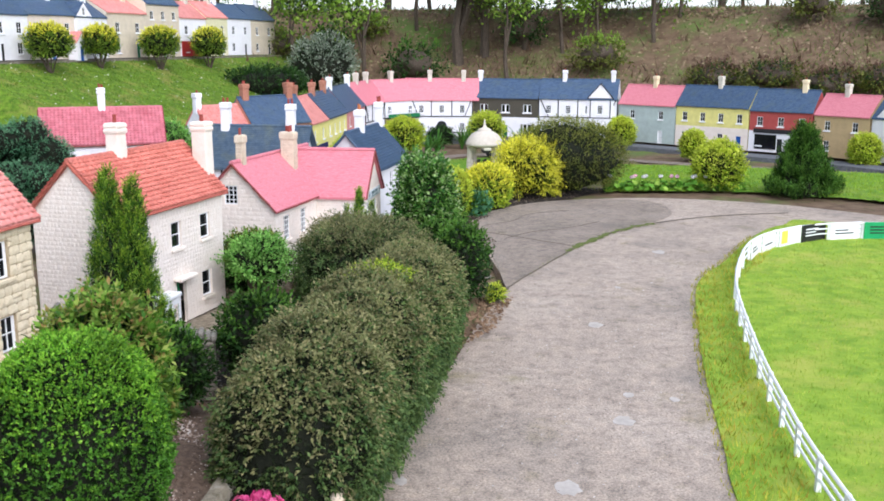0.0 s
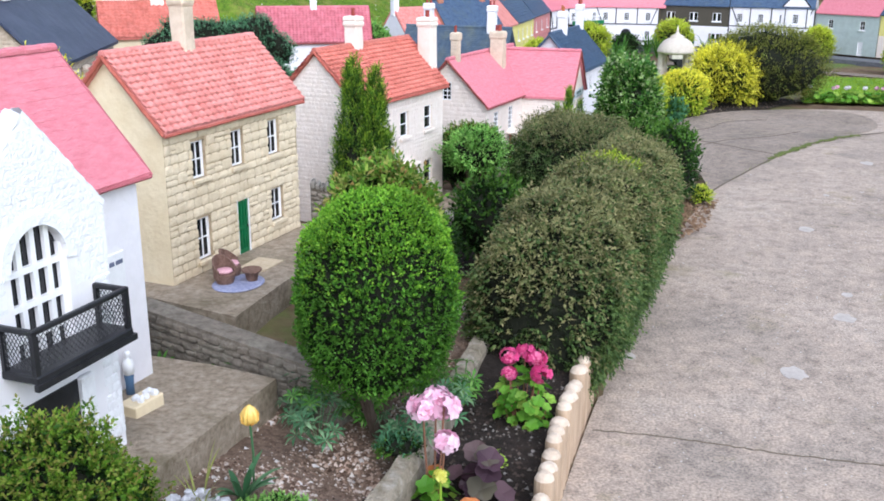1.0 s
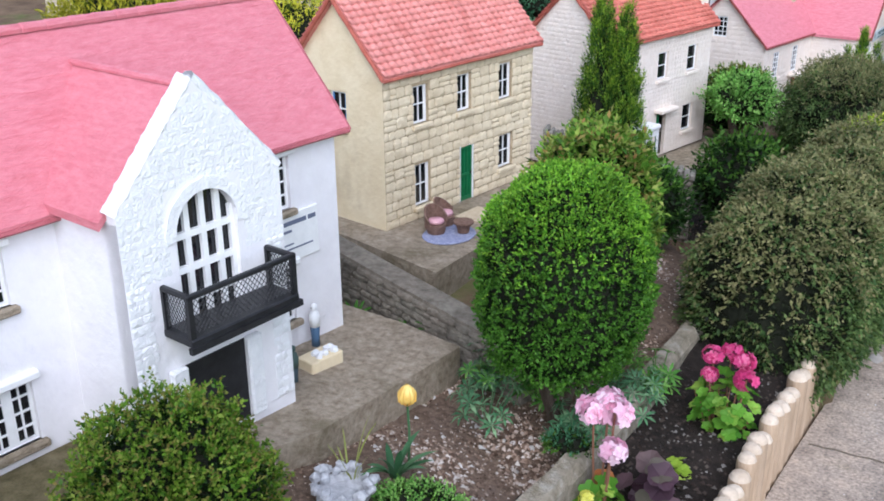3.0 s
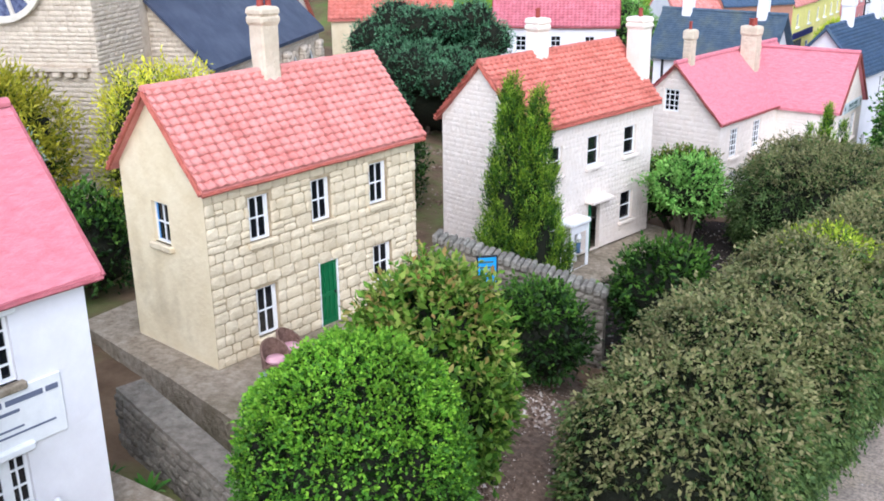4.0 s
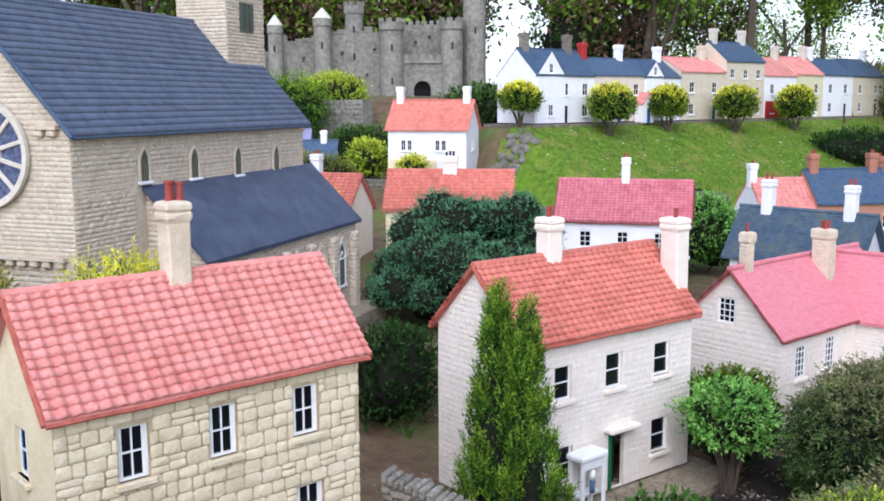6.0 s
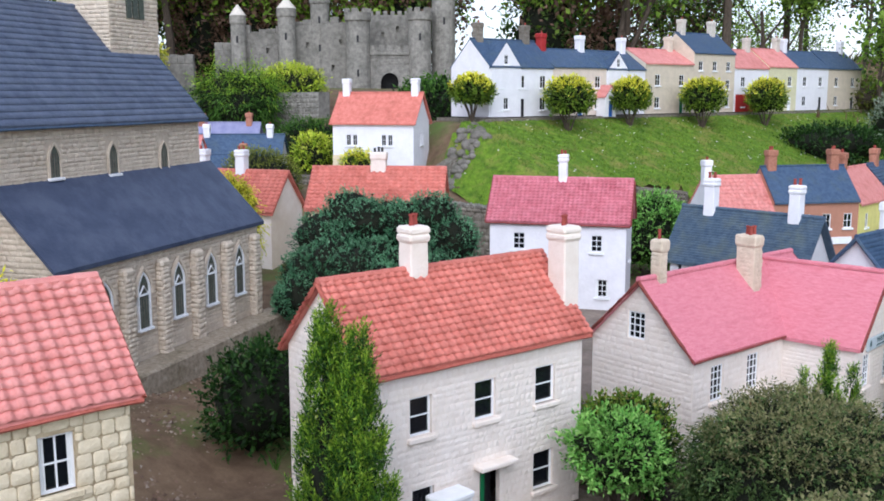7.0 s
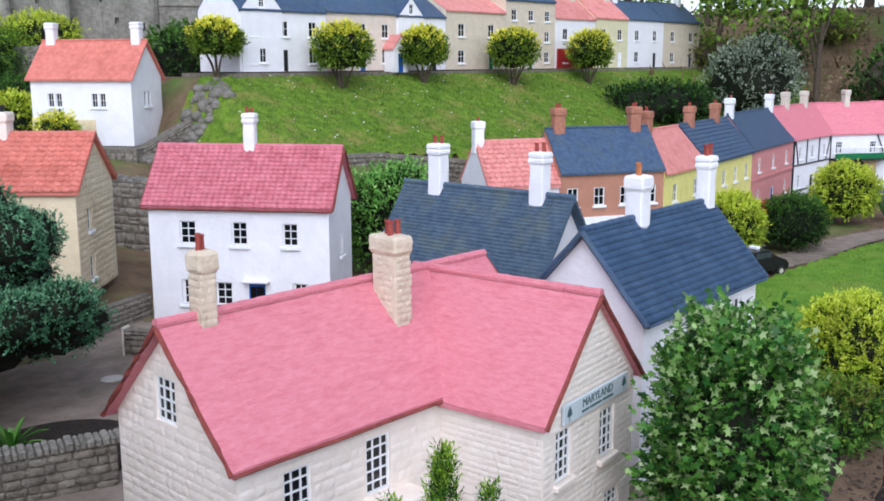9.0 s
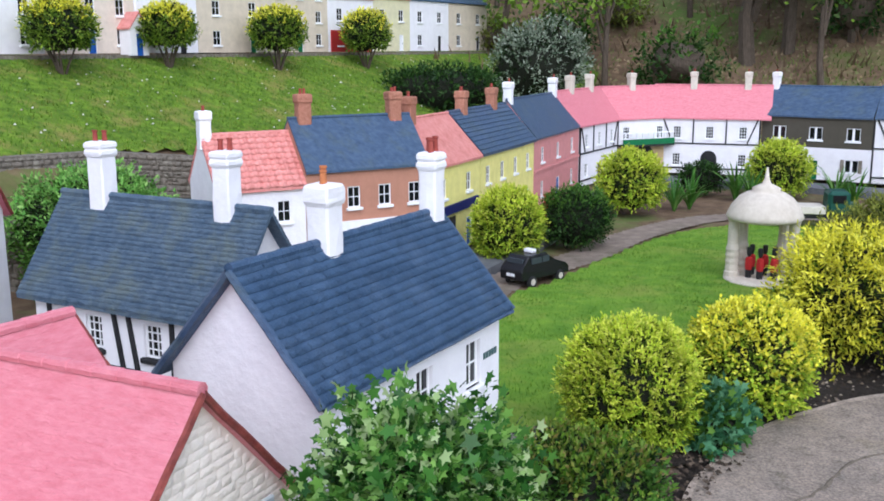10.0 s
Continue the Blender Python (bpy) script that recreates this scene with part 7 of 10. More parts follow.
acc, nextd = 0.0, 0.0
ads = []
for (x0, y0), (x1, y1) in zip(fl_, fl_[1:]):
    seg = math.hypot(x1 - x0, y1 - y0)
    while nextd <= acc + seg:
        f = (nextd - acc) / seg
        x, y = x0 + (x1 - x0) * f - 1.5, y0 + (y1 - y0) * f - 6.0
        bm = bmesh.new()
        add_box(bm, x - 0.009, x + 0.009, y - 0.009, y + 0.009, 0.0, 0.165)
        part("post", bm, FENCE, fence)
        ads.append((x, y, math.atan2(y1 - y0, x1 - x0)))
        nextd += 0.3
    acc += seg
boards = [BLACK, FENCE, paint("green_board", (0.02, 0.35, 0.12)), FENCE, FENCE, FENCE, FENCE, FENCE]
for k, (x, y, t) in enumerate(ads):
    if y + 6 > 8.2:
        bm = bmesh.new()
        add_box(bm, 0.005, 0.295, -0.020, -0.014, 0.03, 0.168)
        bm.transform(Matrix.Translation((x, y, 0)) @ Matrix.Rotation(t, 4, "Z"))
        b_ = part("advert_board", bm, boards[k % len(boards)], fence, "small plain advert board")
        if k % 8 == 7:
            bm = bmesh.new()
            add_box(bm, 0.03, 0.12, -0.0225, -0.0195, 0.05, 0.15)
            bm.transform(Matrix.Translation((x, y, 0)) @ Matrix.Rotation(t, 4, "Z"))
            part("emblem", bm, paint("yellow_board", (0.75, 0.65, 0.1)), b_)
        for q in range((3, 2, 3, 1, 0, 2, 1, 0)[k % 8]):
            bm = bmesh.new()
            add_box(bm, 0.05, 0.05 + (0.17, 0.12, 0.15)[q], -0.0225, -0.0195, 0.075 + 0.025 * q, 0.085 + 0.025 * q)
            bm.transform(Matrix.Translation((x, y, 0)) @ Matrix.Rotation(t, 4, "Z"))
            part("print_bar", bm, BLACK if boards[k % len(boards)] != BLACK else FENCE, b_)

# ---- shrubs ----


def sprigs(name, p, nrm, outer, up_part, leaf, mats, rng, sprig=5, reach=1.5, aspect=0.5, droop=0.0, style="oval", spread=0.8, hang=0.0):
    """Short leafy shoots at points p with outward directions nrm. outer: 0 deep to 1 at the surface; up_part picks the top material."""
    n = len(p)
    ax = nrm * 0.9 + rng.normal(size=(n, 3)) * 0.45 + np.array([0, 0, 0.4 - droop])
    ax /= np.linalg.norm(ax, axis=1)[:, None]
    sc = leaf * rng.uniform(0.7, 1.3, n)
    P, A, S, MI = [], [], [], []
    for j in range(sprig):
        f = j / max(1, sprig - 1)
        la = ax * (0.35 + 0.6 * f) + rng.normal(size=(n, 3)) * spread * (1 - 0.55 * f) + np.array([0, 0, -hang])
        la /= np.linalg.norm(la, axis=1)[:, None]
        P.append(p + ax * (sc * reach * (f - 0.35))[:, None])
        A.append(la)
        S.append(sc * rng.uniform(0.7, 1.2, n) * (1.0 - 0.25 * f))
        # Deep shoots take the first material, in most crowns one darkened as shade.
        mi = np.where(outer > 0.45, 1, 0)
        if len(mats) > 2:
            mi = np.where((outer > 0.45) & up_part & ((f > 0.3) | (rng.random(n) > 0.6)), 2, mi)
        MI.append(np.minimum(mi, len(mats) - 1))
    p, ax, s, mi = np.concatenate(P), np.concatenate(A), np.concatenate(S), np.concatenate(MI)
    n = len(p)
    side = np.cross(ax, rng.normal(size=(n, 3)) * 0.6 + np.array([0, 0, 1.0]))
    side /= np.linalg.norm(side, axis=1)[:, None] + 1e-9
    up = np.cross(side, ax)
    if style == "star":
        ang = np.linspace(0, 2 * np.pi, 11)[:-1]
        rad = np.where(np.arange(10) % 2 == 0, 1.0, 0.5)
        prof = np.stack([0.5 + 0.55 * np.cos(ang) * rad, 0.45 * np.sin(ang) * rad, 0.08 * (np.arange(10) % 2)], 1)
    elif style == "round":
        prof = np.array([(0, 0, 0), (0.25, -aspect * 0.42, 0.05), (0.7, -aspect * 0.45, 0.04), (1, 0, -0.04), (0.7, aspect * 0.45, 0.04), (0.25, aspect * 0.42, 0.05)])
    elif style == "needle":
        prof = np.array([(0, -0.07, 0), (0, 0.07, 0), (1, 0, 0.03)])
    else:
        prof = np.array([(0, 0, 0), (0.45, -aspect / 2, 0.06), (1, 0, -0.05), (0.45, aspect / 2, 0.06)])
    k = len(prof)
    v = p[:, None] + s[:, None, None] * (prof[None, :, :1] * ax[:, None] + prof[None, :, 1:2] * side[:, None] + prof[None, :, 2:3] * up[:, None])
    return mesh_np(name, v.reshape(-1, 3), np.arange(n * k).reshape(n, k), mats, mi)


def foliage(name, center, radii, n, leaf, mats, seed, shape=2.0, lump=0.14, lump_k=2.3, aspect=0.5, droop=0.0, tip=0.35, style="oval", depth=0.25, flat_bottom=True, core=None, sprig=5, reach=1.5, fine=0.04, spread=0.8, hang=0.0):
    """A crown of leafy shoots round an uneven body. mats: inner (mostly darkened as shade), outer (and top) leaf
    materials.
    """
    rng = np.random.default_rng(seed)
    n = max(60, n // sprig)
    d = rng.normal(size=(n, 3))
    d /= np.linalg.norm(d, axis=1)[:, None]
    if flat_bottom:
        d[:, 2] = np.where(d[:, 2] < -0.75, -d[:, 2] * 0.6, d[:, 2])
        d /= np.linalg.norm(d, axis=1)[:, None]
    ph = rng.uniform(0, 6.28, (9, 3))
    fr = rng.normal(size=(9, 3)) * np.where(np.arange(9) < 6, lump_k, 9.0)[:, None]

    def bumps(q):
        s = 0
        for k in range(6):
            s = s + lump * np.sin(q @ fr[k] + ph[k, 0]) / (1 + 0.35 * k) / 3.0
        for k in range(6, 9):
            s = s + fine * np.sin(q @ fr[k] + ph[k, 0])
        return s

    sup = (np.abs(d) ** shape).sum(1) ** (-1 / shape)
    r = sup * (1 + bumps(d * 2.0))
    depthv = rng.random(n) ** 1.7
    R = np.array(radii)
    shrink = 1 - leaf * 0.45 / R.mean()
    p = d * (r * (1 - depthv * depth))[:, None] * R * shrink
    nrm = d / R
    nrm /= np.linalg.norm(nrm, axis=1)[:, None]
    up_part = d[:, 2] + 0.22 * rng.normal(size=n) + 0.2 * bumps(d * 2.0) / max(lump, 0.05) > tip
    me = sprigs(name, p + np.array(center), nrm, 1 - depthv, up_part, leaf, mats, rng, sprig, reach, aspect, droop, style, spread, hang)
    # solid core added inside the crown, near black by default as inner shade
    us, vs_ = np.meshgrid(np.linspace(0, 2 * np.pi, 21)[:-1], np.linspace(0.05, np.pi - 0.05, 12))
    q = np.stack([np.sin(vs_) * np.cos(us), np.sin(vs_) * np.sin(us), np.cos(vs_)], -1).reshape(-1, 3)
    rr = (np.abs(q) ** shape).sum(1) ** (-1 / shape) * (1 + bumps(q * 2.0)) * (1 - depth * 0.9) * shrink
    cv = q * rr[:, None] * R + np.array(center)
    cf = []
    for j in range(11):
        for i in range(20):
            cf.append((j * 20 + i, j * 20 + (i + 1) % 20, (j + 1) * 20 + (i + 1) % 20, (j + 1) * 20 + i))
    cm = mesh_np(name + "_core", cv, cf, [core or SHADE_CORE], smooth=True)
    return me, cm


# Near-black colour of the added cores: the crowns' inner shade as colour.
SHADE_CORE = surface("crown_core_shade", (0.006, 0.008, 0.004), (0.016, 0.018, 0.009), 40, 0.95, 0.5)


def shrub(label, x, y, z, rx, ry, h, n, leaf, mats, seed, name="shrub", category="shrub", group="", stem=0.04, lift=0.0, **kw):
    """A shrub whose crown starts lift above z and rises to z + h."""
    t = thing(name, label, category, x, y, z, 0, group)
    rz = (h - lift) / 2
    me, cm = foliage("foliage", (0, 0, lift + rz), (rx, ry, rz), n, leaf, mats, seed, **kw)
    link("foliage", me, t)
    link("core", cm, t)
    rnd = random.Random(seed)
    for k in range(9 if lift > 0.12 else 4 if lift > 0.03 else 2):
        a = rnd.uniform(0, 6.28)
        bm = bmesh.new()
        add_tube(bm, [(0.01 * math.cos(a), 0.01 * math.sin(a), -0.03), (math.cos(a) * rx * 0.2, math.sin(a) * ry * 0.2, lift * 0.6 + 0.02), (math.cos(a) * rx * 0.5, math.sin(a) * ry * 0.5, lift + rz * 0.6)], [stem * 0.4, stem * 0.32, stem * 0.15], 6)
        part("stem", bm, BARK, t)
    return t


# Inner leaves here are very dark: the shade of the gaps in their colour.
BOX_SHADE = leaf_mat("box_inner_shade", [(0.006, 0.019, 0.003), (0.015, 0.042, 0.006)])
BOX_OUT = leaf_mat("box_leaf", [(0.038, 0.115, 0.012), (0.075, 0.205, 0.022), (0.135, 0.31, 0.034)])
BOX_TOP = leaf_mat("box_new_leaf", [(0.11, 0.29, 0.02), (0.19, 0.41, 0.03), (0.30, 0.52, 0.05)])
# Green inner leaf of golden shrubs, darkened further for shade between shoots.
GOLD_IN_SHADE = leaf_mat("gold_inner_green_and_shade", [(0.045, 0.09, 0.008), (0.11, 0.17, 0.014)])
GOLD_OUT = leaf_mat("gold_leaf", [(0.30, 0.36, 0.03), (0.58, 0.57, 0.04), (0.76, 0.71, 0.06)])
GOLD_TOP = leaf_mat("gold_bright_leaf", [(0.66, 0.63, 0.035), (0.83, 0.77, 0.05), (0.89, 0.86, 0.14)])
LIME_OUT = leaf_mat("lime_leaf", [(0.20, 0.34, 0.02), (0.38, 0.51, 0.035), (0.58, 0.64, 0.07)])
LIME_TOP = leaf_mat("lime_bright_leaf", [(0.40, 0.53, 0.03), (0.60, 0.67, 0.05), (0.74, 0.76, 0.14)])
COT_SHADE = leaf_mat("cotoneaster_inner_shade", [(0.009, 0.014, 0.006), (0.022, 0.03, 0.012)])
COT_OUT = leaf_mat("cotoneaster_leaf", [(0.040, 0.088, 0.025), (0.095, 0.160, 0.045), (0.165, 0.235, 0.07)])
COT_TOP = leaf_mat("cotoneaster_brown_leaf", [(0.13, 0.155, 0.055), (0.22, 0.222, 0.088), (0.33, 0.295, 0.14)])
PHO_OUT = leaf_mat("photinia_leaf", [(0.03, 0.085, 0.010), (0.09, 0.19, 0.02), (0.22, 0.33, 0.05)])
PHO_TOP = leaf_mat("photinia_top_leaf", [(0.055, 0.15, 0.016), (0.11, 0.245, 0.025), (0.19, 0.34, 0.04), (0.30, 0.41, 0.07), (0.36, 0.39, 0.10), (0.34, 0.20, 0.07)])
HEBE_OUT = leaf_mat("hebe_leaf", [(0.018, 0.060, 0.006), (0.05, 0.125, 0.010), (0.11, 0.21, 0.018)])
HEBE_TOP = leaf_mat("hebe_bronze_leaf", [(0.065, 0.155, 0.010), (0.13, 0.24, 0.018), (0.22, 0.30, 0.04), (0.24, 0.18, 0.055)])
DARK_OUT = leaf_mat("dark_evergreen_leaf", [(0.010, 0.034, 0.007), (0.028, 0.075, 0.014), (0.062, 0.13, 0.027)])
MID_OUT = leaf_mat("mid_green_leaf", [(0.035, 0.10, 0.014), (0.075, 0.18, 0.022), (0.14, 0.27, 0.04)])
FRESH = leaf_mat("fresh_green_leaf", [(0.12, 0.33, 0.055), (0.23, 0.48, 0.09), (0.37, 0.60, 0.16)])
PITT_SHADE = leaf_mat("blue_green_inner_shade", [(0.005, 0.016, 0.009), (0.012, 0.030, 0.017)])
PITT = leaf_mat("blue_green_leaf", [(0.040, 0.145, 0.065), (0.085, 0.24, 0.115), (0.16, 0.35, 0.18)])
PITT_TOP = leaf_mat("blue_green_pale_leaf", [(0.08, 0.22, 0.10), (0.14, 0.32, 0.16), (0.25, 0.44, 0.26)])
HOLLY = leaf_mat("holly_leaf", [(0.02, 0.075, 0.015), (0.05, 0.16, 0.026), (0.11, 0.26, 0.04), (0.24, 0.42, 0.09), (0.52, 0.62, 0.32)], 0.25)
GREYG = leaf_mat("grey_green_leaf", [(0.10, 0.15, 0.09), (0.24, 0.30, 0.20), (0.46, 0.50, 0.40)])
CONI = leaf_mat("conifer_leaf", [(0.13, 0.27, 0.015), (0.25, 0.42, 0.03), (0.42, 0.56, 0.06)])
CONI_G = leaf_mat("gold_conifer_leaf", [(0.26, 0.28, 0.02), (0.42, 0.40, 0.03), (0.56, 0.50, 0.05)])
HOLLYB = leaf_mat("clipped_holly_leaf", [(0.055, 0.12, 0.012), (0.15, 0.25, 0.022), (0.32, 0.42, 0.05)])
YEWT = leaf_mat("bronze_yew_tip", [(0.15, 0.18, 0.026), (0.24, 0.27, 0.04), (0.34, 0.34, 0.07)])
YEWB = leaf_mat("bronze_yew_leaf", [(0.075, 0.10, 0.017), (0.14, 0.165, 0.03), (0.23, 0.235, 0.05)])

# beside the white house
shrub("round clipped box topiary ball with bright new top growth", -1.07, 3.56, 0.22, 0.221, 0.221, 0.685, 64000, 0.0098, [BOX_SHADE, BOX_OUT, BOX_TOP], 21, "topiary_ball", "topiary", shape=2.3, lump=0.03, depth=0.13, lift=0.08, tip=0.42, aspect=0.7, fine=0.018, reach=1.2)
shrub("tall photinia shrub with bronze and yellow-green leaves", -1.165, 4.06, 0.24, 0.20, 0.195, 0.655, 17000, 0.027, [BOX_SHADE, PHO_OUT, PHO_TOP], 22, lump=0.12, depth=0.25, aspect=0.5, tip=0.25, sprig=7, spread=1.0, reach=1.2, fine=0.06)
shrub("low hebe bush with bronze-tipped leaves before the white house", -1.43, 2.50, 0.24, 0.20, 0.20, 0.47, 42000, 0.0110, [BOX_SHADE, HEBE_OUT, HEBE_TOP], 23, lump=0.16, lump_k=4, depth=0.25, sprig=8, reach=1.7, fine=0.05, spread=0.9, tip=0.1, aspect=0.6)
shrub("spreading hebe bush with bronze-tipped leaves", -1.14, 2.17, 0.22, 0.31, 0.26, 0.46, 62000, 0.0110, [BOX_SHADE, HEBE_OUT, HEBE_TOP], 24, lump=0.2, lump_k=4, depth=0.28, sprig=8, reach=1.7, fine=0.06, spread=0.9, tip=0.0, aspect=0.6)
shrub("yellow and green variegated euonymus", -1.995, 1.995, 0.28, 0.27, 0.24, 0.775, 24000, 0.019, [GOLD_IN_SHADE, LIME_OUT, LIME_TOP], 25, lump=0.06, depth=0.22, aspect=0.85, tip=0.15)
shrub("light green clipped shrub", -1.81, 1.88, 0.22, 0.20, 0.18, 0.35, 11000, 0.017, [BOX_SHADE, LIME_OUT, LIME_TOP], 26, lump=0.06, tip=0.0)
# cotoneaster hedge along the path


def hedge_run(label, rows, n, leaf, mats, seed, **kw):
    """One continuous overhanging hedge; rows are (x, y, half width, height) along its middle."""
    t = thing("hedge", label, "hedge", rows[0][0], rows[0][1], 0.0, 0, "cotoneaster hedge")
    rng = np.random.default_rng(seed)
    pts = np.array(rows)
    ss = np.linspace(0, 1, len(rows))
    ox, oy = rows[0][0], rows[0][1]

    def body(s, a, k, wob):
        x, y, w, h = (np.interp(s, ss, pts[:, c]) for c in range(4))
        dx, dy = np.gradient(pts[:, 0]), np.gradient(pts[:, 1])
        tx_, ty_ = np.interp(s, ss, dx), np.interp(s, ss, dy)
        ln = np.hypot(tx_, ty_)
        tx_, ty_ = tx_ / ln, ty_ / ln
        endf = np.minimum(1, np.minimum(s, 1 - s) / 0.10)
        cap = (1 - (1 - endf) ** 2.4) ** (1 / 2.4)
        ca, sa = np.cos(a), np.sin(a)
        sup = (np.abs(ca) ** 2.7 + np.abs(sa) ** 2.7) ** (-1 / 2.7)
        b = 1 + 0.05 * np.sin(s * 21 + 2 * a) + 0.045 * np.sin(s * 43 - 3 * a + 1) + 0.03 * np.sin(s * 90 + 5 * a) + wob
        u = ca * sup * w * b * (0.3 + 0.7 * cap) * k
        z = 0.02 + (sa * sup * b * k * 0.5 + 0.5) * h * (0.55 + 0.45 * cap)
        p = np.stack([x - ty_ * u - ox, y + tx_ * u - oy, z], -1)
        nr = np.stack([-ty_ * ca, tx_ * ca, sa], -1) + np.stack([tx_, ty_, 0 * s], -1) * (np.where(s < 0.1, -1, 0) + np.where(s > 0.9, 1, 0))[..., None] * 0.8
        return p, nr / np.linalg.norm(nr, axis=-1)[..., None]

    m = n // 6
    s, a = rng.random(m), rng.uniform(-0.75, math.pi + 0.75, m)
    dv = rng.random(m) ** 1.7
    p, nr = body(s, a, 1 - dv * 0.2, rng.normal(size=m) * 0.02)
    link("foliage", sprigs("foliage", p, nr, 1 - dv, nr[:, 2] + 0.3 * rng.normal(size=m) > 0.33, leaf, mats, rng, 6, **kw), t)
    # added solid body in the near-black shade colour
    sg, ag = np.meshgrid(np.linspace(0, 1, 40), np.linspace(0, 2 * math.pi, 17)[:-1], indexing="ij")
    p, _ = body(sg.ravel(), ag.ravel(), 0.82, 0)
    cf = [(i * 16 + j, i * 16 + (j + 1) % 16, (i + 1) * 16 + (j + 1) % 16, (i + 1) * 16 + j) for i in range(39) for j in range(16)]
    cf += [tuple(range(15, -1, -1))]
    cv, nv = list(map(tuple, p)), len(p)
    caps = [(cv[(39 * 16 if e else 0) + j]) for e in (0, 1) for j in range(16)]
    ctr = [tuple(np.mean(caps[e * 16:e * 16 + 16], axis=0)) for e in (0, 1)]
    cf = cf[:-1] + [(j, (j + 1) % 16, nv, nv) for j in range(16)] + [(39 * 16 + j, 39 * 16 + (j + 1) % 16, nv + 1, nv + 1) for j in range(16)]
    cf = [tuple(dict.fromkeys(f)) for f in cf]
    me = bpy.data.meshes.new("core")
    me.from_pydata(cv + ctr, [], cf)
    me.materials.append(SHADE_CORE)
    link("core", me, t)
    for e in (0.0, 1.0):
        m = n // 90
        p, nr = body(np.full(m, e), rng.uniform(0, 6.28, m), np.sqrt(rng.random(m)), rng.normal(size=m) * 0.02)
        nr = np.tile([[(pts[1, 0] - pts[0, 0]) * (2 * e - 1), (pts[1, 1] - pts[0, 1]) * (2 * e - 1), 0.1]], (m, 1))
        nr /= np.linalg.norm(nr, axis=1)[:, None]
        link("foliage", sprigs("foliage", p, nr, rng.random(m), rng.random(m) > 0.8, leaf, mats, rng, 6, **kw), t)


hedge_run("dark cotoneaster hedge overhanging the path with brown twiggy top", [(-0.68, 4.12, 0.24, 0.54), (-0.62, 4.5, 0.27, 0.61), (-0.55, 4.9, 0.27, 0.63), (-0.46, 5.35, 0.26, 0.62), (-0.36, 5.85, 0.24, 0.60), (-0.26, 6.4, 0.20, 0.56)], 120000, 0.0180, [COT_SHADE, COT_OUT, COT_TOP], 31, reach=2.2, aspect=0.55, droop=0.75, spread=0.75, hang=0.25)
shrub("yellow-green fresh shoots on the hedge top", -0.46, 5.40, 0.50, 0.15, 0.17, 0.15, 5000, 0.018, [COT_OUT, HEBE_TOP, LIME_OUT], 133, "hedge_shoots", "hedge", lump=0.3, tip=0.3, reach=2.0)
shrub("domed dark cotoneaster bush", -0.66, 6.92, 0.03, 0.40, 0.42, 0.56, 58000, 0.0180, [COT_SHADE, COT_OUT, COT_TOP], 33, "hedge", "hedge", "cotoneaster hedge", shape=2.4, lump=0.08, depth=0.2, droop=0.7, aspect=0.4, tip=0.5, sprig=6, reach=2.2, spread=0.75, hang=0.2)
shrub("dark green rounded shrub at the hedge end", -0.08, 7.05, 0.02, 0.17, 0.2, 0.53, 4500, 0.030, [BOX_SHADE, DARK_OUT, MID_OUT], 34, lump=0.1)
shrub("small dark green shrub between the gardens", -0.98, 5.42, 0.12, 0.20, 0.2, 0.42, 4500, 0.028, [BOX_SHADE, DARK_OUT, MID_OUT], 35, lump=0.1)
shrub("small fresh green shrub by the rubble wall", -1.20, 4.80, 0.22, 0.17, 0.15, 0.34, 6000, 0.022, [BOX_SHADE, DARK_OUT, MID_OUT], 36)
shrub("bright fresh green shrub with bare lower stems", -1.20, 6.60, 0.10, 0.175, 0.16, 0.44, 9000, 0.021, [BOX_SHADE, FRESH, FRESH], 37, lift=0.17, lump=0.42, lump_k=3.2, tip=0.15, fine=0.08)
shrub("darker green shrub behind the fresh green one", -1.27, 6.86, 0.10, 0.20, 0.14, 0.43, 7000, 0.02, [BOX_SHADE, DARK_OUT, HEBE_TOP], 137, lift=0.1, lump=0.3, tip=0.1)
shrub("low mid-green shrub between cream and rubble houses", -1.36, 6.98, 0.09, 0.22, 0.18, 0.36, 4500, 0.028, [BOX_SHADE, DARK_OUT, MID_OUT], 38, lump=0.12)
shrub("large dark holly with spiky glossy leaves", -0.325, 8.40, 0.03, 0.235, 0.24, 0.79, 11000, 0.031, [DARK_OUT, HOLLY, HOLLY], 39, style="star", lump=0.14, depth=0.3, sprig=6, reach=2.2, spread=0.9)
shrub("feathery green shrub at the path edge", -0.26, 9.62, 0.02, 0.26, 0.24, 0.24, 9000, 0.024, [BOX_SHADE, MID_OUT, HEBE_TOP], 40, lump=0.25, reach=2.2, sprig=7, fine=0.08)
shrub("low dark shrub before the white slate house", -0.25, 7.65, 0.03, 0.22, 0.25, 0.40, 3500, 0.035, [BOX_SHADE, DARK_OUT, MID_OUT], 41)
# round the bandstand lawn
shrub("lime-yellow euonymus bush with upright shoots", -0.178, 10.265, -0.02, 0.25, 0.24, 0.49, 30000, 0.018, [GOLD_IN_SHADE, LIME_OUT, LIME_TOP], 42, lump=0.1, tip=0.0, depth=0.2, sprig=7, reach=1.9, spread=0.7, fine=0.05)
shrub("rounded gold and green euonymus bush", 0.224, 10.735, -0.02, 0.25, 0.25, 0.47, 18000, 0.020, [GOLD_IN_SHADE, LIME_OUT, GOLD_TOP], 43, lump=0.07, tip=0.15, depth=0.2, aspect=0.7)
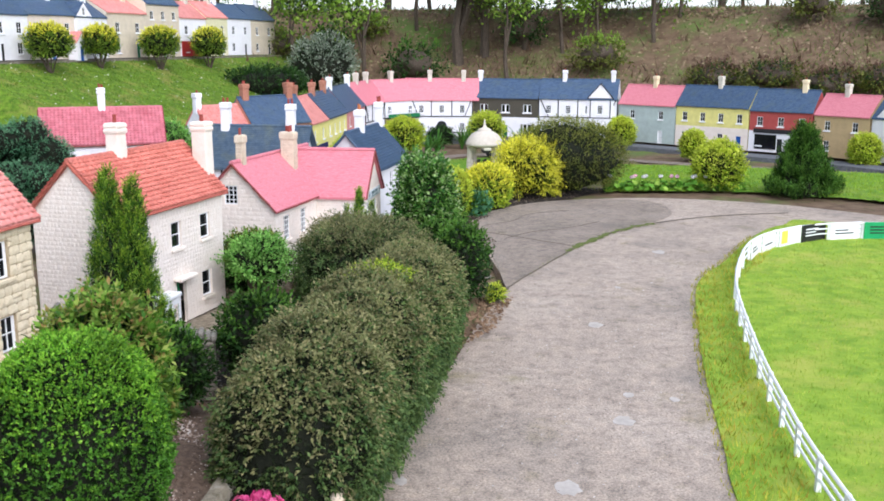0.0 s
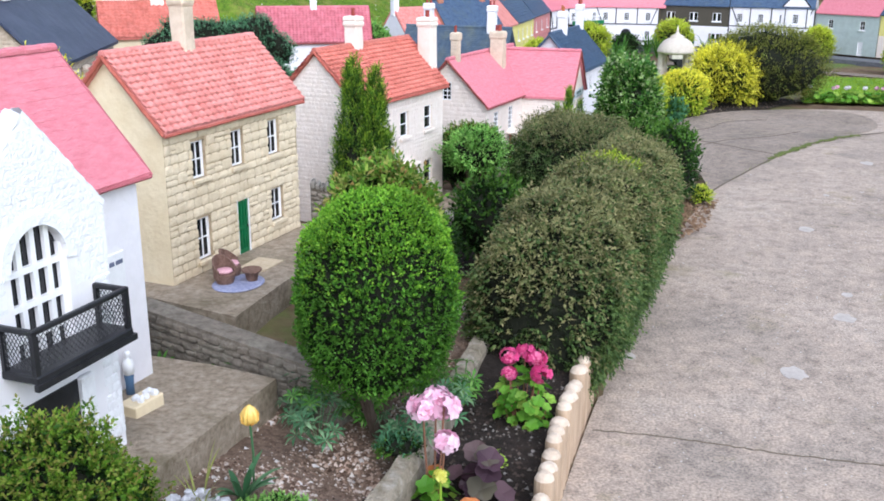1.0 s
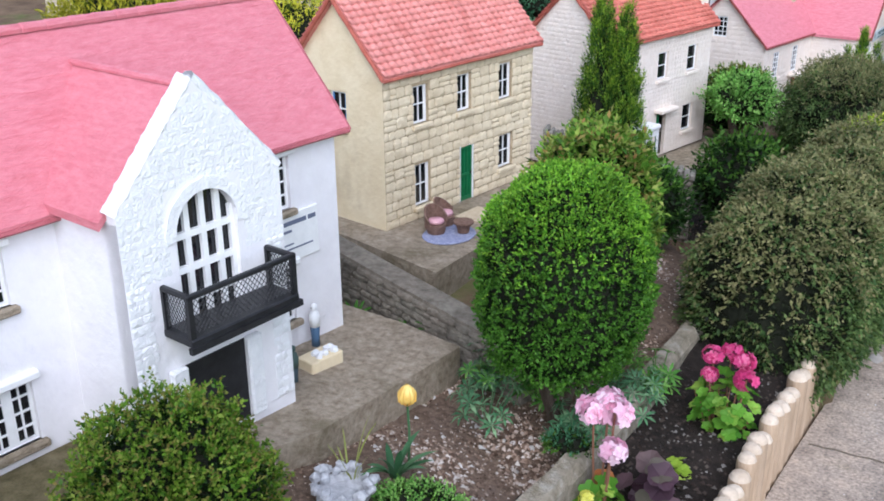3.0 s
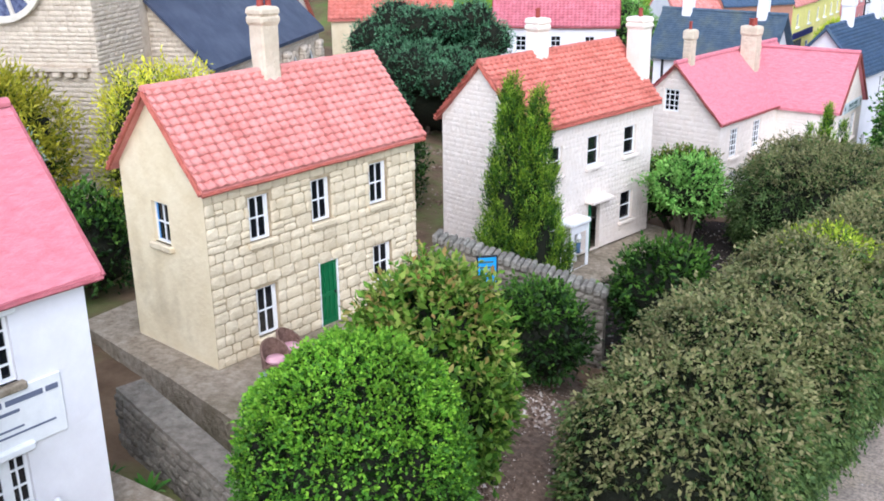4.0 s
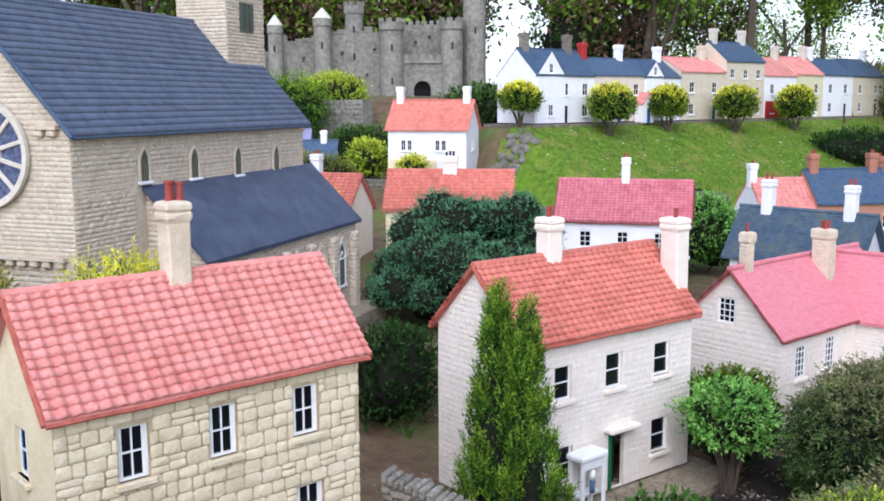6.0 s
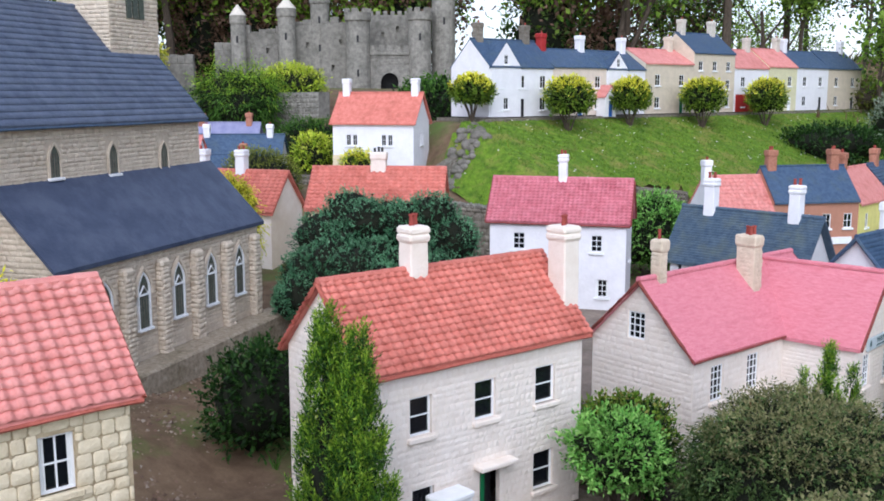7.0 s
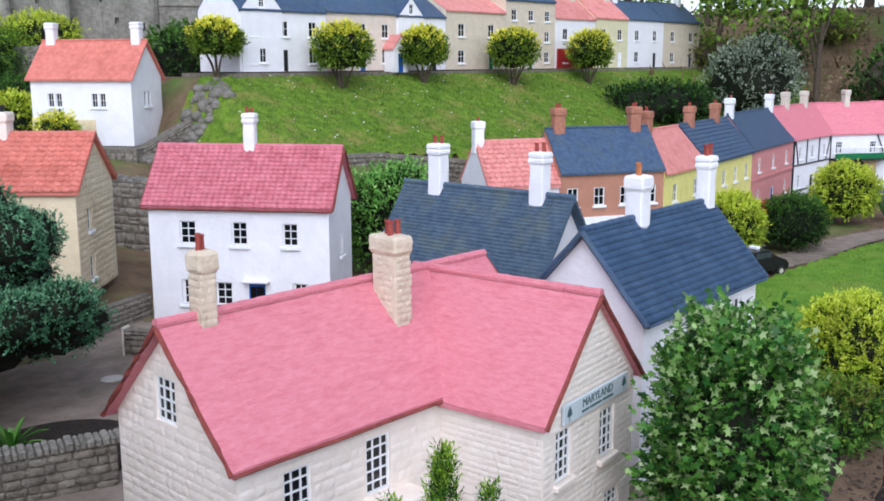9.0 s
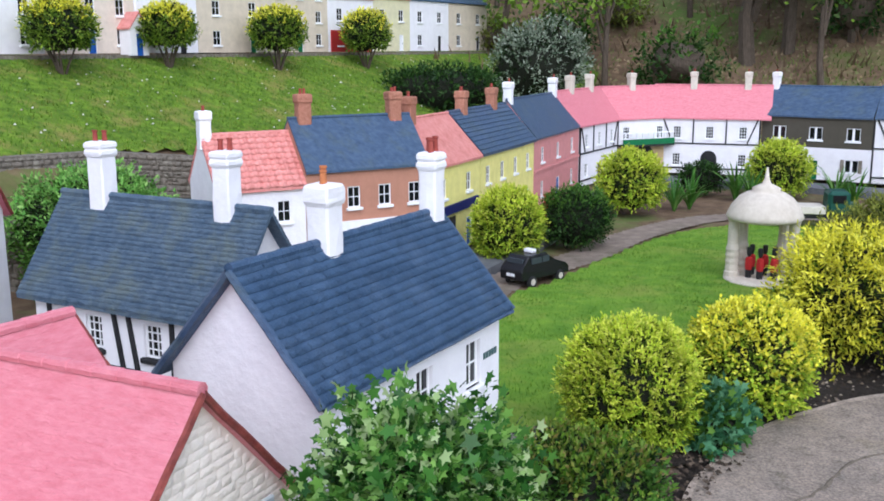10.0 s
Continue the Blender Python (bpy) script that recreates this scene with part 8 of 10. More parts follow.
shrub("bright golden feathery conifer bush", 0.665, 11.465, -0.02, 0.36, 0.34, 0.65, 20000, 0.030, [GOLD_IN_SHADE, GOLD_OUT, GOLD_TOP], 44, lump=0.16, tip=-0.3, depth=0.3, aspect=0.38, sprig=8, reach=2.6, spread=0.7, droop=0.3, fine=0.06)
shrub("large bronze-green yew mound", 1.127, 11.785, -0.02, 0.66, 0.46, 0.83, 26000, 0.026, [BOX_SHADE, YEWB, YEWT], 45, lump=0.10, depth=0.2, aspect=0.35, tip=0.3, reach=1.9)
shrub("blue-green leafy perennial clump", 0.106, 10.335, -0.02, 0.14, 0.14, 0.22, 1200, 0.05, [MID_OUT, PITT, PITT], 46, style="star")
shrub("rounded yellow-green euonymus ball by the street", -1.325, 13.135, -0.02, 0.25, 0.25, 0.54, 12000, 0.027, [GOLD_IN_SHADE, LIME_OUT, LIME_TOP], 47, "topiary_ball", "shrub", "golden balls", lump=0.03, tip=0.15)
shrub("rounded dark evergreen shrub by the street", -0.975, 13.735, -0.02, 0.27, 0.27, 0.47, 9000, 0.024, [BOX_SHADE, DARK_OUT, MID_OUT], 48, lump=0.05)
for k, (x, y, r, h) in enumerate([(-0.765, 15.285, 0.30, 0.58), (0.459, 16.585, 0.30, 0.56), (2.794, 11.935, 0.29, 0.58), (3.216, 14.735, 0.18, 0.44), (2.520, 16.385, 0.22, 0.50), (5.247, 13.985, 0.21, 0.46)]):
    shrub("rounded yellow-green variegated euonymus ball", x, y, gz(x, y) - 0.01, r, r, h, 9500, 0.032, [GOLD_IN_SHADE, LIME_OUT, LIME_TOP], 50 + k, "topiary_ball", "shrub", "golden balls", lump=0.03, tip=0.1)
shrub("low dark shrub before the inn", -0.247, 16.585, 0.0, 0.24, 0.22, 0.32, 2500, 0.035, [BOX_SHADE, DARK_OUT, DARK_OUT], 57)
# beside and behind the houses
bm_ = thing("shrub", "billowing blue-green evergreen shrub with pale tips", "shrub", -3.37, 8.05, 0.15)
rnd = random.Random(63)
for k in range(44):
    a, f = k * 2.4, math.sqrt((k + 0.5) / 44)
    dx, dy = 0.68 * f * math.cos(a) + rnd.uniform(-0.03, 0.03), 0.52 * f * math.sin(a) + rnd.uniform(-0.03, 0.03)
    r_ = rnd.uniform(0.10, 0.17)
    top = 0.92 - 0.50 * f * f + 0.08 * dx + rnd.uniform(-0.13, 0.10)
    me, cm = foliage("foliage", (dx, dy, top - r_), (r_ * 1.1, r_ * 1.1, r_), 3600, 0.0155, [PITT_SHADE, PITT, PITT_TOP], 600 + k, lump=0.16, depth=0.2, tip=0.15, sprig=6, reach=1.2, spread=1.0, aspect=0.5, fine=0.06)
    link("foliage", me, bm_)
    link("core", cm, bm_)
me, cm = foliage("foliage", (0, 0, 0.33), (0.66, 0.49, 0.38), 3000, 0.03, [PITT_SHADE, PITT, PITT], 659)
link("core", cm, bm_)
for k in range(5):
    bm = bmesh.new()
    add_tube(bm, [(0.1 * math.cos(k * 1.3), 0.1 * math.sin(k * 1.3), -0.05), (0.3 * math.cos(k * 1.3), 0.3 * math.sin(k * 1.3), 0.35)], [0.02, 0.012], 6)
    part("stem", bm, BARK, bm_)
shrub("fresh green shrub beside the white house", -3.05, 11.15, 0.12, 0.46, 0.42, 0.70, 14000, 0.032, [BOX_SHADE, MID_OUT, FRESH], 67, lump=0.22, tip=-0.1, depth=0.3)
shrub("golden bushy conifer beside the church", -3.62, 4.72, 0.3, 0.40, 0.38, 0.82, 20000, 0.032, [GOLD_IN_SHADE, CONI_G, CONI_G], 68, aspect=0.3, reach=2.4, sprig=7, lump=0.14)
shrub("grey-blue shrub beside the golden conifer", -3.25, 4.45, 0.3, 0.28, 0.26, 0.62, 5000, 0.03, [PITT_SHADE, PITT, GREYG], 69, lump=0.12)
shrub("low dark green bush behind the buff house", -2.86, 4.55, 0.3, 0.18, 0.2, 0.42, 3500, 0.028, [BOX_SHADE, DARK_OUT, MID_OUT], 70)
shrub("low green ground shrub behind the gardens", -2.75, 4.05, 0.28, 0.22, 0.2, 0.28, 3500, 0.03, [BOX_SHADE, MID_OUT, MID_OUT], 71)
shrub("bright yellow shrub between church and buff house", -3.17, 5.32, 0.3, 0.29, 0.32, 0.74, 9000, 0.03, [GOLD_IN_SHADE, LIME_TOP, GOLD_TOP], 72, lump=0.14, tip=-0.1, aspect=0.3, reach=2.2)
shrub("dark evergreen shrub behind the cream house", -2.72, 6.40, 0.12, 0.20, 0.28, 0.50, 5000, 0.028, [BOX_SHADE, DARK_OUT, DARK_OUT], 73)
shrub("yellow weeping conifer at the church end", -5.02, 8.42, 0.3, 0.19, 0.19, 0.80, 9000, 0.034, [GOLD_IN_SHADE, GOLD_OUT, GOLD_TOP], 74, aspect=0.3, droop=1.6, tip=-0.3, reach=2.4)
shrub("olive rounded shrub behind the cream gabled house", -6.7, 10.35, gz(-6.7, 10.35) - 0.02, 0.42, 0.38, 0.60, 11000, 0.022, [BOX_SHADE, YEWB, YEWT], 75, lump=0.1)
shrub("dark evergreen shrub below the cottage", -7.72, 12.2, 0.66, 0.52, 0.4, 0.70, 9000, 0.032, [BOX_SHADE, DARK_OUT, MID_OUT], 76)
shrub("yellow-green shrub beside the cottage", -7.05, 11.5, 0.72, 0.25, 0.22, 0.50, 3000, 0.045, [GOLD_IN_SHADE, LIME_OUT, LIME_TOP], 77)
shrub("small gold-green ball before the cottage", -6.15, 11.15, 0.72, 0.19, 0.18, 0.36, 2000, 0.035, [GOLD_IN_SHADE, LIME_OUT, GOLD_TOP], 78)
shrub("dark green shrub between cottage and terrace", -6.6, 13.2, 1.1, 0.55, 0.45, 0.75, 5000, 0.05, [BOX_SHADE, DARK_OUT, MID_OUT], 79)
for k, (x, y, h, r) in enumerate([(-5.80, 12.5, 0.68, 0.26), (-5.16, 13.5, 0.74, 0.31), (-4.94, 14.65, 0.70, 0.28), (-4.50, 15.9, 0.78, 0.31), (-4.12, 17.3, 0.78, 0.30)]):
    foot = (x + 0.17 * TER_N[0], y + 0.17 * TER_N[1])
    zf, zt = gz(*foot) + 0.02, gz(x, y) - 0.15 + h * 0.95
    shrub("standard golden variegated holly clipped into a ball on bare stems", *foot, zf, r * 0.92, r * 0.92, zt - zf, 7000, 0.034, [BOX_SHADE, HOLLYB, GOLD_TOP], 80 + k, "topiary_ball", "topiary", "clipped hollies on the bank", lift=0.13, stem=0.028, lump=0.09, tip=0.42, depth=0.25)
shrub("grey-green variegated shrub on the bank", -2.35, 18.9, gz(-2.35, 18.9) - 0.05, 0.62, 0.55, 1.1, 7000, 0.05, [BOX_SHADE, GREYG, GREYG], 86)
shrub("low dark spreading shrub on the bank", -3.05, 17.1, gz(-3.05, 17.1) - 0.1, 0.75, 0.5, 0.55, 5000, 0.05, [BOX_SHADE, DARK_OUT, DARK_OUT], 87)
shrub("spreading juniper below the castle with drooping sprays", -10.0, 13.2, 1.08, 0.72, 0.6, 0.88, 15000, 0.06, [BOX_SHADE, MID_OUT, CONI], 88, aspect=0.22, droop=0.75, lump=0.35, lump_k=3.5, sprig=7, reach=3.0, hang=0.3, spread=0.5, fine=0.08)
shrub("golden hedge block below the castle", -9.89, 14.19, 1.32, 0.52, 0.4, 0.72, 9000, 0.04, [GOLD_IN_SHADE, LIME_OUT, LIME_TOP], 89, shape=3.0)
shrub("golden rounded shrub beside the castle", -13.2, 14.0, 1.75, 0.55, 0.5, 0.85, 4500, 0.06, [GOLD_IN_SHADE, GOLD_OUT, GOLD_TOP], 90)
shrub("dark rosemary-like shrub below the castle wall", -12.4, 13.0, 1.1, 0.7, 0.5, 1.0, 6000, 0.09, [PITT_SHADE, PITT, PITT], 91, style="needle")


def conifer(label, x, y, z, r, h, n, seed, mats, spray=0.05):
    """A narrow pointed conifer of flame-like upright tufts."""
    t = thing("conifer", label, "conifer", x, y, z, 0, "narrow conifers")
    rng = np.random.default_rng(seed)
    tufts = max(24, n // 90)
    m = n // 3
    tf = np.append(rng.random(tufts - 3) ** 1.15 * 0.84, [0.80, 0.86, 0.9])
    ta = rng.uniform(0, 2 * np.pi, tufts)
    env = r * (1 - tf) ** 1.1 * rng.uniform(0.7, 1.05, tufts)
    k = rng.integers(0, tufts, m)
    g = rng.random(m)
    long_ = h * (0.09 + 0.07 * rng.random(tufts))[k]
    wid = r * 0.19 * (1 - g) ** 0.6 * np.sqrt(rng.random(m))
    a2 = rng.uniform(0, 2 * np.pi, m)
    out = env[k] * (0.78 + 0.25 * g)
    p = np.stack([np.cos(ta[k]) * out + np.cos(a2) * wid, np.sin(ta[k]) * out + np.sin(a2) * wid, np.minimum(0.02 + tf[k] * h + g * long_, h * 1.0)], 1)
    nr = np.stack([np.cos(ta[k]) * 0.45 + np.cos(a2) * 0.5, np.sin(ta[k]) * 0.45 + np.sin(a2) * 0.5, np.full(m, 1.1)], 1)
    nr /= np.linalg.norm(nr, axis=1)[:, None]
    dv = rng.random(m) * (1 - 0.5 * g)
    link("foliage", sprigs("foliage", p, nr, 1 - dv, rng.random(m) < 0.25 + 0.6 * g, spray * 0.34, mats, rng, 7, 2.6, 0.32, -0.35, "oval", 0.55), t)
    # added inner cone, its near-black colour standing for shade
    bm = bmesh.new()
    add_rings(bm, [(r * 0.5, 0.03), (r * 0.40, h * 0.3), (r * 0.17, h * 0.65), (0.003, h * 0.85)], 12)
    part("core", bm, SHADE_CORE, t)
    bm = bmesh.new()
    add_rings(bm, [(0.012, -0.03), (0.010, 0.08)], 8)
    part("trunk", bm, BARK, t)


conifer("tall narrow golden-green conifer before the cream house", -1.675, 5.642, 0.12, 0.178, 0.91, 17000, 101, [DARK_OUT, MID_OUT, CONI], 0.045)
conifer("narrow golden-green conifer before the cream house", -1.572, 5.657, 0.12, 0.165, 0.86, 15000, 102, [DARK_OUT, MID_OUT, CONI], 0.045)
conifer("small pointed conifer before the rubble house", -0.72, 7.45, 0.06, 0.11, 0.61, 6500, 103, [DARK_OUT, MID_OUT, CONI], 0.04)
conifer("very small pointed conifer before the rubble house", -0.79, 7.36, 0.06, 0.08, 0.52, 4200, 104, [DARK_OUT, MID_OUT, CONI], 0.035)
conifer("small bushy pointed conifer before the rubble house", -0.65, 7.53, 0.06, 0.09, 0.52, 5000, 105, [DARK_OUT, MID_OUT, CONI], 0.035)

conifer("spiky spreading dark green conifer by the lawn", 3.579, 11.585, 0.0, 0.42, 0.74, 14000, 58, [BOX_SHADE, MID_OUT, MID_OUT], 0.10)

# ---- trees on the skyline ----
TREE_L = leaf_mat("spring_leaf", [(0.13, 0.24, 0.02), (0.24, 0.40, 0.04), (0.38, 0.54, 0.09)], 0.5, 0.5)
TREE_D = leaf_mat("ivy_leaf", [(0.03, 0.065, 0.015), (0.06, 0.11, 0.025), (0.11, 0.17, 0.04)])
TREE_B = leaf_mat("copper_leaf", [(0.10, 0.06, 0.042), (0.17, 0.10, 0.068), (0.23, 0.145, 0.09)])


def tree(label, x, y, z, h, r, n, leaf, mats, seed, clear=0.35, trunk=0.12, bare=False):
    """A tapered trunk with forking limbs, twigs and clumps of leaves with gaps."""
    rnd = random.Random(seed)
    t = thing("tree", label, "tree", x, y, z)
    bm = bmesh.new()
    ends = []

    def grow(p, d, length, rad, lev):
        q = p + d * length
        mid = p.lerp(q, 0.5) + Vector((rnd.uniform(-1, 1), rnd.uniform(-1, 1), 0)) * length * 0.06
        add_tube(bm, [p, mid, q], [rad, rad * 0.82, rad * 0.62], 7 if lev == 0 else 5 if lev == 1 else 3)
        if lev >= 2:
            ends.append(mid)
            ends.append(q)
        if lev < (4 if bare else 3):
            for k in range(rnd.randint(2, 4)):
                dd = (d + Vector((rnd.uniform(-1, 1), rnd.uniform(-1, 1), rnd.uniform(-0.15, 0.6))) * 0.75).normalized()
                grow(p.lerp(q, rnd.uniform(0.45, 1.0)), dd, length * rnd.uniform(0.5, 0.72), rad * 0.5, lev + 1)

    grow(Vector((0, 0, -0.15)), Vector((rnd.uniform(-0.08, 0.08), rnd.uniform(-0.08, 0.08), 1)).normalized(), h * 0.5, trunk, 0)
    part("trunk", bm, BARK, t)
    if n:
        rng = np.random.default_rng(seed)
        e = np.array([tuple(v) for v in ends])
        p = e[rng.integers(0, len(e), n)] + rng.normal(size=(n, 3)) * r * 0.16
        ax = rng.normal(size=(n, 3))
        ax /= np.linalg.norm(ax, axis=1)[:, None]
        side = np.cross(ax, rng.normal(size=(n, 3)))
        side /= np.linalg.norm(side, axis=1)[:, None]
        s = leaf * rng.uniform(0.6, 1.4, n)
        prof = np.array([(0, 0), (0.5, -0.3), (1, 0), (0.5, 0.3)])
        v = p[:, None] + s[:, None, None] * (prof[None, :, :1] * ax[:, None] + prof[None, :, 1:] * side[:, None])
        link("crown", mesh_np("crown", v.reshape(-1, 3), np.arange(n * 4).reshape(n, 4), mats, rng.integers(0, len(mats), n)), t)


def in_gap(x, y):
    """The clear view of the sky between castle and terrace."""
    return -36.0 < math.degrees(math.atan2(x - 0.1, y - 3.2)) < -29.0


rnd = random.Random(77)
for k in range(26):
    x = -11 + k * 0.95 + rnd.uniform(-0.4, 0.4)
    y = 24.5 + rnd.uniform(-1.2, 3.5) + (2 if x < -6 else 0)
    ivy = k % 3 == 1
    tree("ivy-clad woodland tree on the skyline" if ivy else "bare spring woodland tree with sparse young leaves", x, y, gz(x, y), rnd.uniform(4.0, 6.0), 1.4, 3000 if ivy else 2600 if k % 2 else 1500, 0.07, [TREE_D, TREE_L, TREE_L] if ivy else [TREE_L], 200 + k, trunk=rnd.uniform(0.05, 0.10))
for k, (x, y, m_) in enumerate([(-7.5, 20.5, TREE_L), (-6.0, 21.5, TREE_L), (-8.8, 22, TREE_L), (-14.5, 19, TREE_B), (-16.5, 17.5, TREE_D), (-12.5, 20.8, TREE_B), (-18.0, 15, TREE_D), (-19, 18, TREE_L), (-15.5, 15.0, TREE_D), (-10.8, 21.5, TREE_B)]):
    if in_gap(x, y):
        continue
    tree(("young-leaved tree behind the model village", "copper-leaved tree behind the castle", "dark evergreen tree behind the castle")[0 if m_ is TREE_L else 1 if m_ is TREE_B else 2], x, y, gz(x, y), 4.8, 1.9, 7000, 0.11, [m_, m_, TREE_L], 300 + k, trunk=0.11)
for k, (x, y) in enumerate([(0.1, 21.0), (0.6, 21.3), (1.45, 21.6), (2.9, 21.3)]):
    tree("ivy-clad dark tree on the earth bank", x, y, gz(x, y) - 0.1, (3.4, 3.6, 3.2, 2.4)[k], 1.3, (5200, 5200, 4500, 2200)[k], 0.07, [TREE_D, TREE_D, TREE_L] if k < 3 else [TREE_L], 800 + k, trunk=(0.12, 0.10, 0.08, 0.03)[k])
for k, (x, y) in enumerate([(6.3, 17.9), (5.5, 18.6), (7.1, 17.6), (4.6, 19.0)]):
    shrub("bronze-brown bramble thicket on the earth bank", x, y, gz(x, y) - 0.06, 0.6, 0.45, 0.55, 2600, 0.06, [DARK_OUT, YEWB, TREE_B], 820 + k, "undergrowth", "shrub", "undergrowth on the bank", lump=0.3, depth=0.4, core=BARK)
for k in range(16):
    x = -3.5 + k * 1.0 + rnd.uniform(-0.4, 0.4)
    y = 21.5 + rnd.uniform(-1.6, 2.0) - 0.3 * max(0, x - 1.5)
    shrub(("straggling brown-twigged shrub on the earth bank", "ivy-green undergrowth on the earth bank")[k % 2], x, y, gz(x, y) - 0.06, rnd.uniform(0.35, 0.7), 0.5, rnd.uniform(0.5, 1.3), 1400, 0.08, [YEWB, YEWB, TREE_L] if k % 2 == 0 else [DARK_OUT, DARK_OUT, MID_OUT], 400 + k, "undergrowth", "shrub", "undergrowth on the bank", lump=0.3, depth=0.5, core=BARK)
for k in range(16):
    x = -9.5 + k * 0.95 + rnd.uniform(-0.3, 0.3)
    y = 21.0 + rnd.uniform(-0.8, 1.8) + (0.8 if x < -4 else 0)
    tree("low young-leaved woodland tree", x, y, gz(x, y) - 0.2, rnd.uniform(2.2, 3.2), 1.5, 2000, 0.085, [TREE_L, TREE_L, TREE_D] if k % 3 else [TREE_D, TREE_B], 500 + k, trunk=0.05)
for k in range(13):
    x = -21 + k * 1.0 + rnd.uniform(-0.3, 0.3)
    y = 18.5 + rnd.uniform(-1.0, 2.5) + 0.25 * (x + 15)
    if in_gap(x, y):
        continue
    tree("dense brown-leaved tree behind the castle", x, y, gz(x, y) - 0.2, rnd.uniform(3.4, 4.6), 2.4, 7500, 0.115, [TREE_B, TREE_L] if k % 2 else [TREE_B, TREE_B, TREE_L], 540 + k, trunk=0.10)
for k in range(11):
    x = -17.5 + k * 0.95 + rnd.uniform(-0.3, 0.3)
    y = 19.2 + rnd.uniform(-0.5, 1.2) + 0.25 * (x + 13)
    if in_gap(x, y):
        continue
    shrub("dense brown-green woodland thicket behind the castle", x, y, gz(x, y) - 0.3, 0.95, 0.8, rnd.uniform(2.4, 3.4), 3600, 0.14, [DARK_OUT, TREE_B if k % 3 else TREE_D, TREE_L if k % 2 else TREE_B], 700 + k, "thicket", "shrub", "woodland thickets", lump=0.3, depth=0.45)

# ---- bandstand ----
BS = Matrix.Diagonal((0.74, 0.74, 0.86, 1))
STONEW = surface("pale_bandstand_stone", (0.56, 0.49, 0.40), (0.68, 0.61, 0.52), 25, 0.8, 0.3, 150, (0.5, 0.44, 0.36), 6, 0.3)
bx, by, bz = 0.290, 13.02, -0.06
bs_ = thing("bandstand", "pale stone domed model bandstand with columns", "bandstand", bx, by, bz)
bm = bmesh.new()
add_rings(bm, [(0.36, -0.05), (0.36, 0.04), (0.345, 0.055), (0.30, 0.055), (0.30, 0.10), (0.285, 0.11)], 24)
bm.transform(BS)
part("base", bm, STONEW, bs_)
for k in range(4):
    a = math.radians((0, 46, 134, 180)[k])
    bm = bmesh.new()
    add_rings(bm, [(0.062, 0.10), (0.062, 0.14)] + [(0.050 + 0.006 * (j % 2), 0.15 + 0.022 * j) for j in range(8)] + [(0.044, 0.34), (0.042, 0.49), (0.055, 0.53)], 10, True, 0.235 * math.cos(a), 0.235 * math.sin(a))
    bm.transform(BS)
    part("column", bm, STONEW, bs_)
bm = bmesh.new()
add_rings(bm, [(0.20, 0.51), (0.285, 0.525), (0.305, 0.545), (0.295, 0.57), (0.265, 0.625), (0.215, 0.68), (0.15, 0.715), (0.108, 0.728), (0.112, 0.745), (0.08, 0.76), (0.036, 0.778), (0.020, 0.81), (0.006, 0.89)], 26, True)
bm.transform(BS)
part("dome", bm, STONEW, bs_, "pale stone dome with finial", True)
REDC = paint("red_figure_paint", (0.45, 0.02, 0.02))
for k, (a, r) in enumerate([(20, 0.08), (75, 0.07), (130, 0.09), (200, 0.08), (260, 0.06), (320, 0.09)]):
    ft = thing("figurine", "small red-coated toy bandsman on the bandstand floor", "figurine", bx + r * math.cos(math.radians(a)), by + r * math.sin(math.radians(a)), bz + 0.094, 0, "toy band")
    bm = bmesh.new()
    add_rings(bm, [(0.018, 0.0), (0.02, 0.05), (0.024, 0.08), (0.02, 0.12), (0.008, 0.13), (0.014, 0.145), (0.016, 0.165), (0.015, 0.185), (0.006, 0.19)], 8)
    for f in bm.faces:
        if f.calc_center_median().z > 0.125 or f.calc_center_median().z < 0.05:
            f.material_index = 1
    part("body", bm, REDC, ft).data.materials.append(BLACK)
# ---- taxi ----
tx = thing("model_car", "black toy taxi with white roof sign", "model car", -1.03, 12.65, gz(-1.03, 12.65) + 0.0, math.radians(62))
CARP = paint("black_car_paint", (0.012, 0.012, 0.014), 0.25)
bm = bmesh.new()
prof = [(-0.22, 0.05), (-0.225, 0.11), (-0.205, 0.135), (-0.15, 0.192), (0.01, 0.197), (0.09, 0.137), (0.19, 0.11), (0.22, 0.085), (0.22, 0.045)]
L_ = [[bm.verts.new((x, y_ * (0.86 if z > 0.13 else 1.0), z)) for x, z in prof] for y_ in (-0.09, 0.09)]
bm.faces.new(L_[0])
bm.faces.new(L_[1][::-1])
for i in range(len(prof)):
    j = (i + 1) % len(prof)
    bm.faces.new((L_[0][i], L_[0][j], L_[1][j], L_[1][i]))
bmesh.ops.bevel(bm, geom=bm.edges[:], offset=0.006, segments=1, affect="EDGES")
part("body", bm, CARP, tx)
for x0, x1, y_ in ((-0.13, -0.04, -0.080), (-0.03, 0.03, -0.080), (-0.13, -0.04, 0.080), (-0.03, 0.03, 0.080)):
    box_part("window", (x0, x1, y_ - 0.006, y_ + 0.006, 0.142, 0.18), paint("car_glass", (0.05, 0.06, 0.07), 0.15), tx)
box_part("rear_window", (-0.192, -0.166, -0.06, 0.06, 0.15, 0.176), paint("car_glass", (0.05, 0.06, 0.07), 0.15), tx)
box_part("roof_sign", (-0.07, -0.03, -0.035, 0.035, 0.195, 0.217), FENCE, tx, "white taxi roof sign", 0.004)
box_part("number_plate", (-0.229, -0.222, -0.03, 0.03, 0.075, 0.092), FENCE, tx)
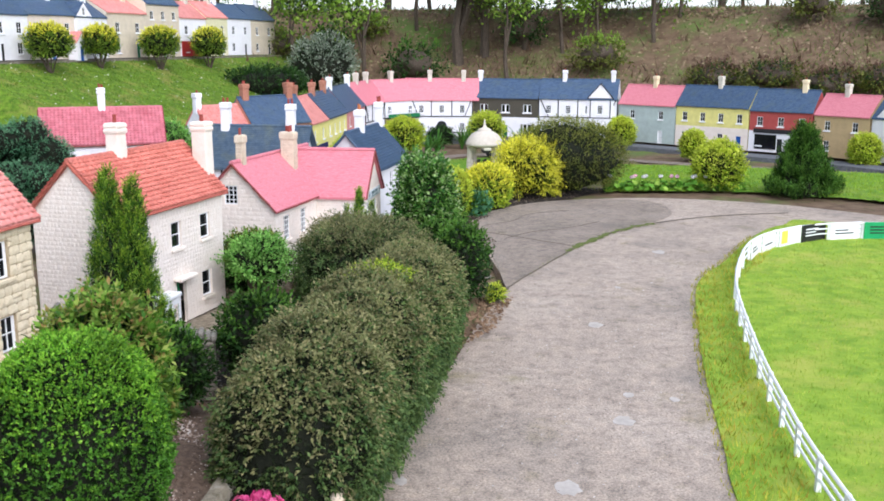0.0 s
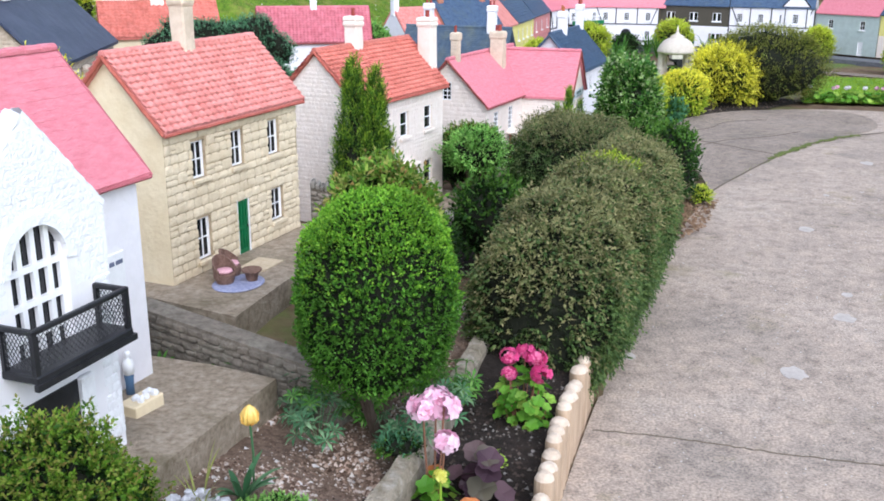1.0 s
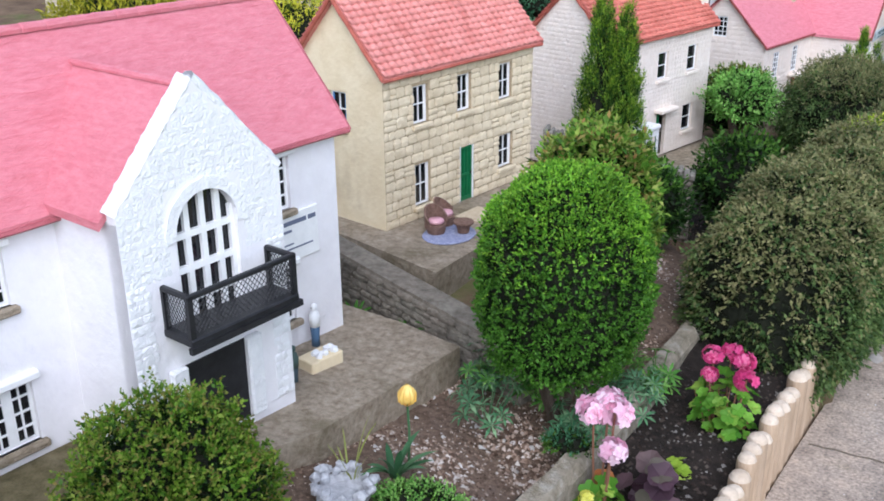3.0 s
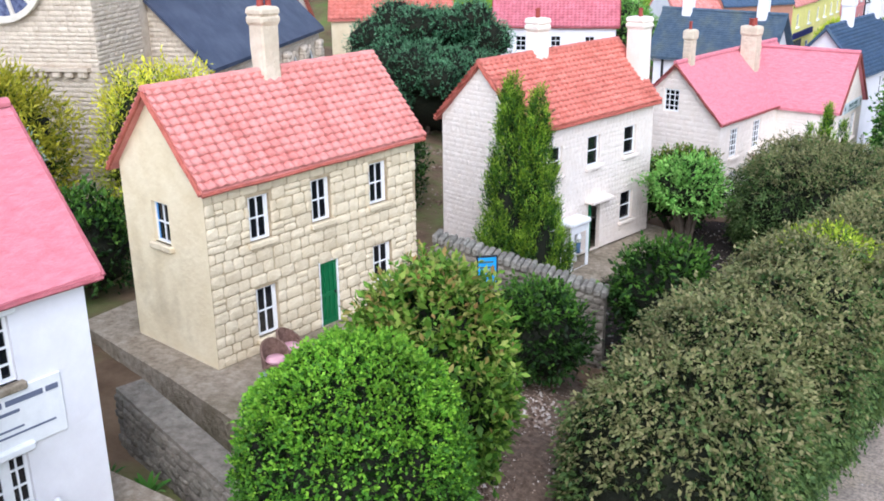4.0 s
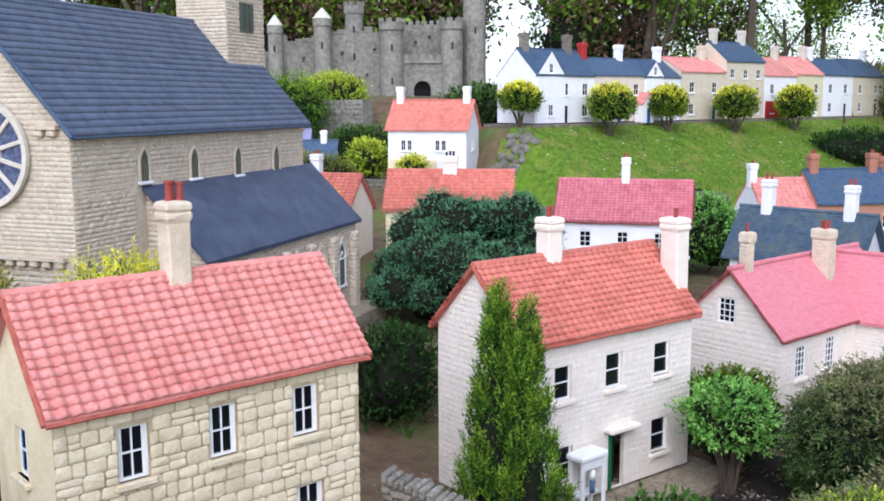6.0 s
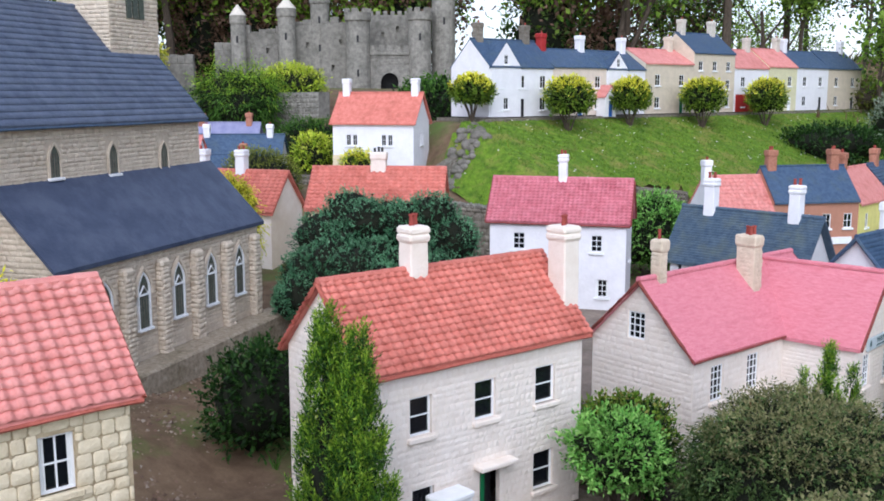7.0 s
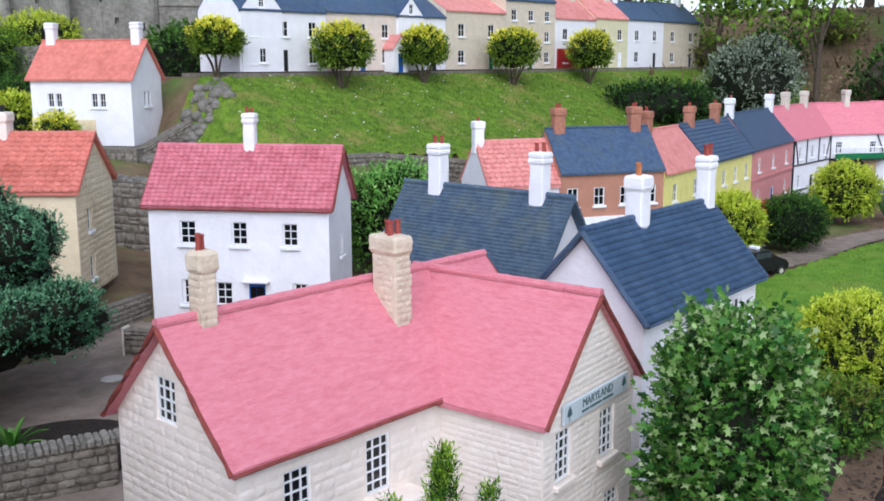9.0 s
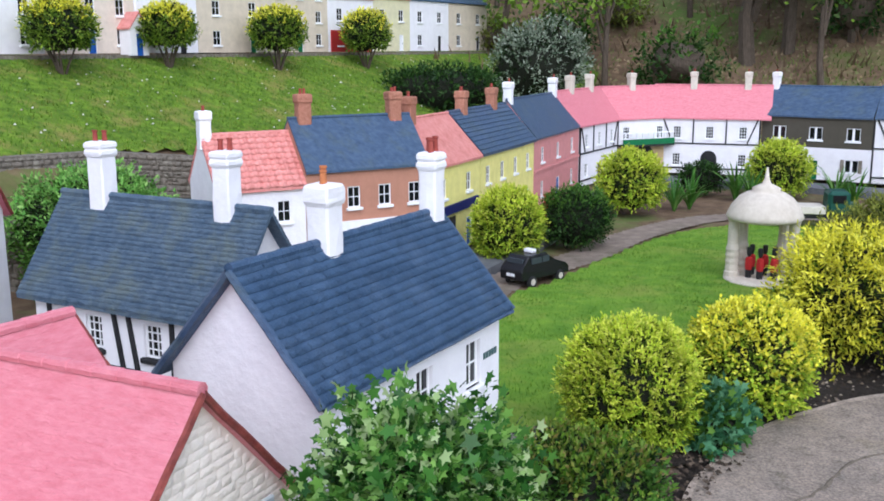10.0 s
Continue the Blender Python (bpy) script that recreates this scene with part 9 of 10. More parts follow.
for x in (-0.13, 0.13):
    for y_ in (-0.085, 0.085):
        bm = bmesh.new()
        add_rings(bm, [(0.035, -0.012), (0.038, 0.0), (0.035, 0.012)], 16)
        bm.transform(Matrix.Translation((x, y_, 0.036)) @ Matrix.Rotation(math.pi / 2, 4, "X"))
        wh = part("wheel", bm, surface("tyre_rubber", (0.012, 0.012, 0.012), (0.03, 0.03, 0.03), 40, 0.9, 0.2), tx)
        bm = bmesh.new()
        add_rings(bm, [(0.02, -0.0135), (0.02, 0.0135)], 12)
        bm.transform(Matrix.Translation((x, y_, 0.036)) @ Matrix.Rotation(math.pi / 2, 4, "X"))
        part("rim", bm, PALESTONE, wh)
# ---- green truck ----
tr = thing("model_truck", "dark green toy truck with pale flatbed", "model truck", 0.70, 15.05, 0.02, math.radians(8))
tr.matrix_basis = tr.matrix_basis @ Matrix.Scale(1.2, 4)
TG = paint("truck_green", (0.01, 0.07, 0.05), 0.4)
box_part("chassis", (-0.30, 0.24, -0.07, 0.07, 0.06, 0.09), BLACK, tr)
bm = bmesh.new()
add_box(bm, 0.06, 0.20, -0.085, 0.085, 0.09, 0.24, 0.02)
add_box(bm, 0.18, 0.27, -0.06, 0.06, 0.08, 0.16, 0.015)
part("cab", bm, TG, tr)
box_part("cab_window", (0.09, 0.17, -0.09, -0.08, 0.165, 0.215), GLASS, tr)
box_part("flatbed", (-0.30, 0.05, -0.09, 0.09, 0.09, 0.14), PALESTONE, tr, "pale flatbed with sides", 0.004)
for x in (-0.2, 0.19):
    for y_ in (-0.08, 0.08):
        bm = bmesh.new()
        add_rings(bm, [(0.042, -0.014), (0.045, 0.0), (0.042, 0.014)], 16)
        bm.transform(Matrix.Translation((x, y_, 0.045)) @ Matrix.Rotation(math.pi / 2, 4, "X"))
        part("wheel", bm, MATS["tyre_rubber"], tr)
# ---- dark road round the lawn ----
rd2 = smooth_line([(-1.295, 10.185), (-1.395, 11.485), (-1.345, 12.585), (-0.995, 13.485), (-0.745, 14.385), (-0.247, 15.285), (0.538, 15.685), (1.519, 15.585), (2.500, 14.885), (3.481, 14.285), (5.149, 13.485)])
rd3 = [(x + 0.0, y - 0.35) if i > len(rd2) * 0.55 else (x + 0.28, y - 0.1) for i, (x, y) in enumerate(rd2)]
rm_ = drape("road_lane", COURT, np.arange(-1.6, 5.4, 0.025), np.arange(10, 16, 0.025), lambda x, y: inside(rd2 + rd3[::-1], x, y), 0.012)
tagged(link("road_lane", rm_), "brown concrete lane round the bandstand lawn", "lane", kind="structure")


# ---- marks on the path ----
MOSS = surface("path_moss", (0.07, 0.10, 0.02), (0.17, 0.20, 0.05), 60, 0.95, 0.8, 200, (0.12, 0.09, 0.05), 20, 0.6)
CRACK = surface("dark_joint", (0.09, 0.075, 0.055), (0.19, 0.155, 0.12), 40, 0.95, 0.5, 200)
PATCH = surface("pale_mortar", (0.42, 0.375, 0.335), (0.56, 0.51, 0.465), 25, 0.9, 0.4, 150, (0.42, 0.38, 0.34), 12, 0.6)


def ribbon(name, pts, w0, w1, z, material, label, seed, lump=0.6):
    """A thin uneven strip lying on the path."""
    line = smooth_line(pts, 12)
    rnd = random.Random(seed)
    bm = bmesh.new()
    last = None
    n = len(line)
    for i, (x, y) in enumerate(line):
        x2, y2 = line[min(i + 1, n - 1)]
        x1, y1 = line[max(i - 1, 0)]
        d = Vector((x2 - x1, y2 - y1, 0)).normalized()
        s = Vector((-d.y, d.x, 0)) * (w0 + (w1 - w0) * i / n) * 0.5
        c = Vector((x, y, z)) + Vector((rnd.uniform(-1, 1), rnd.uniform(-1, 1), 0)) * 0.004
        row = [bm.verts.new(c - s * rnd.uniform(1 - lump, 1 + lump) - Vector((0, 0, 0.003))), bm.verts.new(c + Vector((0, 0, 0.002))), bm.verts.new(c + s * rnd.uniform(1 - lump, 1 + lump) - Vector((0, 0, 0.003)))]
        if last:
            for k in range(2):
                bm.faces.new((last[k], last[k + 1], row[k + 1], row[k]))
        last = row
    me = bpy.data.meshes.new(name)
    bmesh.ops.recalc_face_normals(bm, faces=bm.faces)
    bm.to_mesh(me)
    bm.free()
    return tagged(link(name, me, None, material), label, "path joint", kind="structure")


JOINT = [(0.206, 7.490), (0.515, 8.156), (0.804, 8.741), (1.159, 9.321), (1.600, 9.826), (2.298, 10.240), (3.040, 10.427)]
old_slab = slab_from("pavement_old_slab", smooth_line([(0.225, 7.53), (0.515, 8.17), (0.804, 8.76), (1.159, 9.34), (1.60, 9.845), (1.95, 10.4), (1.90, 11.1), (1.38, 11.24), (0.80, 11.04), (0.47, 10.75), (0.235, 10.43), (0.135, 10.16), (0.07, 9.9), (0.06, 9.35), (0.17, 8.56), (0.215, 7.6)], 4), 0.0245, 0.0, OLD_CONCRETE)
tagged(old_slab, "older, darker stained concrete slab beyond the path joint", "path", kind="structure")
ribbon("crack_line", [(0.30, 9.15), (0.55, 9.45), (0.85, 9.62), (1.2, 9.95)], 0.012, 0.02, 0.0265, CRACK, "dark crack in the old path slab", 6, 0.8)
ribbon("crack_line", [(0.16, 9.75), (0.42, 9.98), (0.62, 10.35), (1.0, 10.55)], 0.010, 0.018, 0.0265, CRACK, "dark crack in the old path slab", 7, 0.8)
ribbon("joint_crack", JOINT, 0.014, 0.02, 0.0265, CRACK, "dark open joint across the concrete path", 1)
ribbon("joint_moss", [(0.746, 8.664), (0.890, 8.916), (1.159, 9.340), (1.418, 9.665), (1.657, 9.863)], 0.045, 0.07, 0.0285, MOSS, "moss growing in the path joint", 2, 0.9)
grass_blades("joint_grass", [(0.409, 7.912), (0.794, 8.662), (1.149, 9.282), (1.610, 9.796), (1.590, 9.865), (1.129, 9.371), (0.765, 8.742), (0.389, 7.962)], 900, 0.012, [(0.12, 0.2, 0.02), (0.22, 0.3, 0.04), (0.3, 0.28, 0.08)], 31, "grass sprouting in the path joint", lambda x, y: np.full(np.shape(x), 0.024))
ribbon("cross_joint", [(0.174, 9.451), (0.498, 9.164), (0.803, 8.889)], 0.012, 0.012, 0.0265, CRACK, "straight joint between path slabs", 3, 0.3)
ribbon("cross_joint", [(-0.465, 4.025), (-0.207, 4.013), (0.090, 3.971), (0.484, 3.938), (0.877, 3.926)], 0.005, 0.006, 0.0222, CRACK, "straight joint between path slabs", 4, 0.5)
for k, (x, y, r) in enumerate([(0.672, 6.687, 0.055), (1.455, 8.663, 0.07), (0.574, 5.246, 0.06), (0.263, 4.610, 0.065), (-0.339, 4.666, 0.035), (0.650, 5.554, 0.035), (0.846, 5.501, 0.03), (0.115, 7.870, 0.03), (0.948, 7.552, 0.03)]):
    rnd = random.Random(k)
    pl = [(x + 0.7 * r * math.cos(a) * (1 + 0.25 * rnd.uniform(-1, 1)), y + 0.95 * r * math.sin(a) * (1 + 0.25 * rnd.uniform(-1, 1))) for a in np.linspace(0, 6.28, 15)[:-1]]
    tagged(slab_from("mortar_patch", pl, 0.0222, 0.01, PATCH), "pale round mortar patch on the path", "path patch", kind="structure")
chips("path_grit", [(-0.4, 3.6), (1.0, 3.6), (1.4, 6.5), (2.2, 9.0), (0.4, 8.2), (0.1, 6.6), (-0.3, 5.0)], 2600, 0.004, [(0.12, 0.09, 0.07), (0.3, 0.26, 0.22), (0.6, 0.56, 0.52)], 33, "fine grit and crumbs on the path", 0.0)
for v in bpy.data.objects["path_grit"].data.vertices:
    v.co.z = v.co.z - gz(v.co.x, v.co.y) + 0.0215

# ---- flowers and low plants ----


def strap_clump(label, x, y, z, n, length, width, mat, seed, name="strap_leaf_plant", arch=0.9, up=0.6):
    """Arching strap-shaped leaves from one crown."""
    t = thing(name, label, "plant", x, y, z)
    rnd = random.Random(seed)
    vs, fs = [], []
    for i in range(n):
        a = rnd.uniform(0, 6.28)
        L = length * rnd.uniform(0.6, 1.15)
        lean = rnd.uniform(0.2, arch)
        dx, dy = math.cos(a), math.sin(a)
        k0 = len(vs)
        for j in range(6):
            f = j / 5
            out = L * lean * f ** 1.4
            h = L * (up + 0.35 * (1 - lean)) * (f - 0.62 * lean * f ** 2.6)
            w = width * (0.55 + 0.9 * f) * (1 - f ** 2.5) + 0.0006
            vs += [(dx * out - dy * w / 2 + 0.01 * dx, dy * out + dx * w / 2, h), (dx * out + 0.01 * dx, dy * out, h - w * 0.25), (dx * out + dy * w / 2 + 0.01 * dx, dy * out - dx * w / 2, h)]
        for j in range(5):
            b = k0 + 3 * j
            fs += [(b, b + 1, b + 4, b + 3), (b + 1, b + 2, b + 5, b + 4)]
    link("foliage", mesh_np("foliage", np.array(vs), np.array(fs), [mat], smooth=True), t)
    return t


def lobed(cx, cy, cz, r, nrm, rnd, vs, fs, lobes=5, depth=0.25, cup=0.18):
    """One scalloped round leaf or petal ring as a small fan."""
    n = Vector(nrm).normalized()
    u = n.orthogonal().normalized()
    w = n.cross(u)
    k = len(vs)
    c = Vector((cx, cy, cz))
    vs.append(tuple(c - n * r * cup))
    m = lobes * 3
    a0 = rnd.uniform(0, 6.28)
    for i in range(m):
        a = a0 + 6.2832 * i / m
        rr = r * (1 - depth * (1 if i % 3 == 0 else 0))
        vs.append(tuple(c + (u * math.cos(a) + w * math.sin(a)) * rr + n * r * cup * rnd.uniform(0.2, 1)))
    for i in range(m):
        fs.append((k, k + 1 + i, k + 1 + (i + 1) % m))


def tri_mesh(name, vs, fs, mat):
    me = bpy.data.meshes.new(name)
    me.from_pydata(vs, [], fs)
    me.materials.append(mat)
    return me


def geranium(label, x, y, z, r, h, leaves, leaf_r, leafm, heads, petalm, seed, stemm=None):
    """A leafy mound with flower heads on stalks: heads are (dx, dy, z, radius)."""
    t = thing("geranium", label, "flower", x, y, z)
    rnd = random.Random(seed)
    vs, fs = [], []
    bm = bmesh.new()
    for i in range(leaves):
        a, f = rnd.uniform(0, 6.28), rnd.random() ** 0.6
        zz = h * rnd.uniform(0.25, 1.0) * (1 - 0.35 * f * f)
        px_, py_ = r * f * math.cos(a), r * f * math.sin(a)
        lobed(px_, py_, zz, leaf_r * rnd.uniform(0.6, 1.15), (math.cos(a) * f * 0.8 + rnd.uniform(-0.3, 0.3), math.sin(a) * f * 0.8 + rnd.uniform(-0.3, 0.3), 1), rnd, vs, fs)
        if i % 3 == 0:
            add_tube(bm, [(0.3 * px_, 0.3 * py_, 0), (0.8 * px_, 0.8 * py_, zz * 0.6), (px_, py_, zz)], 0.0018, 4)
    for dx, dy, hz, hr in heads:
        add_tube(bm, [(dx * 0.3, dy * 0.3, 0.02), (dx * 0.8, dy * 0.8, hz * 0.6), (dx, dy, hz)], 0.003, 5)
    link("foliage", tri_mesh("foliage", vs, fs, leafm), t)
    tagged(part("stem", bm, stemm or leafm, t), kind="stuff")
    for dx, dy, hz, hr in heads:
        vs, fs = [], []
        for i in range(30):
            d = Vector((rnd.gauss(0, 1), rnd.gauss(0, 1), rnd.gauss(0.4, 0.8))).normalized()
            q = hr * (1.0 if i < 18 else 0.68)
            lobed(dx + d.x * q, dy + d.y * q, hz + d.z * q * 0.75, hr * 0.52, d, rnd, vs, fs, 5, 0.35, 0.12)
        link("flower_head", tri_mesh("flower_head", vs, fs, petalm), t)
    return t


LIME_LEAF = leaf_mat("lime_geranium_leaf", [(0.30, 0.46, 0.04), (0.42, 0.58, 0.07), (0.55, 0.66, 0.14)], 0.5, 0.3)
GER_LEAF = leaf_mat("geranium_leaf", [(0.08, 0.24, 0.02), (0.17, 0.38, 0.04), (0.35, 0.5, 0.08)], 0.5, 0.3)
PURPLE = leaf_mat("purple_heuchera_leaf", [(0.045, 0.025, 0.035), (0.085, 0.045, 0.06), (0.13, 0.08, 0.085), (0.10, 0.10, 0.06)], 0.45, 0.15)
ORANGE_L = leaf_mat("orange_leaf", [(0.5, 0.14, 0.05), (0.6, 0.24, 0.08)], 0.5, 0.3)
HOTPINK = leaf_mat("hot_pink_petal", [(0.62, 0.05, 0.20), (0.78, 0.10, 0.30), (0.85, 0.25, 0.42)], 0.5, 0.3)
PALEPINK = leaf_mat("pale_pink_petal", [(0.80, 0.40, 0.55), (0.87, 0.58, 0.70), (0.92, 0.74, 0.82)], 0.5, 0.3)
STALK = paint("red_green_stalk", (0.28, 0.13, 0.08))
STRAP = leaf_mat("strap_leaf", [(0.05, 0.16, 0.02), (0.10, 0.26, 0.04), (0.20, 0.36, 0.08)], 0.4, 0.25)
STRAP_B = leaf_mat("blue_green_strap_leaf", [(0.05, 0.14, 0.06), (0.10, 0.22, 0.10), (0.2, 0.32, 0.16)], 0.4, 0.25)
geranium("hot pink geranium with bright green leaves", -0.68, 3.78, 0.10, 0.088, 0.235, 110, 0.022, GER_LEAF, [(-0.045, 0.03, 0.255, 0.028), (0.035, 0.035, 0.25, 0.030), (0.055, -0.02, 0.225, 0.030), (-0.04, -0.02, 0.22, 0.022), (0.0, 0.05, 0.265, 0.026)], HOTPINK, 1, STALK)
geranium("pale pink geranium on red stalks", -0.865, 3.29, 0.12, 0.07, 0.12, 18, 0.026, GER_LEAF, [(-0.03, 0.02, 0.29, 0.038), (0.025, 0.01, 0.30, 0.040), (0.035, -0.03, 0.225, 0.032), (0.0, 0.04, 0.31, 0.034)], PALEPINK, 2, STALK)
geranium("lime-leaved geranium with yellow-green scalloped leaves", -0.77, 2.89, 0.10, 0.11, 0.285, 120, 0.026, LIME_LEAF, [(-0.02, 0.07, 0.325, 0.016)], leaf_mat("yellow_petal", [(0.75, 0.72, 0.1), (0.85, 0.82, 0.2)]), 3)
hx = thing("heuchera", "purple-leaved heuchera with one orange leaf", "plant", -0.765, 3.37, 0.12)
vs, fs = [], []
rnd = random.Random(8)
for i in range(17):
    a, f = rnd.uniform(0, 6.28), rnd.random() ** 0.6
    lobed(0.10 * f * math.cos(a), 0.10 * f * math.sin(a), 0.04 + 0.13 * rnd.random(), 0.036 * rnd.uniform(0.7, 1.2), (math.cos(a) * 0.5, math.sin(a) * 0.5, 1), rnd, vs, fs, 5, 0.15)
link("foliage", tri_mesh("foliage", vs, fs, PURPLE), hx)
vs, fs = [], []
lobed(-0.10, -0.05, 0.09, 0.034, (0.5, -0.6, 0.5), rnd, vs, fs, 5, 0.1)
link("young_leaf", tri_mesh("young_leaf", vs, fs, ORANGE_L), hx, None, "orange young leaf")
vs, fs = [], []
lobed(0.01, -0.18, 0.08, 0.036, (0.4, -0.6, 0.6), rnd, vs, fs, 5, 0.1)
link("young_leaf", tri_mesh("young_leaf", vs, fs, ORANGE_L), hx, None, "orange young leaf")
strap_clump("broad-leaved green clump beside the log edging", -0.725, 2.67, 0.10, 46, 0.21, 0.030, STRAP_B, 11)
strap_clump("small green weed at the foot of the slab", -1.62, 2.42, 0.26, 12, 0.09, 0.022, STRAP, 12)
strap_clump("small green weed at the foot of the slab", -1.70, 2.22, 0.26, 9, 0.08, 0.02, STRAP, 13)
geranium("small lime-green leafy plant behind the heuchera", -0.732, 3.525, 0.11, 0.045, 0.08, 24, 0.020, LIME_LEAF, [], LIME_LEAF, 9)
for k, (x, y, L_) in enumerate([(-1.526, 3.78, 0.12), (-1.45, 3.76, 0.13), (-1.37, 3.735, 0.11), (-1.60, 3.80, 0.09), (-1.30, 3.70, 0.10)]):
    strap_clump("bright green broad-leaved weeds between slab and wall", x, y, gz(x, y) + 0.012, 22, L_, 0.026, STRAP, 160 + k)
# tulip
tu = thing("tulip", "single yellow tulip with grey-green leaves", "flower", -1.275, 3.10, 0.26)
bm = bmesh.new()
add_tube(bm, [(0, 0, 0), (0.004, 0, 0.1), (0.0, 0, 0.18)], 0.003, 6)
part("stem", bm, STRAP_B, tu)
TUL = surface("yellow_petal_skin", (0.80, 0.50, 0.10), (0.86, 0.66, 0.22), 40, 0.5, 0.1)
for k in range(6):
    a = k * 1.047
    bm = bmesh.new()
    rows = []
    for z_, r_, w_ in ((0.0, 0.004, 0.008), (0.010, 0.016, 0.015), (0.030, 0.017, 0.015), (0.044, 0.010, 0.009), (0.052, 0.003, 0.002)):
        c, s_ = math.cos(a), math.sin(a)
        rows.append([bm.verts.new((c * r_ - s_ * w_ * q, s_ * r_ + c * w_ * q, 0.176 + z_ - abs(q) * 0.002)) for q in (-1, 0, 1)])
    for r0, r1 in zip(rows, rows[1:]):
        for q in (0, 1):
            bm.faces.new((r0[q], r0[q + 1], r1[q + 1], r1[q]))
    part("petal", bm, TUL, tu, smooth=True)
vs, fs = [], []
strap_clump("grey-green leaves round the tulip", -1.285, 3.05, 0.26, 12, 0.15, 0.02, STRAP_B, 14)
strap_clump("thin yellowing grass tuft", -1.36, 2.98, 0.26, 10, 0.2, 0.005, leaf_mat("dry_blade", [(0.3, 0.34, 0.08), (0.4, 0.4, 0.15)]), 15, arch=0.5)
shrub("low bright green cushion plant", -1.165, 2.96, 0.235, 0.12, 0.085, 0.075, 4200, 0.011, [BOX_SHADE, MID_OUT, FRESH], 111, "cushion_plant", "plant", tip=0.0, lump=0.15, aspect=0.6)
shrub("tiny green cushion plant beside the kerb", -1.02, 3.00, 0.245, 0.045, 0.04, 0.04, 700, 0.011, [BOX_SHADE, MID_OUT, PITT_TOP], 112, "cushion_plant", "plant", tip=0.0)
shrub("low dark creeping plant by the kerb", -0.97, 3.36, 0.235, 0.07, 0.045, 0.06, 900, 0.014, [BOX_SHADE, MID_OUT, PITT], 113, "cushion_plant", "plant", tip=0.0)
for k, (x, y, n, L) in enumerate([(-1.54, 3.74, 26, 0.10), (-1.44, 3.80, 26, 0.12), (-1.34, 3.78, 20, 0.11), (-1.30, 3.66, 20, 0.10)]):
    strap_clump("fresh green weeds at the foot of the garden wall", x, y, 0.26, n, L, 0.02, STRAP, 20 + k)


def palmate(label, x, y, z, n, size, mat, seed):
    """Lupin-like plant: fingered leaves on stalks."""
    t = thing("lupin", label, "plant", x, y, z)
    rnd = random.Random(seed)
    vs, fs = [], []
    bm = bmesh.new()
    for i in range(n):
        a, f = rnd.uniform(0, 6.28), rnd.random() ** 0.5
        c = Vector((size * 1.2 * f * math.cos(a), size * 1.2 * f * math.sin(a), size * rnd.uniform(0.6, 1.5)))
        nn = Vector((math.cos(a) * 0.6, math.sin(a) * 0.6, 1)).normalized()
        u = nn.orthogonal().normalized()
        w = nn.cross(u)
        for q in range(8):
            b = q * 0.785
            d, e = u * math.cos(b) + w * math.sin(b), w * math.cos(b) - u * math.sin(b)
            L = size * rnd.uniform(0.45, 0.6)
            k = len(vs)
            vs += [tuple(c), tuple(c + d * L * 0.55 + e * L * 0.12 + nn * L * 0.15), tuple(c + d * L), tuple(c + d * L * 0.55 - e * L * 0.12 + nn * L * 0.15)]
            fs.append((k, k + 1, k + 2, k + 3))
        add_tube(bm, [(0, 0, 0), tuple(c * 0.6), tuple(c)], 0.0015, 3)
    link("foliage", tri_mesh("foliage", vs, fs, mat), t)
    tagged(part("stem", bm, mat, t), kind="stuff")


palmate("lupin with blue-green fingered leaves under the topiary", -1.19, 3.36, 0.25, 16, 0.075, STRAP_B, 1)
palmate("lupin with blue-green fingered leaves under the topiary", -0.99, 3.46, 0.22, 14, 0.07, STRAP_B, 2)
for k, (x, y) in enumerate([(-1.137, 3.62), (-1.285, 3.60), (-0.871, 3.82), (-0.93, 3.74), (-1.22, 3.70)]):
    palmate("lupin with blue-green fingered leaves round the topiary", x, y, gz(x, y) + 0.02, 18, 0.075, (STRAP, STRAP_B)[k % 2], 20 + k)
palmate("lupin with blue-green fingered leaves by the kerb", -0.90, 3.66, 0.20, 12, 0.07, STRAP_B, 3)
palmate("lupin with blue-green fingered leaves by the garden wall", -1.28, 3.52, 0.26, 12, 0.06, STRAP, 4)
# ring-shaped stone ornament
fo = thing("garden_ornament", "small grey-white stone ring ornament on the bed", "garden ornament", -1.345, 2.93, 0.262)
ORN = surface("white_grey_resin", (0.35, 0.35, 0.37), (0.62, 0.62, 0.64), 50, 0.7, 0.6, 150)
bm = bmesh.new()
add_rings(bm, [(0.042, 0.0), (0.060, 0.01), (0.066, 0.03), (0.056, 0.035), (0.042, 0.018), (0.004, 0.016)], 18)
part("basin", bm, ORN, fo)
rnd = random.Random(4)
for k in range(30):
    a = k * 0.2094 + rnd.uniform(-0.08, 0.08)
    bm = bmesh.new()
    bmesh.ops.create_icosphere(bm, subdivisions=1, radius=rnd.uniform(0.007, 0.015))
    sx, sy, sz = rnd.uniform(0.7, 1.4), rnd.uniform(0.7, 1.4), rnd.uniform(0.6, 1.2)
    for v in bm.verts:
        v.co = Vector((v.co.x * sx, v.co.y * sy, v.co.z * sz)) * rnd.uniform(0.8, 1.2)
    q = 0.060 + rnd.uniform(-0.009, 0.009)
    bmesh.ops.translate(bm, verts=bm.verts, vec=(q * math.cos(a), q * math.sin(a), 0.034 + rnd.uniform(-0.008, 0.010) + (0.012 if 1.5 < a < 4.5 else 0)))
    part("rim_stone", bm, ORN, fo)

# ---- terrace furniture of the buff house ----
rug = thing("rug", "blue-grey oval woven rug on the terrace", "rug", -1.755, 4.268, 0.364, math.radians(78))
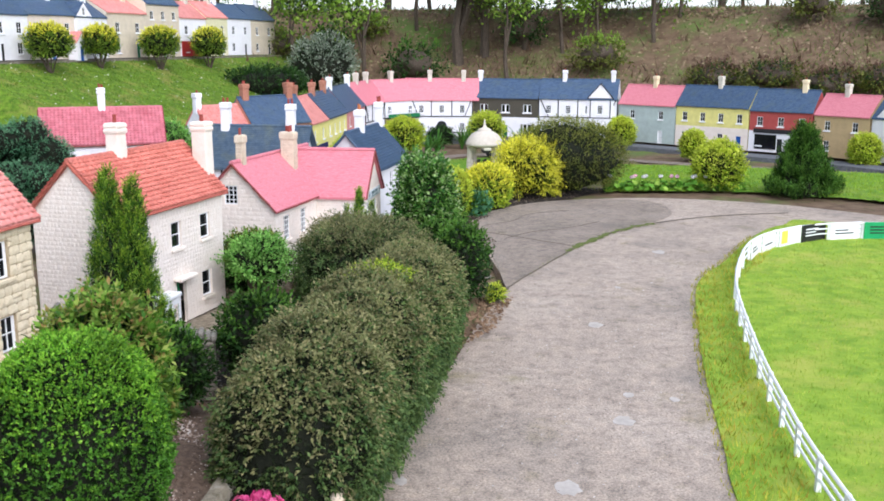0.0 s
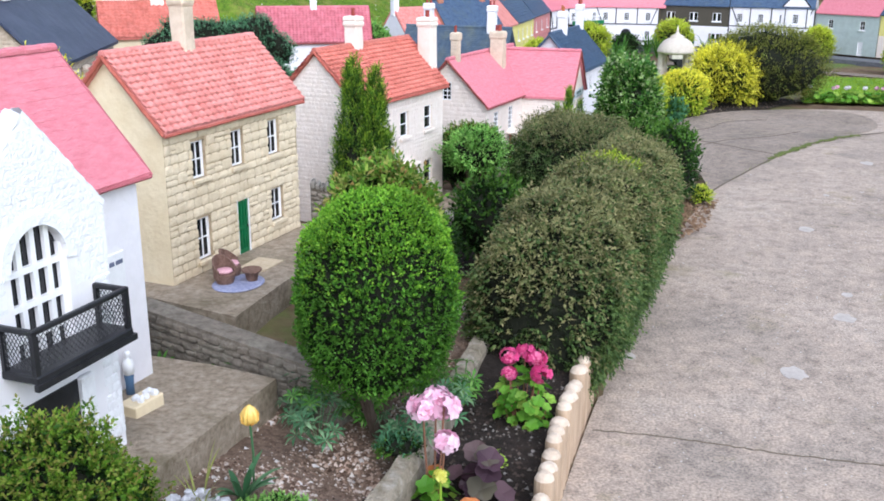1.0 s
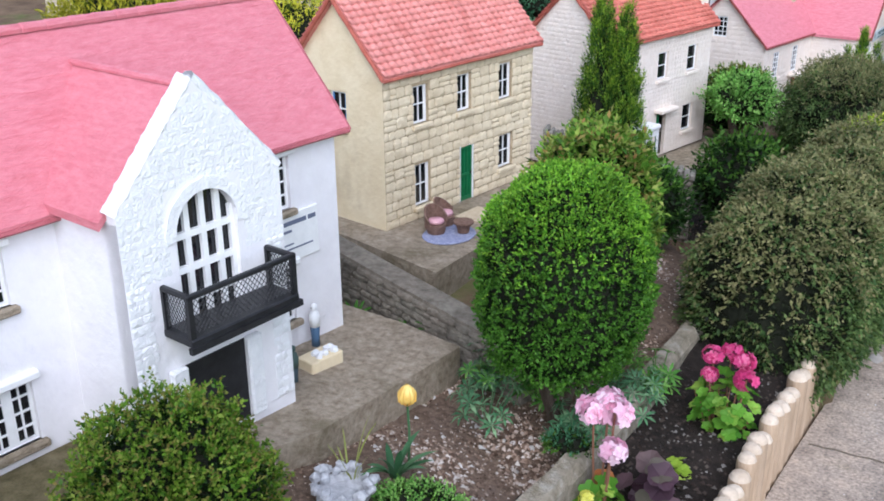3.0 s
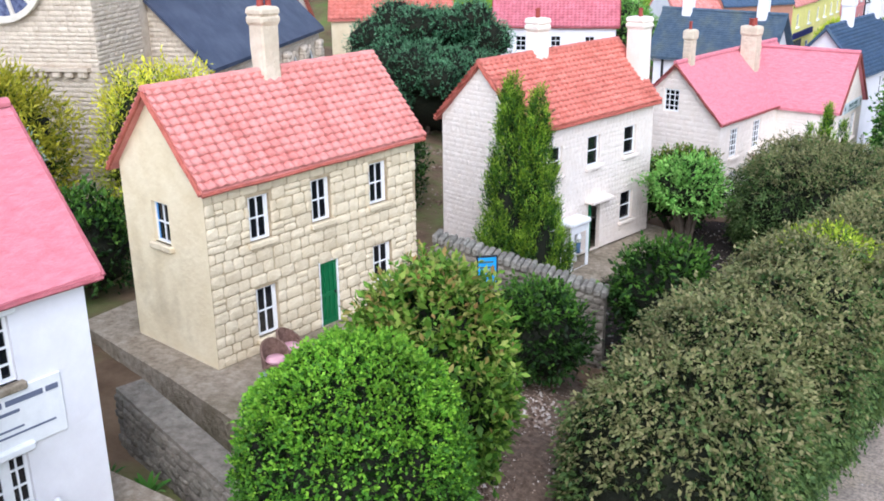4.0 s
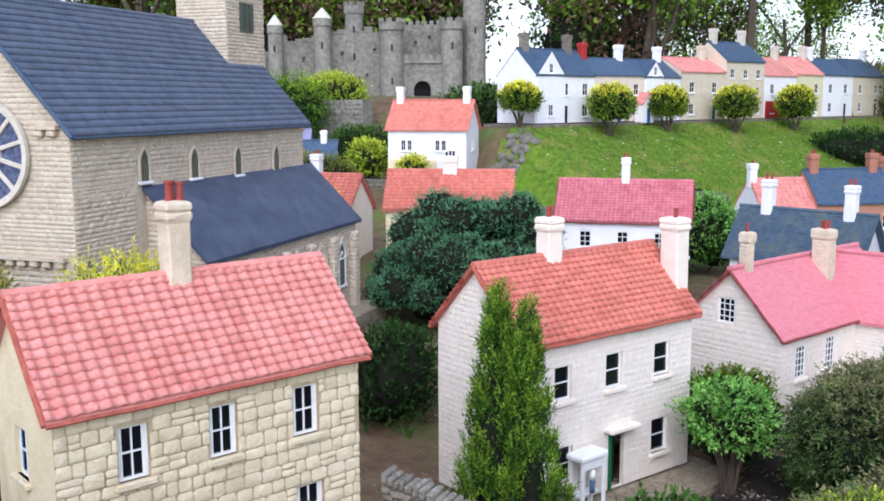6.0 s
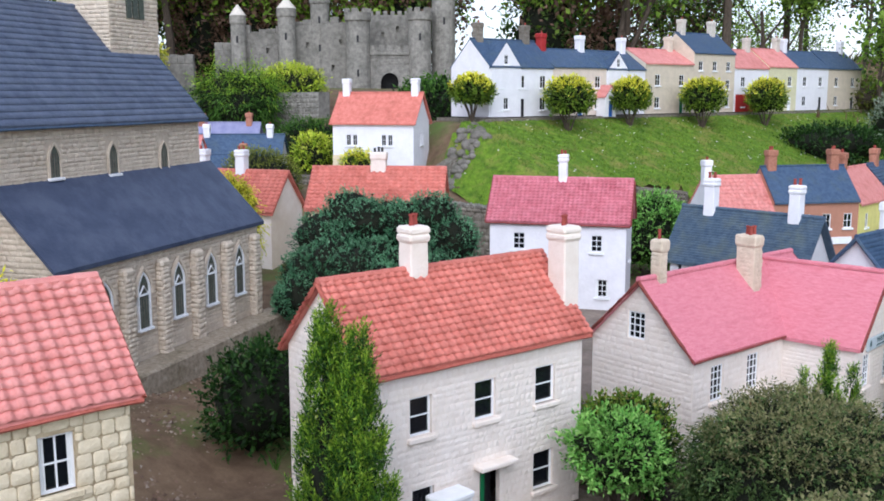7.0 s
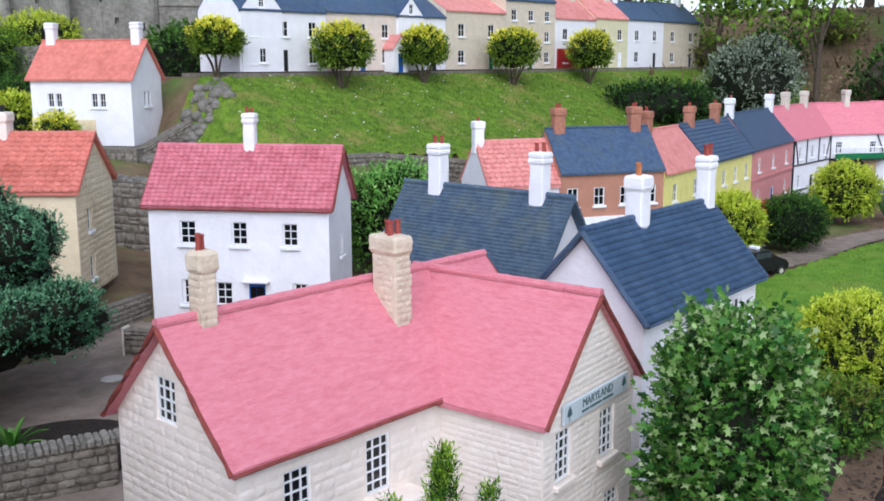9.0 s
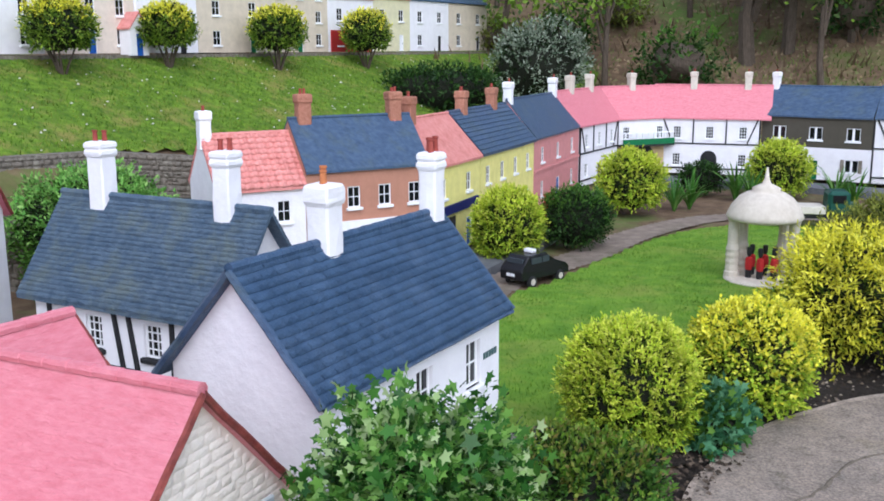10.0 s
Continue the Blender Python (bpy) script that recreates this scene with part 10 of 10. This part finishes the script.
RUG = surface("woven_blue_rug", (0.22, 0.24, 0.40), (0.42, 0.44, 0.60), 120, 0.95, 0.6, 300, (0.55, 0.55, 0.66), 40, 0.5)
bm = bmesh.new()
add_rings(bm, [(0.1, 0.0), (0.105, 0.004), (0.098, 0.007), (0.02, 0.008)], 28)
bm.transform(Matrix.Diagonal((1.0, 0.85, 1, 1)))
part("weave", bm, RUG, rug)
mat_ = thing("doormat", "beige flat mat before the green door", "mat", -1.755, 4.50, 0.364, math.radians(78))
box_part("weave", (-0.07, 0.07, -0.06, 0.05, 0, 0.005), surface("beige_mat", (0.50, 0.40, 0.27), (0.62, 0.52, 0.37), 60, 0.95, 0.4), mat_)
WICK = surface("brown_wicker", (0.15, 0.085, 0.06), (0.29, 0.18, 0.14), 120, 0.8, 0.8, 250)
CUSH = surface("pink_cushion", (0.62, 0.30, 0.36), (0.74, 0.45, 0.48), 40, 0.9, 0.3)


def wicker_chair(x, y, turn):
    t = thing("wicker_chair", "small brown wicker tub chair with pink cushion", "chair", x, y, 0.372, math.radians(turn), "terrace chairs")
    bm = bmesh.new()
    add_rings(bm, [(0.030, 0.0), (0.034, 0.012), (0.036, 0.034), (0.03, 0.036)], 16)
    part("seat", bm, WICK, t)
    bm = bmesh.new()
    pts = [(0.040 * math.cos(a), 0.040 * math.sin(a)) for a in np.linspace(math.radians(-20), math.radians(200), 13)]
    rows = []
    for i, (px_, py_) in enumerate(pts):
        top = 0.052 + 0.045 * math.sin(math.pi * i / 12)
        rows.append([bm.verts.new((px_ * k, py_ * k, z_)) for k, z_ in ((0.86, 0.02), (1.0, 0.02), (1.08, top), (0.92, top))])
    for r0, r1 in zip(rows, rows[1:]):
        for q in range(4):
            bm.faces.new((r0[q], r0[(q + 1) % 4], r1[(q + 1) % 4], r1[q]))
    bm.faces.new(rows[0])
    bm.faces.new(rows[-1])
    part("backrest", bm, WICK, t)
    bm = bmesh.new()
    add_rings(bm, [(0.024, 0.036), (0.03, 0.042), (0.026, 0.05), (0.006, 0.052)], 14)
    part("cushion", bm, CUSH, t, "pink cushion", True)


wicker_chair(-1.80, 4.255, 60)
wicker_chair(-1.81, 4.345, 95)
tb = thing("wicker_table", "small round brown wicker table", "table", -1.715, 4.30, 0.372)
bm = bmesh.new()
add_rings(bm, [(0.02, 0.0), (0.026, 0.03), (0.026, 0.034)], 14)
part("base", bm, WICK, tb)
bm = bmesh.new()
add_rings(bm, [(0.036, 0.034), (0.038, 0.038), (0.036, 0.043), (0.01, 0.044)], 18)
part("tabletop", bm, WICK, tb)

# ---- lettering ----


def letters(text, size, material, parent, m, name="lettering"):
    cu = bpy.data.curves.new(name, "FONT")
    cu.body, cu.size, cu.align_x, cu.align_y, cu.extrude = text, size, "CENTER", "CENTER", 0.0008
    ob = bpy.data.objects.new(name, cu)
    bpy.context.scene.collection.objects.link(ob)
    me = bpy.data.meshes.new_from_object(ob.evaluated_get(bpy.context.evaluated_depsgraph_get()))
    bpy.data.objects.remove(ob)
    me.transform(m @ Matrix.Rotation(math.pi / 2, 4, "X"))
    return link(name, me, parent, material)


SIGNB = paint("pale_blue_sign", (0.62, 0.68, 0.72), 0.5)
DARKINK = paint("dark_sign_ink", (0.07, 0.13, 0.13), 0.6)
bm = bmesh.new()
add_box(bm, 0.087, 0.467, -0.014, -0.004, 0.400, 0.456, 0.002)
sg = part("sign_board", bm, SIGNB, wing, "pale blue sign board with dark lettering")
letters("MARYLAND", 0.034, DARKINK, sg, Matrix.Translation((0.277, -0.0145, 0.436)))
for x0, x1 in ((0.185, 0.225), (0.232, 0.30), (0.308, 0.37)):
    box_part("print_bar", (x0, x1, -0.0155, -0.0138, 0.411, 0.417), DARKINK, sg)
for x0 in (0.115, 0.440):
    bm = bmesh.new()
    add_rings(bm, [(0.002, -0.022), (0.002, -0.008), (0.014, -0.006), (0.011, 0.008), (0.003, 0.02)], 8)
    bm.transform(Matrix.Translation((x0, -0.0145, 0.428)) @ Matrix.Diagonal((1, 0.08, 1, 1)))
    part("tree_emblem", bm, DARKINK, sg)
bm = bmesh.new()
add_box(bm, 0.925, 1.145, -0.007, -0.001, 0.212, 0.352, 0.002)
wsg = part("sign_board", bm, FRAME, hw, "white sign board with grey print bars")
INKB = paint("blue_grey_sign_ink", (0.16, 0.18, 0.26), 0.6)
for z0, x0, x1, zh in ((0.318, 0.965, 1.01, 0.012), (0.318, 1.018, 1.10, 0.012), (0.318, 1.107, 1.135, 0.012), (0.298, 0.965, 1.045, 0.007), (0.262, 0.975, 1.05, 0.004), (0.248, 0.975, 1.12, 0.004)):
    box_part("print_bar", (x0, x1, -0.0085, -0.0065, z0, z0 + zh), INKB, wsg)
for k in range(3):
    bm = bmesh.new()
    add_tube(bm, [(0.024 * math.cos(a), 0.0, 0.008 * math.sin(a)) for a in np.linspace(0, 6.283, 17)], 0.0012, 4)
    bm.transform(Matrix.Translation((0.943, -0.0075, 0.275)) @ Matrix.Rotation(k * 1.047 + 0.5, 4, "Y"))
    part("emblem_ring", bm, INKB, wsg)
for k in range(5):
    box_part("print_bar", (0.80 + 0.018 * k, 0.812 + 0.018 * k, -0.003, -0.0008, 0.47, 0.49), DARKINK, hn)
# blue notice on a post
ns = thing("notice_sign", "small blue notice on a black post", "sign", -1.31, 4.65, 0.25, math.radians(37))
bm = bmesh.new()
add_box(bm, -0.009, 0.009, -0.006, 0.006, -0.02, 0.37, 0.002)
part("post", bm, BLACK, ns)
bm = bmesh.new()
add_box(bm, -0.032, 0.032, -0.012, -0.006, 0.35, 0.44, 0.002)
nf = part("board_frame", bm, BLACK, ns)
bm = bmesh.new()
add_box(bm, -0.027, 0.027, -0.0145, -0.012, 0.356, 0.434, 0.001)
nb = part("notice", bm, paint("bright_blue_notice", (0.03, 0.33, 0.72), 0.4), nf, "bright blue notice")
for z0, x1 in ((0.418, 0.018), (0.402, 0.022), (0.388, 0.02), (0.374, 0.012)):
    box_part("print_bar", (-0.022, x1, -0.0158, -0.0142, z0, z0 + 0.005), DARKINK, nb)

# ---- white arbour before the cream house ----
ar = thing("arbour", "small white lattice arbour seat", "arbour", -1.575, 6.12, 0.12, math.atan2(0.987, 0.243))
for x0 in (-0.062, 0.062):
    for y0 in (-0.03, 0.03):
        box_part("post", (x0 - 0.005, x0 + 0.005, y0 - 0.005, y0 + 0.005, -0.005, 0.20), FRAME, ar)
bm = bmesh.new()
add_box(bm, -0.075, 0.075, -0.042, 0.042, 0.198, 0.222, 0.006)
part("roof", bm, FRAME, ar)
bm = panel(-0.06, 0.06, 0.0, 0.20, [(-0.05, 0.05, -0.001, 0.165)], lambda u, d, z: Vector((u, -0.033 + d, z)), 0.004)
part("arch_front", bm, FRAME, ar)
for q in range(5):
    box_part("slat", (-0.05 + q * 0.023, -0.044 + q * 0.023, 0.028, 0.032, 0.0, 0.2), FRAME, ar)
box_part("bench", (-0.058, 0.058, -0.01, 0.028, 0.055, 0.063), FRAME, ar)


def figurine(label, x, y, z, turn, h, top, low, sit=False):
    """A plain toy shape: legs, trunk and head in one smooth mesh."""
    t = thing("figurine", label, "figurine", x, y, z, math.radians(turn))
    k = h / 0.15
    bm = bmesh.new()
    add_rings(bm, [(0.014 * k, 0.0), (0.013 * k, 0.03 * k), (0.016 * k, 0.07 * k), (0.015 * k, 0.074 * k)], 10)
    n0 = len(bm.faces)
    add_rings(bm, [(0.017 * k, 0.070 * k), (0.019 * k, 0.10 * k), (0.014 * k, 0.12 * k), (0.006 * k, 0.124 * k), (0.011 * k, 0.132 * k), (0.010 * k, 0.145 * k), (0.004 * k, 0.15 * k)], 10)
    for f in list(bm.faces)[n0:]:
        f.material_index = 1
    ob = part("body", bm, low, t, smooth=True)
    ob.data.materials.append(top)
    return t


JEANS = paint("blue_grey_paint", (0.10, 0.18, 0.30))
figurine("plain toy shape in pale and blue seated in the arbour", -1.555, 6.125, 0.184, 0, 0.11, FRAME, JEANS)
figurine("plain toy shape in white and blue standing on the slab", -1.75, 3.42, 0.327, 0, 0.13, FRAME, JEANS)
figurine("plain grey-blue toy shape beside the porch", -1.675, 3.21, 0.327, 0, 0.115, paint("grey_green_paint", (0.07, 0.11, 0.10)), paint("dark_grey_blue_paint", (0.06, 0.09, 0.11)))
tg = thing("planter", "small buff trough filled with white stones", "planter", -1.67, 3.325, 0.325, math.radians(75))
bm = bmesh.new()
add_box(bm, -0.055, 0.055, -0.032, 0.032, 0.0, 0.04, 0.003)
part("trough", bm, BUFF_PLAIN, tg)
rnd = random.Random(2)
for k in range(9):
    bm = bmesh.new()
    bmesh.ops.create_icosphere(bm, subdivisions=1, radius=0.011 * rnd.uniform(0.8, 1.3))
    bmesh.ops.translate(bm, verts=bm.verts, vec=(rnd.uniform(-0.04, 0.04), rnd.uniform(-0.018, 0.018), 0.043))
    part("white_stone", bm, WHITE_STONE, tg)

# ---- courtyard bed and street things ----
cb = slab_from("courtyard_bed", [(-2.5 + 0.30 * math.cos(a), 7.92 + 0.34 * math.sin(a)) for a in np.linspace(0, 6.28, 29)[:-1]], 0.152, 0.0, SOIL)
tagged(cb, "round bed of dark soil in the courtyard", "soil bed", kind="structure")
strap_clump("low green strap-leaved clump in the courtyard bed", -2.62, 7.86, 0.15, 36, 0.17, 0.02, STRAP, 41)
for k, (x, y) in enumerate([(-2.27, 8.35), (-2.62, 8.45), (-2.95, 8.62)]):
    pl = [(x + 0.045 * math.cos(a), y + 0.05 * math.sin(a)) for a in np.linspace(0, 6.28, 13)[:-1]]
    tagged(slab_from("mortar_patch", pl, 0.145, 0.13, PATCH), "pale round mortar patch in the courtyard", "path patch", kind="structure")
for k, (x, y, L) in enumerate([(-0.42, 15.6, 0.36), (-0.3, 15.75, 0.34), (0.08, 16.35, 0.40), (0.22, 16.25, 0.36), (0.95, 16.35, 0.40), (1.1, 16.3, 0.34)]):
    strap_clump("tall iris clump with sword-shaped leaves", x, y, gz(x, y), 34, L, 0.024, STRAP, 50 + k, "iris", 0.75, 0.9)
pb = thing("post_box", "small red pillar post box on the street", "post box", -1.33, 14.55, 0.062)
bm = bmesh.new()
add_rings(bm, [(0.03, 0.0), (0.03, 0.012), (0.026, 0.014), (0.026, 0.13), (0.031, 0.134), (0.031, 0.142), (0.02, 0.155), (0.004, 0.16)], 16)
bm.transform(Matrix.Diagonal((1.4, 1.4, 1.35, 1)))
part("pillar", bm, REDPAINT, pb)
box_part("slot", (0.03, 0.038, -0.016, 0.016, 0.145, 0.152), BLACK, pb)
WHITEF = leaf_mat("white_petal", [(0.75, 0.72, 0.74), (0.85, 0.83, 0.84)], 0.5, 0.3)
for k in range(9):
    x = 1.64 + k * 0.17
    pm = (WHITEF, PALEPINK, WHITEF)[k % 3]
    rr = random.Random(70 + k)
    geranium("low bedding plant with " + ("pink" if k % 3 == 1 else "white") + " flowers at the lawn edge", x, 11.86 + 0.05 * rr.uniform(-1, 1), gz(x, 11.86) + 0.02, 0.10, 0.12, 40, 0.035, GER_LEAF, [(rr.uniform(-0.07, 0.07), rr.uniform(-0.07, 0.05), 0.16, 0.022) for _ in range(2)], pm, 70 + k)
bn = thing("bench", "small brown bench before the street", "bench", 2.25, 15.28, gz(2.25, 15.28), math.radians(-15))
for z_ in (0.07, 0.115):
    box_part("slat", (-0.12, 0.12, -0.03 if z_ < 0.1 else 0.028, 0.03 if z_ < 0.1 else 0.036, z_, z_ + (0.01 if z_ < 0.1 else 0.04)), BARK, bn)
for x0 in (-0.1, 0.1):
    box_part("leg", (x0 - 0.008, x0 + 0.008, -0.025, 0.036, -0.005, 0.075), BARK, bn)
    box_part("back_post", (x0 - 0.008, x0 + 0.008, 0.036, 0.046, -0.005, 0.155), BARK, bn)
shrub("small lime-green plant at the path edge", 0.13, 7.15, 0.02, 0.06, 0.06, 0.12, 900, 0.02, [MID_OUT, LIME_OUT, LIME_TOP], 121, "cushion_plant", "plant", tip=-0.2)
grass_blades("edge_weeds", [(-0.44, 4.2), (-0.36, 4.9), (-0.1, 6.0), (0.1, 6.9), (0.06, 6.95), (-0.16, 6.05), (-0.42, 4.9), (-0.5, 4.2)], 260, 0.03, [(0.1, 0.2, 0.02), (0.2, 0.3, 0.05)], 122, "tiny weeds at the path edge", lambda x, y: np.full(np.shape(x), 0.01))
chips("court_litter", [(-3.3, 5.5), (-2.2, 5.3), (-1.75, 5.7), (-2.1, 7.2), (-2.6, 7.6), (-3.6, 7.3)], 3600, 0.011, [(0.08, 0.05, 0.035), (0.16, 0.10, 0.07), (0.22, 0.155, 0.11), (0.3, 0.25, 0.2)], 130, "leaf litter and crumbs on the bare soil")
for k, (x, y) in enumerate([(-2.55, 6.3), (-2.75, 6.85), (-2.35, 7.1), (-2.95, 6.5)]):
    strap_clump("thin grass tuft on bare soil", x, y, gz(x, y), 16, 0.11, 0.006, STRAP, 140 + k, "grass_tuft", 0.6, 0.8)
for k, (x, y) in enumerate([(-1.95, 3.72), (-1.82, 3.74), (-2.2, 3.86), (-1.62, 3.72), (-2.35, 3.98)]):
    strap_clump("fresh green weeds at the foot of the garden wall", x, y, gz(x, y) + 0.01, 18, 0.09, 0.018, STRAP, 150 + k)
